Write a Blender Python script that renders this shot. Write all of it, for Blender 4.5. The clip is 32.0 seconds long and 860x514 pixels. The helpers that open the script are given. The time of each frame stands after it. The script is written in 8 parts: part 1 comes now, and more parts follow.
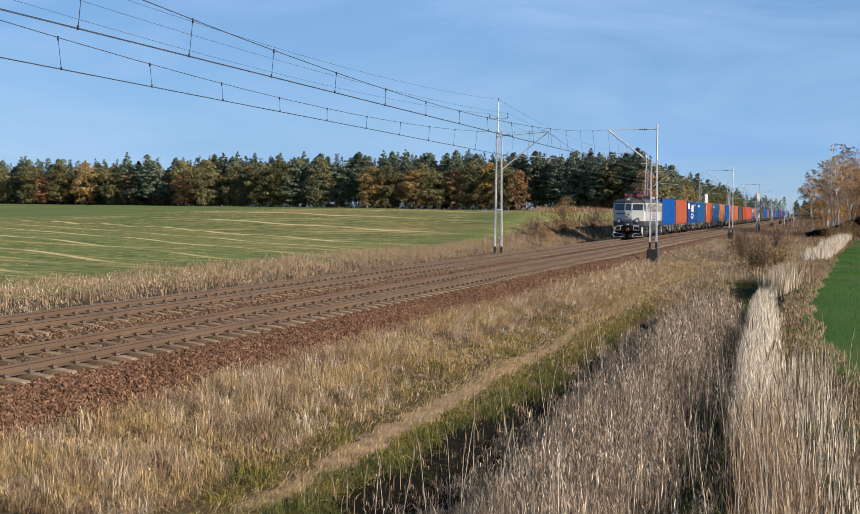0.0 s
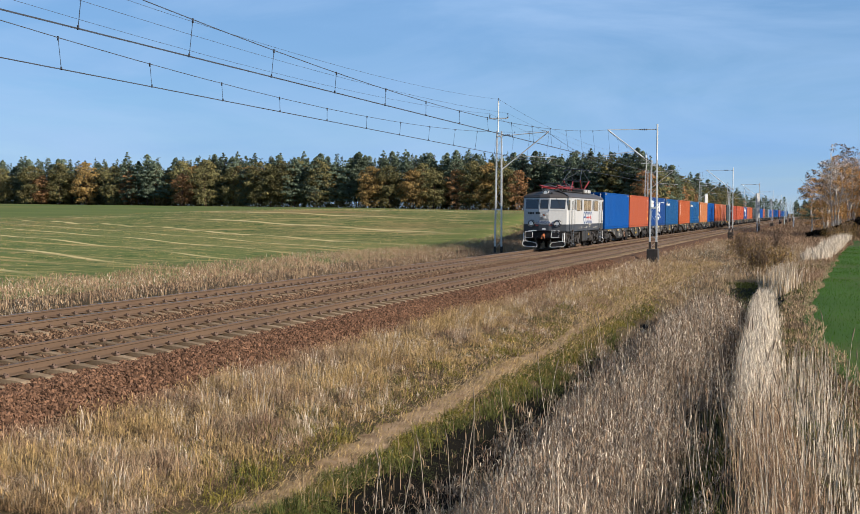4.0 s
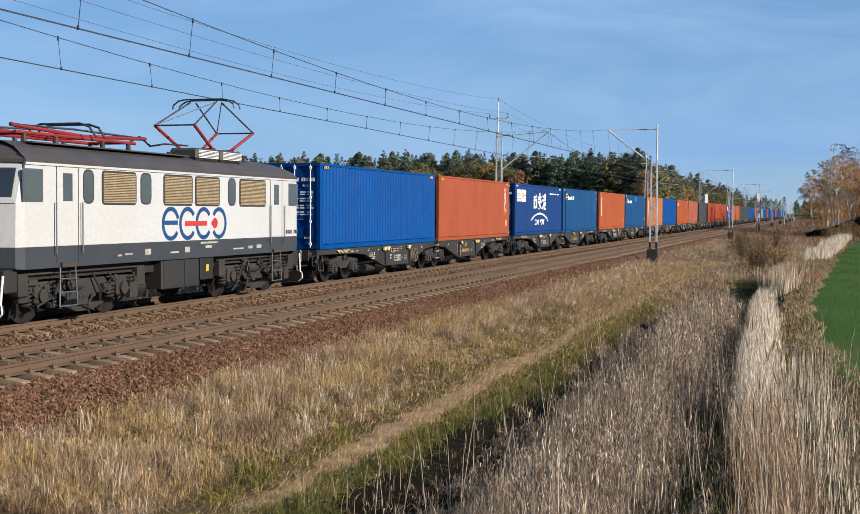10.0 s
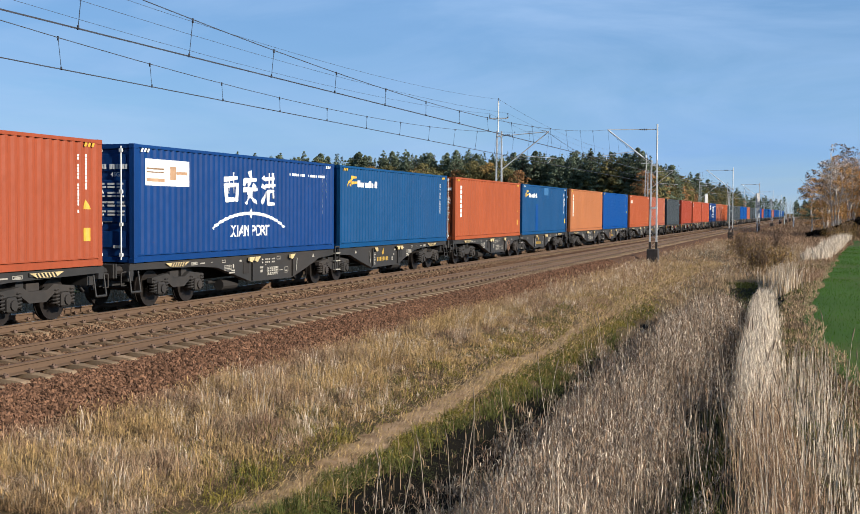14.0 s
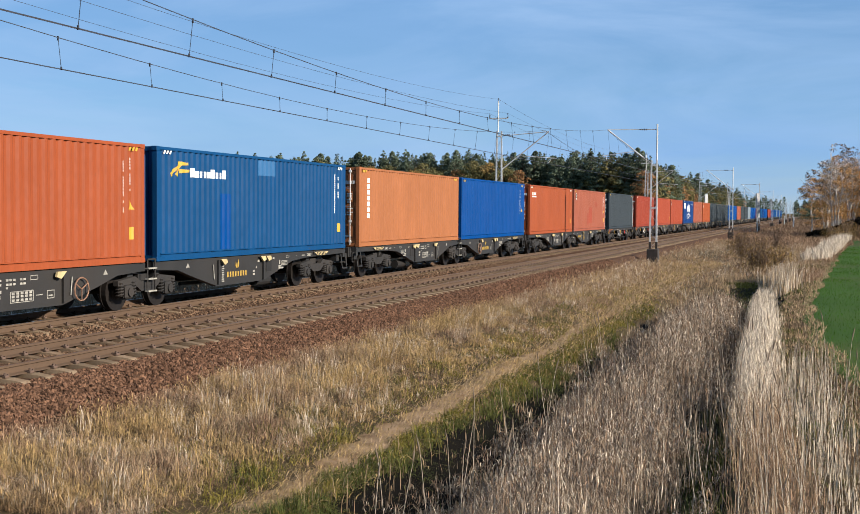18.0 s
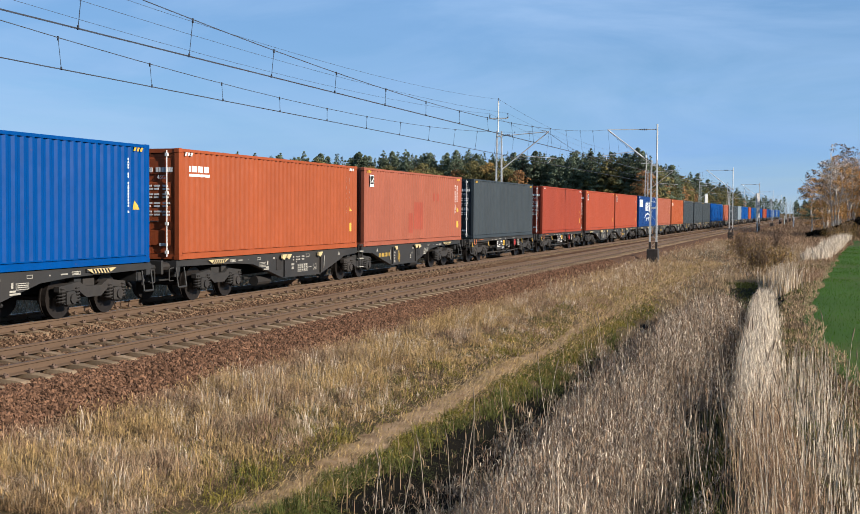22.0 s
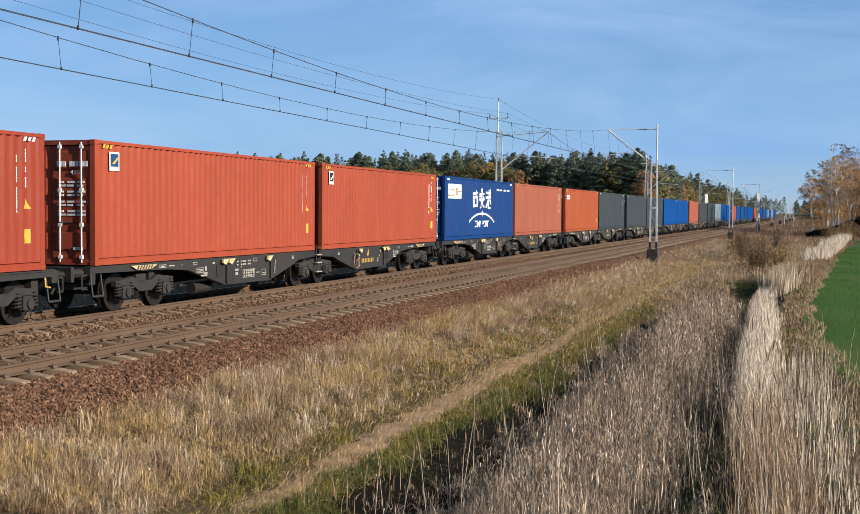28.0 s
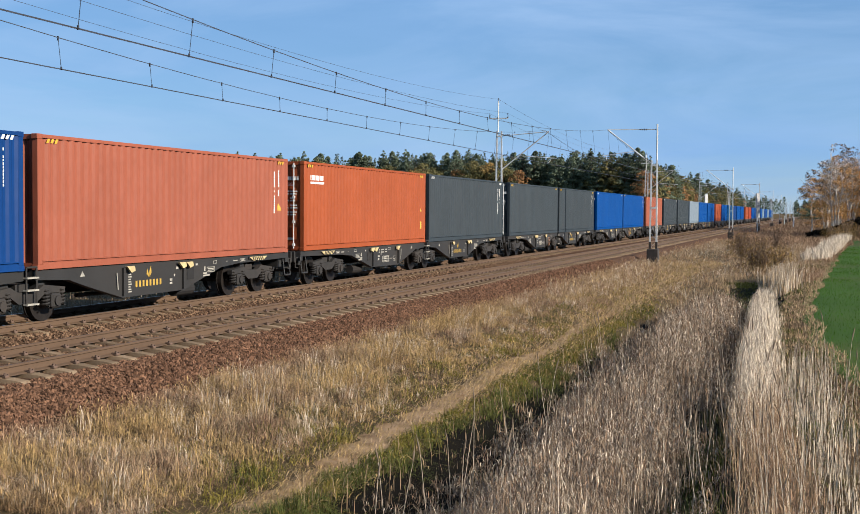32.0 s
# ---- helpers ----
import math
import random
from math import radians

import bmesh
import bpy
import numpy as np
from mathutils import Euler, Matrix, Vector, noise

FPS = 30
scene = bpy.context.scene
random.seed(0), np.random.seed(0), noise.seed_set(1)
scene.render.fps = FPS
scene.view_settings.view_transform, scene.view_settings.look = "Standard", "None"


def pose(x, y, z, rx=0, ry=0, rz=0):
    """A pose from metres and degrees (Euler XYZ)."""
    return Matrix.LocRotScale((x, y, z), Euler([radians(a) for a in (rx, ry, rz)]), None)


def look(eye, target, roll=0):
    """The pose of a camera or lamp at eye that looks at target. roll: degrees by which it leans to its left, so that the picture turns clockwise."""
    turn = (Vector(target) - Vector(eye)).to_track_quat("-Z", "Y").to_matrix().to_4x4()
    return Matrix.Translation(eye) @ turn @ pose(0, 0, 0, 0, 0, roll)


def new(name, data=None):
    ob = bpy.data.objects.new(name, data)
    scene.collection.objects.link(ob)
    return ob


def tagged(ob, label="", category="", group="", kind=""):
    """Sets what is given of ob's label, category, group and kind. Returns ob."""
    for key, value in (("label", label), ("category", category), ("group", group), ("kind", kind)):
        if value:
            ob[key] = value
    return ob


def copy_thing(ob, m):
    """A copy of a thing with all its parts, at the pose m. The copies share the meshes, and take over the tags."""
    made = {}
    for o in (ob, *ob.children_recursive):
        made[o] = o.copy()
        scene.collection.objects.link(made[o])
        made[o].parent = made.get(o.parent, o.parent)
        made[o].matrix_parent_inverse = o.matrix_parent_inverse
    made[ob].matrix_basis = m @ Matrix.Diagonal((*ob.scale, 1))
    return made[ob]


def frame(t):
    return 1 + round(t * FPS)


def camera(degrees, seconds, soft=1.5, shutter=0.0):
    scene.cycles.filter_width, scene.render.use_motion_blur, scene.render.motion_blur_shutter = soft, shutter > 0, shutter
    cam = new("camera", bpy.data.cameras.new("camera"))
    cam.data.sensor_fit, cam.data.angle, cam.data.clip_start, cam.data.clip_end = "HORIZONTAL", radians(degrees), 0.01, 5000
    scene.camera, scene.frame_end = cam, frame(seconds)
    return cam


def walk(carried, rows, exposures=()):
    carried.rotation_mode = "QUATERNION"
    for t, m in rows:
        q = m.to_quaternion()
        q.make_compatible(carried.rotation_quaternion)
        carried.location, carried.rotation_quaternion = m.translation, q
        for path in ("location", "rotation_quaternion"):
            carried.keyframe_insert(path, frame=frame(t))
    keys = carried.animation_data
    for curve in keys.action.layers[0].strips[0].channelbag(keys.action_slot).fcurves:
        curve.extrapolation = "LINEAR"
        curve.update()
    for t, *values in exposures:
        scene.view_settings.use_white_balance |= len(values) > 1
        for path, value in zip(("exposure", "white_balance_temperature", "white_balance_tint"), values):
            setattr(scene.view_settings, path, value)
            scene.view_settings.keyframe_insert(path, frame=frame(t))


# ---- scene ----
cam = camera(40.912, 32.0, soft=0.68)
EYE = Vector((0.0, 0.0, 2.4624))
AIM = EYE + 50 * Vector((-math.sin(radians(18.418)) * math.cos(radians(2.2765)), math.cos(radians(18.418)) * math.cos(radians(2.2765)), -math.sin(radians(2.2765))))
walk(cam, [(0, look(EYE, AIM, 0.4329)), (32, look(EYE, AIM, 0.4329))], [(0, 1.26, 5840, 12), (6, 1.25, 5820, 12), (9, 1.2, 5790, 12), (11, 1.17, 5780, 12), (13, 1.21, 5790, 12), (15, 1.25, 5810, 12), (32, 1.25, 5810, 12)])

# ---- light ----
SUN_EL, SUN_AZ = radians(23.2), radians(-10)  # azimuth from +x, towards -y
to_sun = Vector((math.cos(SUN_AZ) * math.cos(SUN_EL), math.sin(SUN_AZ) * math.cos(SUN_EL), math.sin(SUN_EL)))
world = bpy.data.worlds.new("sky")
scene.world = world
world.use_nodes = True
wn, wl = world.node_tree.nodes, world.node_tree.links
wn.clear()
sky = wn.new("ShaderNodeTexSky")
sky.sky_type, sky.sun_disc = "NISHITA", False
sky.sun_elevation, sky.sun_rotation = SUN_EL, math.atan2(to_sun.x, to_sun.y)
sky.air_density, sky.dust_density, sky.ozone_density, sky.altitude = 1.0, 0.0, 2.5, 1200
wco = wn.new("ShaderNodeTexCoord")
wmap = wn.new("ShaderNodeMapping")
wmap.inputs["Scale"].default_value = (1.2, 1.2, 9.0)
wmap.inputs["Rotation"].default_value = (0.12, 0.22, 0.3)
wl.new(wco.outputs["Generated"], wmap.inputs["Vector"])
wnoise = wn.new("ShaderNodeTexNoise")
wnoise.inputs["Scale"].default_value, wnoise.inputs["Detail"].default_value, wnoise.inputs["Roughness"].default_value = 1.6, 7, 0.58
wnoise.inputs["Distortion"].default_value = 0.35
wl.new(wmap.outputs["Vector"], wnoise.inputs["Vector"])
wramp = wn.new("ShaderNodeMapRange")
wramp.inputs["From Min"].default_value, wramp.inputs["From Max"].default_value = 0.40, 0.74
wramp.inputs["To Min"].default_value, wramp.inputs["To Max"].default_value = 0.45, 1.0
wl.new(wnoise.outputs["Fac"], wramp.inputs["Value"])
wmix = wn.new("ShaderNodeMix")
wmix.data_type = "RGBA"
wmix.inputs["B"].default_value = (2.8, 4.68, 7.05, 1)
wl.new(wramp.outputs["Result"], wmix.inputs["Factor"])
wsat = wn.new("ShaderNodeHueSaturation")
wsat.inputs["Saturation"].default_value = 1.15
wl.new(sky.outputs["Color"], wsat.inputs["Color"])
wl.new(wsat.outputs["Color"], wmix.inputs["A"])
wbg = wn.new("ShaderNodeBackground")
wbg.inputs["Strength"].default_value = 0.0425
veil = wn.new("ShaderNodeMapping")
veil.inputs["Scale"].default_value = (1.5, 1.5, 5.5)
veil.inputs["Rotation"].default_value = (0.3, -0.35, 0.2)
wl.new(wco.outputs["Generated"], veil.inputs["Vector"])
vnoise = wn.new("ShaderNodeTexNoise")
vnoise.inputs["Scale"].default_value, vnoise.inputs["Detail"].default_value, vnoise.inputs["Roughness"].default_value = 2.2, 8, 0.56
vnoise.inputs["Distortion"].default_value = 0.8
wl.new(veil.outputs["Vector"], vnoise.inputs["Vector"])
vramp = wn.new("ShaderNodeMapRange")
vramp.inputs["From Min"].default_value, vramp.inputs["From Max"].default_value, vramp.inputs["To Max"].default_value = 0.42, 0.72, 0.7
wl.new(vnoise.outputs["Fac"], vramp.inputs["Value"])
vmix = wn.new("ShaderNodeMix")
vmix.data_type = "RGBA"
vmix.inputs["B"].default_value = (4.3, 5.9, 7.9, 1)
wl.new(vramp.outputs["Result"], vmix.inputs["Factor"])
wl.new(wmix.outputs["Result"], vmix.inputs["A"])
wl.new(vmix.outputs["Result"], wbg.inputs["Color"])
wo = wn.new("ShaderNodeOutputWorld")
wl.new(wbg.outputs["Background"], wo.inputs["Surface"])
sun = new("sun", bpy.data.lights.new("sun", "SUN"))
sun.data.energy, sun.data.angle, sun.data.color = 4.5, radians(0.5), (1.0, 0.86, 0.66)
sun.matrix_world = look(to_sun * 100, (0, 0, 0))


# ---- materials ----
def mat(name, a, b=None, scale=3.0, rough=0.6, metal=0.0, bump=0.0, fine=40.0, stretch=(1, 1, 1), c=None, big=0.4, island=0.0, obj=0.0, lucent=0.0, spec=0.4, coat=0.0):
    """Two-scale mottled paint, soil or plant: a to b by coarse noise, c in large stains, fine grain and bump."""
    m = bpy.data.materials.new(name)
    m.use_nodes = True
    n, l = m.node_tree.nodes, m.node_tree.links
    p = n["Principled BSDF"]
    b = b or tuple(0.8 * v for v in a)
    co = n.new("ShaderNodeTexCoord")
    mp = n.new("ShaderNodeMapping")
    mp.inputs["Scale"].default_value = stretch
    l.new(co.outputs["Object"], mp.inputs["Vector"])

    def tex(s, detail=4.0):
        t = n.new("ShaderNodeTexNoise")
        t.inputs["Scale"].default_value, t.inputs["Detail"].default_value = s, detail
        l.new(mp.outputs["Vector"], t.inputs["Vector"])
        return t.outputs["Fac"]

    def ranged(v, lo, hi, to=1.0):
        r = n.new("ShaderNodeMapRange")
        r.inputs["From Min"].default_value, r.inputs["From Max"].default_value, r.inputs["To Max"].default_value = lo, hi, to
        l.new(v, r.inputs["Value"])
        return r.outputs["Result"]

    def mixed(f, x, y):
        k = n.new("ShaderNodeMix")
        k.data_type = "RGBA"
        l.new(f, k.inputs["Factor"])
        for s, v in (("A", x), ("B", y)):
            if isinstance(v, tuple):
                k.inputs[s].default_value = (*v, 1)
            else:
                l.new(v, k.inputs[s])
        return k.outputs["Result"]

    coarse = tex(scale)
    col = mixed(ranged(coarse, 0.35, 0.65), a, b)
    if c:
        col = mixed(ranged(tex(scale * big * 0.3, 6), 0.5, 0.72, 0.9), col, c)
    grain = tex(fine, 3)
    col = mixed(ranged(grain, 0.3, 0.75, 0.3), col, tuple(0.55 * v for v in a))
    for k, src in ((island, "ShaderNodeNewGeometry"), (obj, "ShaderNodeObjectInfo")):
        if k:
            g = n.new(src)
            hs = n.new("ShaderNodeHueSaturation")
            r = n.new("ShaderNodeMapRange")
            r.inputs["To Min"].default_value, r.inputs["To Max"].default_value = 1 - k, 1 + k
            l.new(g.outputs["Random Per Island" if src == "ShaderNodeNewGeometry" else "Random"], r.inputs["Value"])
            l.new(r.outputs["Result"], hs.inputs["Value"])
            l.new(col, hs.inputs["Color"])
            col = hs.outputs["Color"]
    l.new(col, p.inputs["Base Color"])
    p.inputs["Roughness"].default_value, p.inputs["Metallic"].default_value = rough, metal
    p.inputs["Specular IOR Level"].default_value = spec
    p.inputs["Coat Weight"].default_value = coat
    if bump:
        bp = n.new("ShaderNodeBump")
        bp.inputs["Strength"].default_value, bp.inputs["Distance"].default_value = bump, 0.02
        l.new(grain, bp.inputs["Height"])
        l.new(bp.outputs["Normal"], p.inputs["Normal"])
    if lucent:
        tr = n.new("ShaderNodeBsdfTranslucent")
        l.new(col, tr.inputs["Color"])
        ms = n.new("ShaderNodeMixShader")
        ms.inputs["Fac"].default_value = lucent
        l.new(p.outputs["BSDF"], ms.inputs[1])
        l.new(tr.outputs["BSDF"], ms.inputs[2])
        l.new(ms.outputs["Shader"], n["Material Output"].inputs["Surface"])
    return m


def paint(name, a, dirt=(0.16, 0.09, 0.06)):
    """Sun-bleached container paint with vertical runs of dirt, small rust spots and slightly dented sheet."""
    m = mat(name, a, tuple(0.86 * v for v in a), 1.3, 0.5, bump=0.04, fine=14, stretch=(1, 1, 0.35), c=tuple(0.9 * v + 0.014 * d for v, d in zip(a, dirt)), big=2.2, spec=0.11, obj=0.035)
    n, l = m.node_tree.nodes, m.node_tree.links
    p = n["Principled BSDF"]
    src = p.inputs["Base Color"].links[0].from_socket
    co = n.new("ShaderNodeTexCoord")
    for scale, stretch, lo, hi, amount, tint in ((1.0, (5, 5, 0.25), 0.52, 0.8, 0.4, tuple(0.7 * v + 0.014 * d for v, d in zip(a, dirt))), (1.0, (3.2, 3.2, 0.5), 0.56, 0.8, 0.3, tuple(min(0.6, 1.18 * v + 0.0012) for v in a)), (7.0, (1, 1, 0.5), 0.7, 0.78, 0.6, (0.1, 0.045, 0.025))):
        mp = n.new("ShaderNodeMapping")
        mp.inputs["Scale"].default_value = stretch
        l.new(co.outputs["Object"], mp.inputs["Vector"])
        t = n.new("ShaderNodeTexNoise")
        t.inputs["Scale"].default_value, t.inputs["Detail"].default_value, t.inputs["Roughness"].default_value = scale, 5, 0.6
        l.new(mp.outputs["Vector"], t.inputs["Vector"])
        r = n.new("ShaderNodeMapRange")
        r.inputs["From Min"].default_value, r.inputs["From Max"].default_value, r.inputs["To Max"].default_value = lo, hi, amount
        l.new(t.outputs["Fac"], r.inputs["Value"])
        k = n.new("ShaderNodeMix")
        k.data_type = "RGBA"
        k.inputs["B"].default_value = (*tint, 1)
        l.new(r.outputs["Result"], k.inputs["Factor"])
        l.new(src, k.inputs["A"])
        src = k.outputs["Result"]
    l.new(src, p.inputs["Base Color"])
    dent = n.new("ShaderNodeTexNoise")
    dent.inputs["Scale"].default_value, dent.inputs["Detail"].default_value = 1.1, 2
    l.new(co.outputs["Object"], dent.inputs["Vector"])
    bp = n.new("ShaderNodeBump")
    bp.inputs["Strength"].default_value, bp.inputs["Distance"].default_value = 0.5, 0.06
    l.new(dent.outputs["Fac"], bp.inputs["Height"])
    l.new(bp.outputs["Normal"], p.inputs["Normal"])
    return m


M = dict(
    soil=mat("dry_turf", (0.07348, 0.05103, 0.02594), (0.05188, 0.03718, 0.01902), 1.2, 0.95, bump=0.6, fine=18, c=(0.03242, 0.03026, 0.0108), spec=0.06),
    sand=mat("path_earth", (0.3, 0.2, 0.112), (0.17, 0.108, 0.058), 2.5, 0.95, bump=0.7, fine=22, c=(0.105, 0.083, 0.034), spec=0.06),
    ballast=mat("ballast_stone", (0.082, 0.0455, 0.026), (0.05, 0.0285, 0.017), 6, 0.9, bump=1.0, fine=26, c=(0.06301, 0.03742, 0.02363), spec=0.06),
    stone=mat("crushed_stone", (0.121, 0.066, 0.039), (0.081, 0.0445, 0.027), 5, 0.9, bump=0.2, fine=60, island=0.7, spec=0.06),
    greystone=mat("dusty_crushed_stone", (0.142, 0.088, 0.053), (0.094, 0.058, 0.036), 5, 0.9, bump=0.2, fine=60, island=0.6, spec=0.06),
    rail=mat("rusted_rail", (0.1, 0.062, 0.0355), (0.076, 0.0465, 0.0275), 2, 0.65, 0.2, bump=0.1, fine=30, stretch=(1, 0.2, 1)),
    railhead=mat("worn_rail_steel", (0.2, 0.17, 0.15), (0.15, 0.125, 0.105), 3, 0.35, 0.8, fine=30, stretch=(1, 0.1, 1)),
    clip=mat("rusted_clip", (0.1009, 0.06255, 0.04236), (0.06556, 0.04236, 0.03027), 9, 0.8, bump=0.2),
    concrete=mat("weathered_concrete", (0.2, 0.142, 0.088), (0.145, 0.103, 0.063), 3, 0.9, bump=0.3, fine=30, c=(0.0712, 0.0445, 0.03026), obj=0.22, spec=0.06),
    footing=mat("dark_footing", (0.03603, 0.02882, 0.02522), (0.02162, 0.01873, 0.01585), 4, 0.9, bump=0.3),
    galv=mat("grey_mast_paint", (0.5828, 0.592, 0.5828), (0.4511, 0.4511, 0.4324), 2.5, 0.5, 0.1, c=(0.3007, 0.2256, 0.1692)),
    wire=mat("copper_wire", (0.045, 0.05, 0.062), (0.032, 0.036, 0.046), 2, 0.5, 0.3),
    insul=mat("brown_insulator", (0.03603, 0.02522, 0.02162), None, 4, 0.25),
    white=mat("white_paint", (0.37, 0.37, 0.37), (0.345, 0.345, 0.345), 0.8, 0.32, fine=10, c=(0.35, 0.345, 0.325), spec=0.5),
    lgrey=mat("grey_band_paint", (0.033, 0.036, 0.042), (0.028, 0.031, 0.036), 1.2, 0.4, fine=16),
    roof=mat("dark_roof_paint", (0.044, 0.039, 0.036), (0.031, 0.028, 0.0265), 1.5, 0.55, fine=14, c=(0.045, 0.034, 0.027)),
    black=mat("black_underframe", (0.0095, 0.0086, 0.008), (0.006, 0.0056, 0.0053), 2.5, 0.7, bump=0.1, fine=18, c=(0.018, 0.0135, 0.0105)),
    steel=mat("wheel_steel", (0.02918, 0.02432, 0.02107), (0.01946, 0.01621, 0.01459), 5, 0.5, 0.6),
    bogie=mat("dusty_bogie", (0.018, 0.0155, 0.0135), (0.0105, 0.0095, 0.0088), 4, 0.8, bump=0.2, fine=24, c=(0.034, 0.026, 0.02)),
    frame=mat("wagon_grey", (0.0175, 0.017, 0.0166), (0.0128, 0.0124, 0.012), 1.6, 0.6, fine=18, c=(0.026, 0.0215, 0.0175)),
    red=mat("red_pantograph", (0.1816, 0.01513, 0.01297), (0.1427, 0.01297, 0.01211), 3, 0.5),
    chrome=mat("lamp_ring", (0.2522, 0.2594, 0.2666), (0.2018, 0.2018, 0.209), 4, 0.3, 0.8),
    lens=mat("lamp_lens", (0.6072, 0.6153, 0.5991), (0.4858, 0.502, 0.502), 30, 0.1, spec=0.8),
    glass=mat("cab_glass", (0.01441, 0.01729, 0.02162), (0.0108, 0.01297, 0.01585), 1.0, 0.06, spec=0.9),
    louvre=mat("brown_louvre", (0.29, 0.225, 0.13), (0.215, 0.16, 0.09), 4, 0.6),
    mark=mat("white_marking", (0.5834, 0.5834, 0.5685), (0.4937, 0.4937, 0.4786), 6, 0.6),
    yellow=mat("yellow_marking", (0.4593, 0.2756, 0.01838), (0.3798, 0.2205, 0.01838), 5, 0.6),
    logo=mat("blue_marking", (0.01009, 0.04539, 0.1362), None, 3, 0.4),
    logored=mat("red_marking", (0.3574, 0.02882, 0.02306), None, 3, 0.4),
    hook=mat("orange_hook", (0.3963, 0.1153, 0.02162), (0.2162, 0.06485, 0.02162), 12, 0.6),
    rustwheel=mat("rusted_wheel_paint", (0.22, 0.12, 0.07), (0.14, 0.075, 0.045), 12, 0.6),
    orange=paint("orange_container_paint", (0.2196, 0.05058, 0.02197)),
    vermilion=paint("vermilion_container_paint", (0.235, 0.046, 0.0215)),
    orange2=paint("bright_orange_container_paint", (0.2362, 0.05575, 0.01911)),
    peach=paint("light_orange_container_paint", (0.2633, 0.09923, 0.03853)),
    salmon=paint("salmon_container_paint", (0.2306, 0.07038, 0.04094)),
    redc=paint("brick_red_container_paint", (0.205, 0.036, 0.0185)),
    blue=paint("bright_blue_container_paint", (0.0003, 0.042, 0.183)),
    navy=paint("navy_container_paint", (0.005, 0.031, 0.125)),
    steelb=paint("steel_blue_container_paint", (0.005, 0.0455, 0.132)),
    grey=paint("slate_grey_container_paint", (0.02986, 0.03839, 0.04533)),
    pale=paint("pale_blue_container_paint", (0.1439, 0.1813, 0.2186)),
    reed=mat("bleached_reed", (0.23, 0.18, 0.128), (0.15, 0.111, 0.077), 2.6, 0.85, c=(0.11, 0.074, 0.052), island=0.5, lucent=0.1, spec=0.06),
    pale_reed=mat("pale_reed", (0.58, 0.495, 0.385), (0.46, 0.38, 0.28), 0.9, 0.85, island=0.45, lucent=0.1, spec=0.06),
    straw=mat("dry_grass", (0.4, 0.278, 0.122), (0.27, 0.182, 0.078), 2.6, 0.85, c=(0.18, 0.11, 0.065), big=1.0, island=0.42, lucent=0.1, spec=0.06),
    beige=mat("beige_dry_grass", (0.36, 0.267, 0.162), (0.25, 0.174, 0.1), 2.6, 0.85, c=(0.17, 0.115, 0.075), big=1.2, island=0.4, lucent=0.1, spec=0.06),
    brush=mat("brown_dry_grass", (0.2894, 0.1908, 0.1177), (0.2075, 0.1326, 0.08044), 2.6, 0.85, c=(0.1206, 0.07029, 0.04525), big=1.4, island=0.42, lucent=0.1, spec=0.06),
    green=mat("green_grass", (0.064, 0.075, 0.019), (0.09, 0.088, 0.026), 2.6, 0.8, island=0.42, lucent=0.12, spec=0.06),
    crop=mat("young_crop", (0.062, 0.135, 0.018), (0.048, 0.105, 0.0145), 0.2, 0.8, island=0.35, lucent=0.4, spec=0.06),
    bark=mat("tree_bark", (0.1153, 0.07205, 0.05044), (0.07205, 0.04683, 0.03603), 3, 0.9, bump=0.4, stretch=(1, 1, 0.3), spec=0.06),
    birch=mat("birch_bark", (0.56, 0.51, 0.44), (0.45, 0.4, 0.34), 2, 0.8, c=(0.08646, 0.06485, 0.05044), big=6, stretch=(1, 1, 2)),
    pine=mat("pine_needles", (0.122, 0.145, 0.094), (0.077, 0.099, 0.066), 0.25, 0.85, island=0.45, obj=0.3, lucent=0.15, spec=0.06),
    leaf=mat("olive_leaves", (0.168, 0.142, 0.058), (0.112, 0.108, 0.048), 0.3, 0.8, island=0.45, obj=0.3, lucent=0.2, spec=0.06),
    gold=mat("golden_leaves", (0.255, 0.165, 0.058), (0.18, 0.125, 0.048), 0.3, 0.8, island=0.4, obj=0.2, lucent=0.1, spec=0.06),
    rust=mat("russet_leaves", (0.30, 0.165, 0.075), (0.21, 0.12, 0.057), 0.3, 0.8, island=0.4, obj=0.2, lucent=0.1, spec=0.06),
    cropsoil=mat("crop_soil", (0.04045, 0.08347, 0.0113), (0.04333, 0.07704, 0.01438), 0.5, 0.9, bump=0.3, fine=9, c=(0.07512, 0.06419, 0.02568), spec=0.06),
    lime=mat("yellow_green_grass", (0.1855, 0.1471, 0.0288), (0.1361, 0.1207, 0.02592), 2.6, 0.85, c=(0.1855, 0.1235, 0.05184), island=0.42, lucent=0.12, spec=0.06),
    copper=mat("copper_leaves", (0.46, 0.255, 0.09), (0.34, 0.185, 0.068), 0.3, 0.8, island=0.4, obj=0.2, lucent=0.1, spec=0.06),
    # near-black: shade of the ditch bank and under the birches, put into the colour
    humus=mat("painted_shade_black", (0.00618, 0.004969, 0.003386), (0.00428, 0.003615, 0.002484), 3, 0.95, bump=0.6, fine=20, c=(0.007134, 0.007228, 0.00271), spec=0.05),
    withered=mat("withered_leaves", (0.24, 0.15, 0.055), (0.15, 0.105, 0.035), 2, 0.85, island=0.5, obj=0.25, lucent=0.1, spec=0.06),
    clod=mat("bare_field_soil", (0.09646, 0.05718, 0.02837), (0.06241, 0.03729, 0.01823), 4, 0.95, bump=0.8, fine=14, c=(0.05107, 0.03978, 0.01216), spec=0.05),
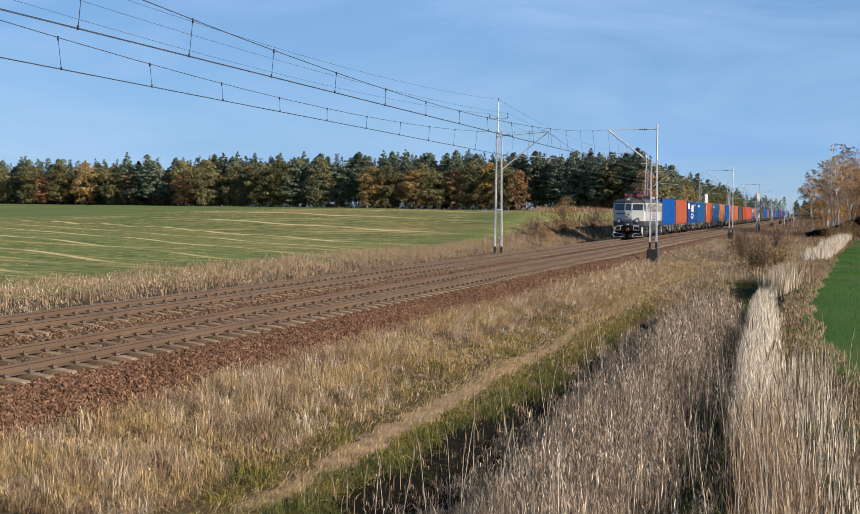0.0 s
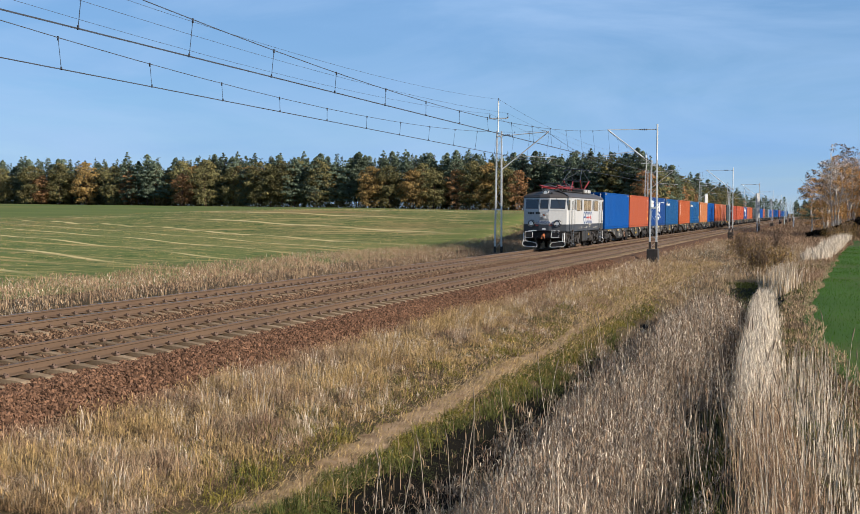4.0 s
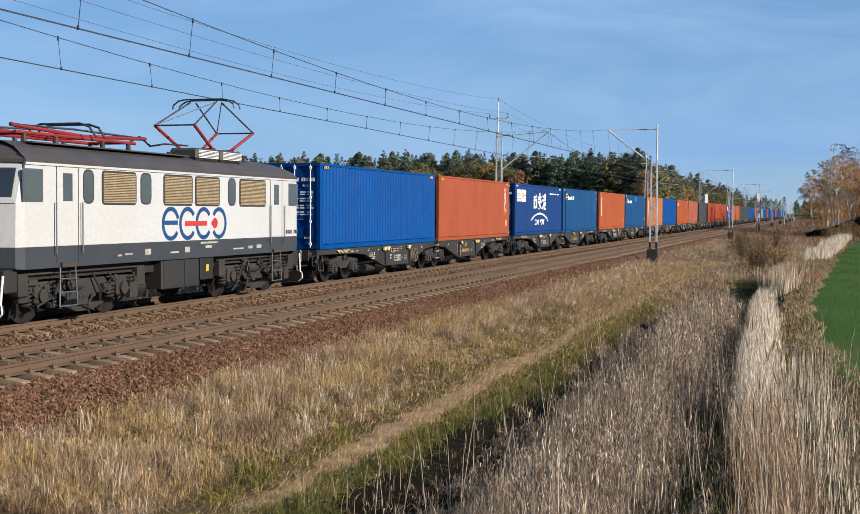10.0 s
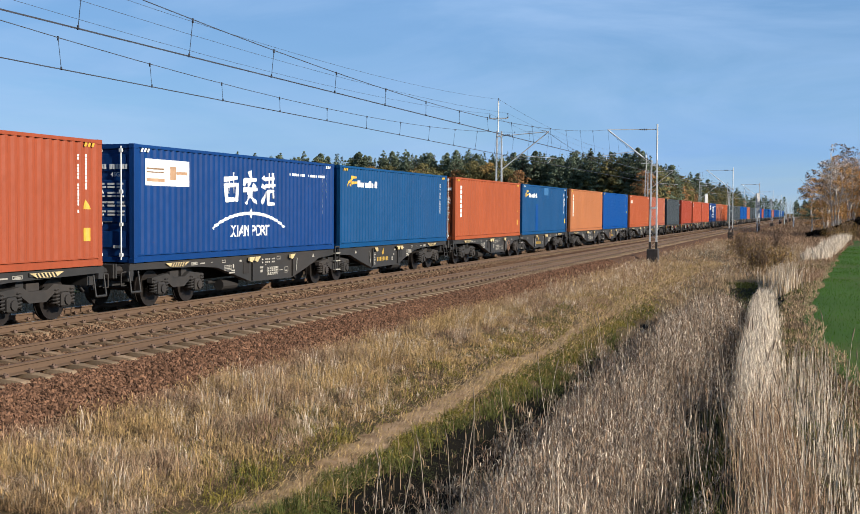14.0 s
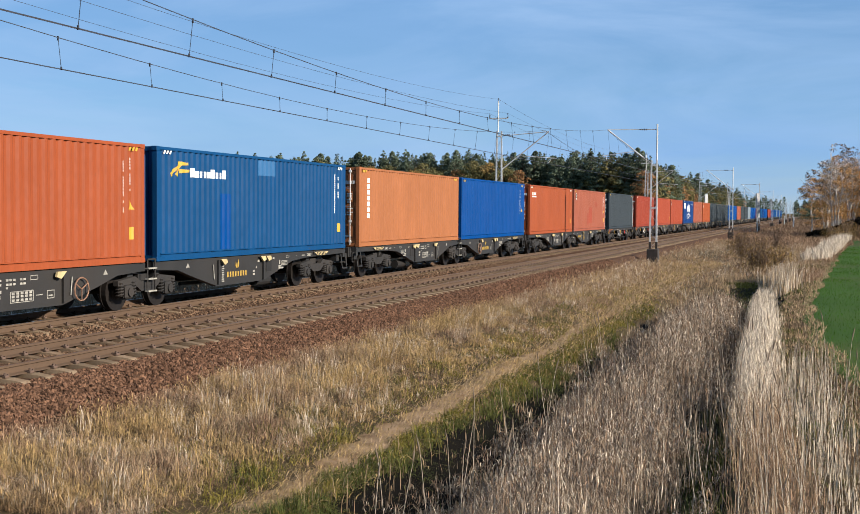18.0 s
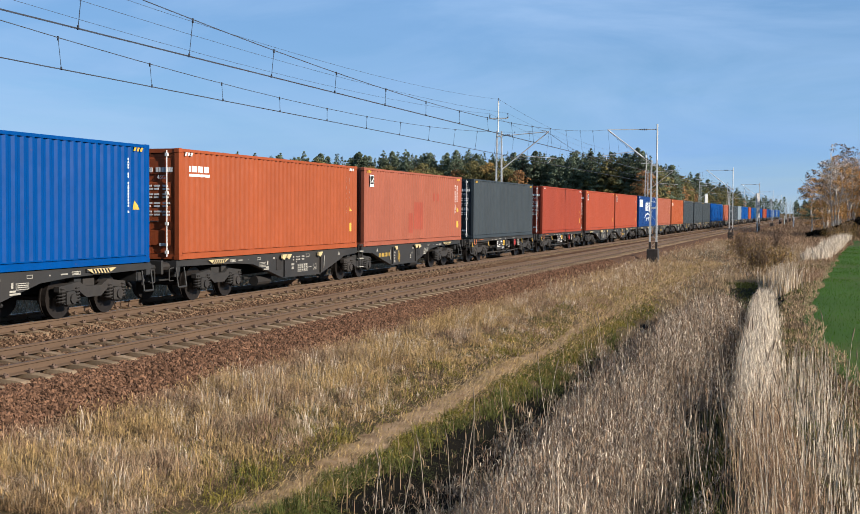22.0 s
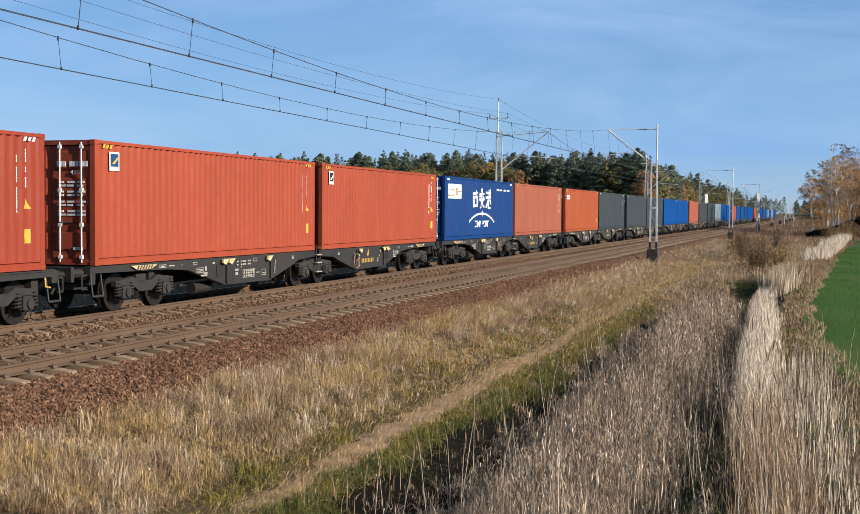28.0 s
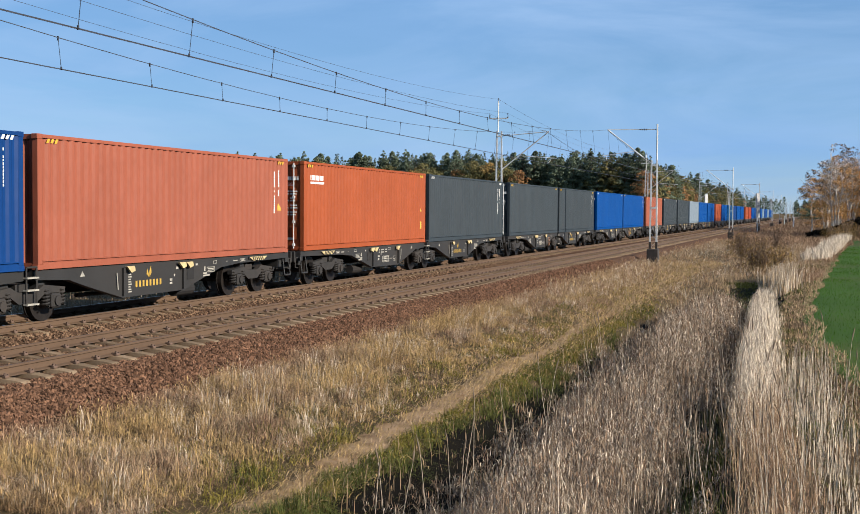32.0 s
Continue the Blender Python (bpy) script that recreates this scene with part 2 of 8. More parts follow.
    stencil=mat("worn_stencil_paint", (0.3026, 0.2848, 0.2403), (0.178, 0.1691, 0.1469), 9, 0.7, fine=50),
    stopper=mat("tan_stop_paint", (0.445, 0.356, 0.178), (0.3204, 0.2492, 0.1246), 6, 0.6),
    owner=mat("gold_stencil_paint", (0.3738, 0.2403, 0.0356), (0.267, 0.1691, 0.0267), 6, 0.6),
    stubble=mat("field_stubble", (0.33, 0.25, 0.105), (0.23, 0.175, 0.07), 0.3, 0.9, island=0.4, lucent=0.15, spec=0.04),
    rubber=mat("black_rubber", (0.02162, 0.02162, 0.02306), None, 6, 0.7),
    paleglass=mat("grey_green_glass", (0.04682, 0.05765, 0.05765), (0.03603, 0.04503, 0.04503), 1.2, 0.12, spec=0.8),
    louvreback=mat("dark_louvre_back", (0.03603, 0.02702, 0.01801), None, 5, 0.8),
    patch=paint("lighter_blue_patch", (0.03242, 0.108, 0.2378)),
    redpatch=paint("touched_up_red", (0.2378, 0.0526, 0.03098)),
    twig=mat("brown_twigs", (0.1499, 0.1038, 0.06917), (0.1038, 0.06917, 0.04899), 1, 0.9, island=0.35, spec=0.06),
)


def striped_field():
    """Green winter crop with broken pale stubble lines, turning at the headland."""
    m = mat("winter_crop", (0.098, 0.114, 0.032), (0.073, 0.098, 0.026), 0.06, 0.9, bump=0.4, fine=5, c=(0.148, 0.134, 0.044), big=1.5, spec=0.04)
    n, l = m.node_tree.nodes, m.node_tree.links
    p = n["Principled BSDF"]
    src = p.inputs["Base Color"].links[0].from_socket
    co = n.new("ShaderNodeTexCoord")
    sep = n.new("ShaderNodeSeparateXYZ")
    l.new(co.outputs["Object"], sep.inputs["Vector"])

    def lines(angle, spacing, where, lo, hi, warp):
        mp = n.new("ShaderNodeMapping")
        mp.inputs["Rotation"].default_value = (0, 0, angle)
        l.new(co.outputs["Object"], mp.inputs["Vector"])
        w = n.new("ShaderNodeTexWave")
        w.wave_type, w.bands_direction = "BANDS", "Y"
        w.inputs["Scale"].default_value = 0.314 / spacing
        w.inputs["Distortion"].default_value, w.inputs["Detail"].default_value, w.inputs["Detail Scale"].default_value = warp, 3, 0.6
        l.new(mp.outputs["Vector"], w.inputs["Vector"])
        st = n.new("ShaderNodeMapping")
        st.inputs["Rotation"].default_value, st.inputs["Scale"].default_value = (0, 0, angle), (0.035, 0.22, 1)
        l.new(co.outputs["Object"], st.inputs["Vector"])
        nz = n.new("ShaderNodeTexNoise")
        nz.inputs["Scale"].default_value, nz.inputs["Detail"].default_value = 1.0, 5
        l.new(st.outputs["Vector"], nz.inputs["Vector"])
        a = n.new("ShaderNodeMapRange")
        a.inputs["From Min"].default_value, a.inputs["From Max"].default_value = 0.975, 0.996
        l.new(w.outputs["Fac"], a.inputs["Value"])
        b_ = n.new("ShaderNodeMapRange")
        b_.inputs["From Min"].default_value, b_.inputs["From Max"].default_value = 0.34, 0.52
        l.new(nz.outputs["Fac"], b_.inputs["Value"])
        c_ = n.new("ShaderNodeMapRange")
        c_.inputs["From Min"].default_value, c_.inputs["From Max"].default_value = lo, hi
        l.new(sep.outputs[where], c_.inputs["Value"])
        t1, t2 = n.new("ShaderNodeMath"), n.new("ShaderNodeMath")
        t1.operation = t2.operation = "MULTIPLY"
        l.new(a.outputs["Result"], t1.inputs[0])
        l.new(b_.outputs["Result"], t1.inputs[1])
        l.new(t1.outputs["Value"], t2.inputs[0])
        l.new(c_.outputs["Result"], t2.inputs[1])
        return t2.outputs["Value"]

    def streaks(angle, along, across, lo, hi, where, a0, a1):
        """Fine broken streaks of dry stubble."""
        st = n.new("ShaderNodeMapping")
        st.inputs["Rotation"].default_value, st.inputs["Scale"].default_value = (0, 0, angle), (along, across, 1)
        l.new(co.outputs["Object"], st.inputs["Vector"])
        nz = n.new("ShaderNodeTexNoise")
        nz.inputs["Scale"].default_value, nz.inputs["Detail"].default_value, nz.inputs["Roughness"].default_value = 1.0, 6, 0.7
        l.new(st.outputs["Vector"], nz.inputs["Vector"])
        k = n.new("ShaderNodeMapRange")
        k.inputs["From Min"].default_value, k.inputs["From Max"].default_value = lo, hi
        l.new(nz.outputs["Fac"], k.inputs["Value"])
        w = n.new("ShaderNodeMapRange")
        w.inputs["From Min"].default_value, w.inputs["From Max"].default_value = a0, a1
        l.new(sep.outputs[where], w.inputs["Value"])
        t = n.new("ShaderNodeMath")
        t.operation = "MULTIPLY"
        l.new(k.outputs["Result"], t.inputs[0])
        l.new(w.outputs["Result"], t.inputs[1])
        return t.outputs["Value"]

    for f, tint in (
        (streaks(0, 0.06, 0.06, 0.5, 0.72, "X", -29, -36), (0.125, 0.11, 0.04)),
        (streaks(radians(30), 0.9, 1.5, 0.55, 0.6, "X", -29, -36), (0.235, 0.178, 0.07)),
        (streaks(radians(30), 0.45, 1.1, 0.56, 0.6, "X", -29, -36), (0.035, 0.062, 0.014)),
        (streaks(radians(31), 0.03, 0.6, 0.57, 0.61, "X", -29, -36), (0.26, 0.198, 0.08)),
        (streaks(radians(24), 0.015, 0.05, 0.52, 0.66, "Y", 90, 130), (0.203, 0.13, 0.056)),
        (lines(radians(30), 8.5, "X", -30, -40, 0.35), (0.4, 0.315, 0.15)),
        (streaks(radians(-72), 0.03, 1.0, 0.56, 0.66, "X", -56, -48), (0.238, 0.182, 0.077)),
    ):
        far = n.new("ShaderNodeMapRange")
        far.inputs["From Min"].default_value, far.inputs["From Max"].default_value = -122, -98
        l.new(sep.outputs["X"], far.inputs["Value"])
        t = n.new("ShaderNodeMath")
        t.operation = "MULTIPLY"
        l.new(f, t.inputs[0])
        l.new(far.outputs["Result"], t.inputs[1])
        k = n.new("ShaderNodeMix")
        k.data_type = "RGBA"
        k.inputs["B"].default_value = (*tint, 1)
        l.new(t.outputs["Value"], k.inputs["Factor"])
        l.new(src, k.inputs["A"])
        src = k.outputs["Result"]
    l.new(src, p.inputs["Base Color"])
    return m


M["fieldgreen"] = striped_field()


# ---- mesh helpers ----
def part(name, bm, material, parent=None, label="", smooth=False):
    me = bpy.data.meshes.new(name)
    if smooth:
        for f in bm.faces:
            f.smooth = True
    bm.to_mesh(me)
    bm.free()
    me.materials.append(M[material])
    ob = new(name, me)
    if parent:
        ob.parent = parent
    return tagged(ob, label) if label else ob


def again(name, ob, parent, m=None):
    """One more part on the mesh of ob."""
    o = new(name, ob.data)
    o.parent = parent
    if m is not None:
        o.matrix_basis = m
    return o


def root(name, label, category, group="", kind=""):
    return tagged(new(name), label, category, group, kind)


def box(bm, x0, x1, y0, y1, z0, z1, bevel=0.0):
    v = [bm.verts.new((x, y, z)) for z in (z0, z1) for x, y in ((x0, y0), (x1, y0), (x1, y1), (x0, y1))]
    fs = [bm.faces.new([v[i] for i in q]) for q in ((3, 2, 1, 0), (4, 5, 6, 7), (0, 1, 5, 4), (1, 2, 6, 5), (2, 3, 7, 6), (3, 0, 4, 7))]
    if bevel:
        bmesh.ops.bevel(bm, geom=list({e for f in fs for e in f.edges}), offset=bevel, segments=1, affect="EDGES")
    return bm


def boxes(*rows, bevel=0.0):
    bm = bmesh.new()
    for r in rows:
        box(bm, *r, bevel=bevel)
    return bm


def rod(bm, p, q, r, n=8, r2=None):
    p, q = Vector(p), Vector(q)
    d = (q - p).normalized()
    u = d.orthogonal().normalized()
    w = d.cross(u)
    rings = []
    for c, rr in ((p, r), (q, r if r2 is None else r2)):
        rings.append([bm.verts.new(c + rr * (math.cos(2 * math.pi * i / n) * u + math.sin(2 * math.pi * i / n) * w)) for i in range(n)])
    for i in range(n):
        bm.faces.new((rings[0][i], rings[0][(i + 1) % n], rings[1][(i + 1) % n], rings[1][i]))
    bm.faces.new(rings[0][::-1])
    bm.faces.new(rings[1])
    return bm


def rods(*rows, n=8):
    bm = bmesh.new()
    for r in rows:
        rod(bm, *r[:3], n, *(r[3:4]))
    return bm


def prism(bm, pts, x0, x1):
    """A plate with the outline pts (y, z), between x0 and x1."""
    a = [bm.verts.new((x0, y, z)) for y, z in pts]
    b = [bm.verts.new((x1, y, z)) for y, z in pts]
    bm.faces.new(a)
    bm.faces.new(b[::-1])
    for i in range(len(pts)):
        j = (i + 1) % len(pts)
        bm.faces.new((a[i], b[i], b[j], a[j]))
    return bm


def tris(name, v, f, material, parent=None, smooth=False):
    """A mesh from numpy arrays of corners and triangles or quads."""
    me = bpy.data.meshes.new(name)
    k = f.shape[1]
    me.vertices.add(len(v))
    me.vertices.foreach_set("co", np.ascontiguousarray(v, dtype=np.float32).ravel())
    me.loops.add(f.size)
    me.loops.foreach_set("vertex_index", f.astype(np.int32).ravel())
    me.polygons.add(len(f))
    me.polygons.foreach_set("loop_start", np.arange(0, f.size, k, dtype=np.int32))
    me.polygons.foreach_set("use_smooth", np.full(len(f), smooth))
    me.update(calc_edges=True)
    me.materials.append(M[material])
    ob = new(name, me)
    if parent:
        ob.parent = parent
    return ob


# ---- the lie of the land ----
XT, XN = -16.792, -12.712  # centre lines of the train's track and of the other one


def ease(a, b, x):
    t = np.clip((np.asarray(x, float) - a) / (b - a), 0, 1)
    return t * t * (3 - 2 * t)


def land(x, y):
    """Height of the ground, in metres over the rails."""
    x, y = np.asarray(x, float), np.asarray(y, float)
    z = np.interp(x, [-400, -120, -60, -28, -23, -21, -19.5, -10.25, -8.1, -6.3, -5.55, -5.3, -4.8, -2.7, -1.6, -0.95, 0.5, 3, 30, 300],
                  [2.2, 1.0, 0.0, -0.75, -0.7, -0.75, -0.8, -0.68, -0.85, -1.0, -1.03, -1.2, -1.6, -1.65, -1.6, -1.1, -0.95, -0.9, -0.5, 1.0])
    ditch = (x > -5.4) & (x < -0.95)
    z = np.where(ditch, z + ease(48, 60, y) * (-1.04 - z), z)
    far = ease(120, 330, y) * ease(-26, -60, x)
    z = z + far * 2.2
    bank = ease(84, 128, y + 0.35 * (x + 30)) * ease(-21.5, -30, x) * (1 - ease(-60, -150, x) * 0.7)
    z = np.maximum(z, -0.75 + 3.3 * bank + 0 * x) * (bank > 0) + z * (bank <= 0)
    knoll = ease(100, 190, y) * ease(1.5, 9, x)
    z = z + 1.3 * knoll
    z = z + 0.07 * np.sin(0.9 * x + 0.23 * y) * np.sin(0.31 * y + 0.5 * x) * ease(-12, -8, x) + 0.05 * np.sin(0.37 * x - 0.11 * y) * ease(-19, -24, x)
    return z


def sheet(name, xs, ys, lift, material, parent=None):
    X, Y = np.meshgrid(xs, ys)
    v = np.stack([X, Y, land(X, Y) + lift], -1).reshape(-1, 3)
    i = np.arange((len(ys) - 1) * len(xs)).reshape(len(ys) - 1, len(xs))[:, :-1].ravel()
    return tris(name, v, np.stack([i, i + 1, i + len(xs) + 1, i + len(xs)], -1), material, parent, True)


gx = np.concatenate([[-2600, -1500, -900, -600], np.arange(-400, -60, 12), np.arange(-60, -30, 2), np.arange(-30, 6, 0.45), np.arange(6, 60, 3), [80, 120, 200, 400, 900, 2600]])
gy = np.concatenate([[-300, -100, -40], np.arange(-20, 60, 0.7), np.arange(60, 200, 2.5), np.arange(200, 420, 8), [450, 520, 650, 900, 1400, 2600]])
tagged(sheet("ground", gx, gy, 0.0, "soil"), "rough dry turf along the railway line", "ground", kind="structure")


# ---- fields and path ----
fx = gx[(gx >= -400) & (gx <= -26.5)]
fy = gy[(gy >= -40) & (gy <= 340)]
field = tagged(sheet("field_west", fx, fy, 0.03, "fieldgreen"), "green winter crop over pale stubble rows on a gentle slope", "field", kind="structure")


def east_edge(y):
    return np.interp(y, [0, 18, 24, 31, 43, 50, 77, 116, 176], [1.5, 1.2, 0.85, 0.05, -0.34, -0.3, 0.8, 2.75, 6.0]) + 0.12 * np.sin(y * 0.9)


fys = np.concatenate([np.arange(-40, 4, 4.0), np.arange(4, 60, 1.0), np.arange(60, 150, 4)])
fu = np.concatenate([np.linspace(0, 5, 12), np.linspace(7, 40, 8)])
FX = east_edge(fys)[:, None] + fu[None]
FY = np.repeat(fys[:, None], len(fu), 1)
fi = np.arange((len(fys) - 1) * len(fu)).reshape(-1, len(fu))[:, :-1].ravel()
tagged(tris("field_east", np.stack([FX, FY, land(FX, FY) + 0.03], -1).reshape(-1, 3), np.stack([fi, fi + 1, fi + len(fu) + 1, fi + len(fu)], -1), "cropsoil", None, True), "young green crop beside the ditch", "field", kind="structure")


def ribbon(name, ys, centre, half, lift, material):
    xs = np.linspace(-1, 1, 9)
    Y = np.repeat(ys[:, None], 9, 1)
    g = np.random.default_rng(4)
    X = centre(Y) + half(Y) * xs[None, :] * g.uniform(0.75, 1.3, (len(ys), 1)) + g.normal(0, 0.05, (len(ys), 1)) * np.interp(Y, [8, 22], [1, 0.2])
    v = np.stack([X, Y, land(X, Y) + lift - 0.06 * np.abs(xs)[None, :] ** 2], -1).reshape(-1, 3)
    i = np.arange((len(ys) - 1) * 9).reshape(-1, 9)[:, :-1].ravel()
    return tris(name, v, np.stack([i, i + 1, i + 10, i + 9], -1), material, None, True)


def path_x(y):
    return np.interp(y, [6, 12.7, 20, 29, 46, 63, 80], [-5.9, -6.07, -6.3, -6.38, -6.65, -6.95, -6.5]) + 0.05 * np.sin(y * 0.7)


tagged(ribbon("path", np.concatenate([np.arange(-40, 6, 2.0), np.arange(6, 80, 0.25)]), path_x, lambda y: np.interp(y, [8, 20, 26, 34, 46, 78], [0.42, 0.4, 0.32, 0.2, 0.12, 0.05]) + 0.08 * np.sin(y * 0.8), 0.035, "sand"), "worn sandy footpath through the grass", "path", kind="structure")

# ditch bed sheet, coloured near-black to paint the shade on its bank
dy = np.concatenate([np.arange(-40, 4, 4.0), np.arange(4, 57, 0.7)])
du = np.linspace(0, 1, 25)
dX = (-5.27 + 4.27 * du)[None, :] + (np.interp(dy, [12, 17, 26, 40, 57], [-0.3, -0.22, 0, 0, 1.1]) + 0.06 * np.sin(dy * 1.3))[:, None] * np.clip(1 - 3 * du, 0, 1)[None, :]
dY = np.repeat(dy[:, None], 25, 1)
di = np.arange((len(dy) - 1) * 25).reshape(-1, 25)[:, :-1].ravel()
tagged(tris("ditch_bed", np.stack([dX, dY, land(dX, dY) + 0.08 * np.sin(np.pi * np.clip(du * 8, 0, 0.5) ) * (1 - np.clip(du * 8 - 7, 0, 1)) - 0.01], -1).reshape(-1, 3), np.stack([di, di + 1, di + 26, di + 25], -1), "humus", None, True), "bed of the reed-filled ditch, near-black as painted shade", "ditch", kind="structure")
eX = east_edge(fys)[:, None] + np.array([[-0.95, -0.6, -0.3, 0.12]])
eY = np.repeat(fys[:, None], 4, 1)
ei = np.arange((len(fys) - 1) * 4).reshape(-1, 4)[:, :-1].ravel()
tagged(tris("field_margin", np.stack([eX, eY, land(eX, eY) + 0.02], -1).reshape(-1, 3), np.stack([ei, ei + 1, ei + 5, ei + 4], -1), "clod", None, True), "bare brown soil at the edge of the crop", "soil", kind="structure")

# ---- the two tracks ----
bx = np.array([-19.8, -19.2, -18.7, -18.35, -17.6, -16.792, -16.0, -15.4, -14.78, -14.25, -13.54, -12.712, -11.94, -11.4, -11.0, -10.65, -10.25, -10.05])
bz = np.array([-0.95, -0.66, -0.36, -0.20, -0.20, -0.205, -0.20, -0.24, -0.30, -0.26, -0.235, -0.24, -0.24, -0.255, -0.28, -0.46, -0.70, -0.9])
by = np.concatenate([np.arange(-40, 8, 4), np.arange(8, 60, 0.3), np.arange(60, 140, 1.2), np.arange(140, 1300, 20)])
rng = np.random.default_rng(3)
BX, BY = np.meshgrid(np.interp(np.linspace(0, 17, 69), np.arange(18), bx), by)
BZ = np.interp(BX, bx, bz) + rng.normal(0, 0.012, BX.shape)
ii = np.arange((len(by) - 1) * 69).reshape(-1, 69)[:, :-1].ravel()
ballast = tagged(tris("ballast_bed", np.stack([BX, BY, BZ], -1).reshape(-1, 3), np.stack([ii, ii + 1, ii + 70, ii + 69], -1), "ballast"), "rust-brown crushed stone ballast under two tracks", "ballast", kind="structure")


def stones(name, n, x0, x1, y0, y1, lo, hi, seed, material="stone"):
    """Broken stones, each a squashed six-cornered lump."""
    g = np.random.default_rng(seed)
    x, y = g.uniform(x0, x1, n), y0 + (y1 - y0) * g.uniform(0, 1, n) ** 1.5
    z = np.interp(x, bx, bz) + 0.012
    s = g.uniform(lo, hi, n)
    base = np.array([(1, 0, 0), (0, 1, 0), (-1, 0, 0), (0, -1, 0), (0, 0, 0.8), (0, 0, -0.8)], float)
    v = base[None] * s[:, None, None] * g.uniform(0.65, 1.3, (n, 6, 1)) + g.normal(0, 0.12, (n, 6, 3)) * s[:, None, None]
    q = g.normal(size=(n, 4))
    q /= np.linalg.norm(q, axis=1, keepdims=True)
    w, a, b, c = q.T
    R = np.stack([1 - 2 * (b * b + c * c), 2 * (a * b - c * w), 2 * (a * c + b * w), 2 * (a * b + c * w), 1 - 2 * (a * a + c * c), 2 * (b * c - a * w), 2 * (a * c - b * w), 2 * (b * c + a * w), 1 - 2 * (a * a + b * b)], -1).reshape(n, 3, 3)
    v = np.einsum("nij,nkj->nki", R, v) + np.stack([x, y, z], -1)[:, None]
    f = np.array([(0, 1, 4), (1, 2, 4), (2, 3, 4), (3, 0, 4), (1, 0, 5), (2, 1, 5), (3, 2, 5), (0, 3, 5)])
    f = (f[None] + 6 * np.arange(n)[:, None, None]).reshape(-1, 3)
    return tagged(tris(name, v.reshape(-1, 3), f, material), "loose brown crushed ballast stones", "ballast", kind="stuff")


stones("ballast_stones", 50000, -11.6, -10.15, 9, 66, 0.018, 0.042, 5)
stones("ballast_stones", 21000, -15.8, -13.65, 13, 66, 0.018, 0.04, 6, "greystone")
stones("ballast_stones", 7000, -13.45, -11.95, 9, 45, 0.02, 0.036, 7, "greystone")
stones("ballast_stones", 5000, -19.2, -18.1, 18, 70, 0.022, 0.042, 8, "greystone")

RAIL = [(-0.075, -0.172), (0.075, -0.172), (0.075, -0.158), (0.012, -0.135), (0.012, -0.05), (0.036, -0.035), (0.036, -0.006), (0.028, 0), (-0.028, 0), (-0.036, -0.006), (-0.036, -0.035), (-0.012, -0.05), (-0.012, -0.135), (-0.075, -0.158)]


def rail_mesh(y0, y1):
    bm = bmesh.new()
    a = [bm.verts.new((x, y0, z)) for x, z in RAIL]
    b = [bm.verts.new((x, y1, z)) for x, z in RAIL]
    for i in range(len(RAIL)):
        j = (i + 1) % len(RAIL)
        bm.faces.new((a[i], a[j], b[j], b[i]))
    return bm


def sleeper_mesh():
    bm = bmesh.new()
    secs = [(-1.3, 0.07, -0.30, -0.24), (-1.22, 0.10, -0.34, -0.205), (-0.95, 0.11, -0.36, -0.175), (-0.5, 0.10, -0.36, -0.176), (-0.25, 0.085, -0.34, -0.215), (0.25, 0.085, -0.34, -0.215), (0.5, 0.10, -0.36, -0.176), (0.95, 0.11, -0.36, -0.175), (1.22, 0.10, -0.34, -0.205), (1.3, 0.07, -0.30, -0.24)]
    rings = [[bm.verts.new((x, sy * w, z)) for sy, w, z in ((-1, h + 0.03, lo), (1, h + 0.03, lo), (1, h, hi), (-1, h, hi))] for x, h, lo, hi in secs]
    for r, s in zip(rings, rings[1:]):
        for i in range(4):
            bm.faces.new((r[i], r[(i + 1) % 4], s[(i + 1) % 4], s[i]))
    bm.faces.new(rings[0][::-1])
    bm.faces.new(rings[-1])
    return bm


def clip_mesh():
    bm = boxes((0.045, 0.15, -0.05, 0.05, -0.178, -0.13), bevel=0.012)
    rod(bm, (0.10, 0, -0.17), (0.10, 0, -0.095), 0.022, 6)
    rod(bm, (0.03, -0.045, -0.138), (0.13, -0.045, -0.12), 0.012, 5)
    rod(bm, (0.03, 0.045, -0.138), (0.13, 0.045, -0.12), 0.012, 5)
    return bm


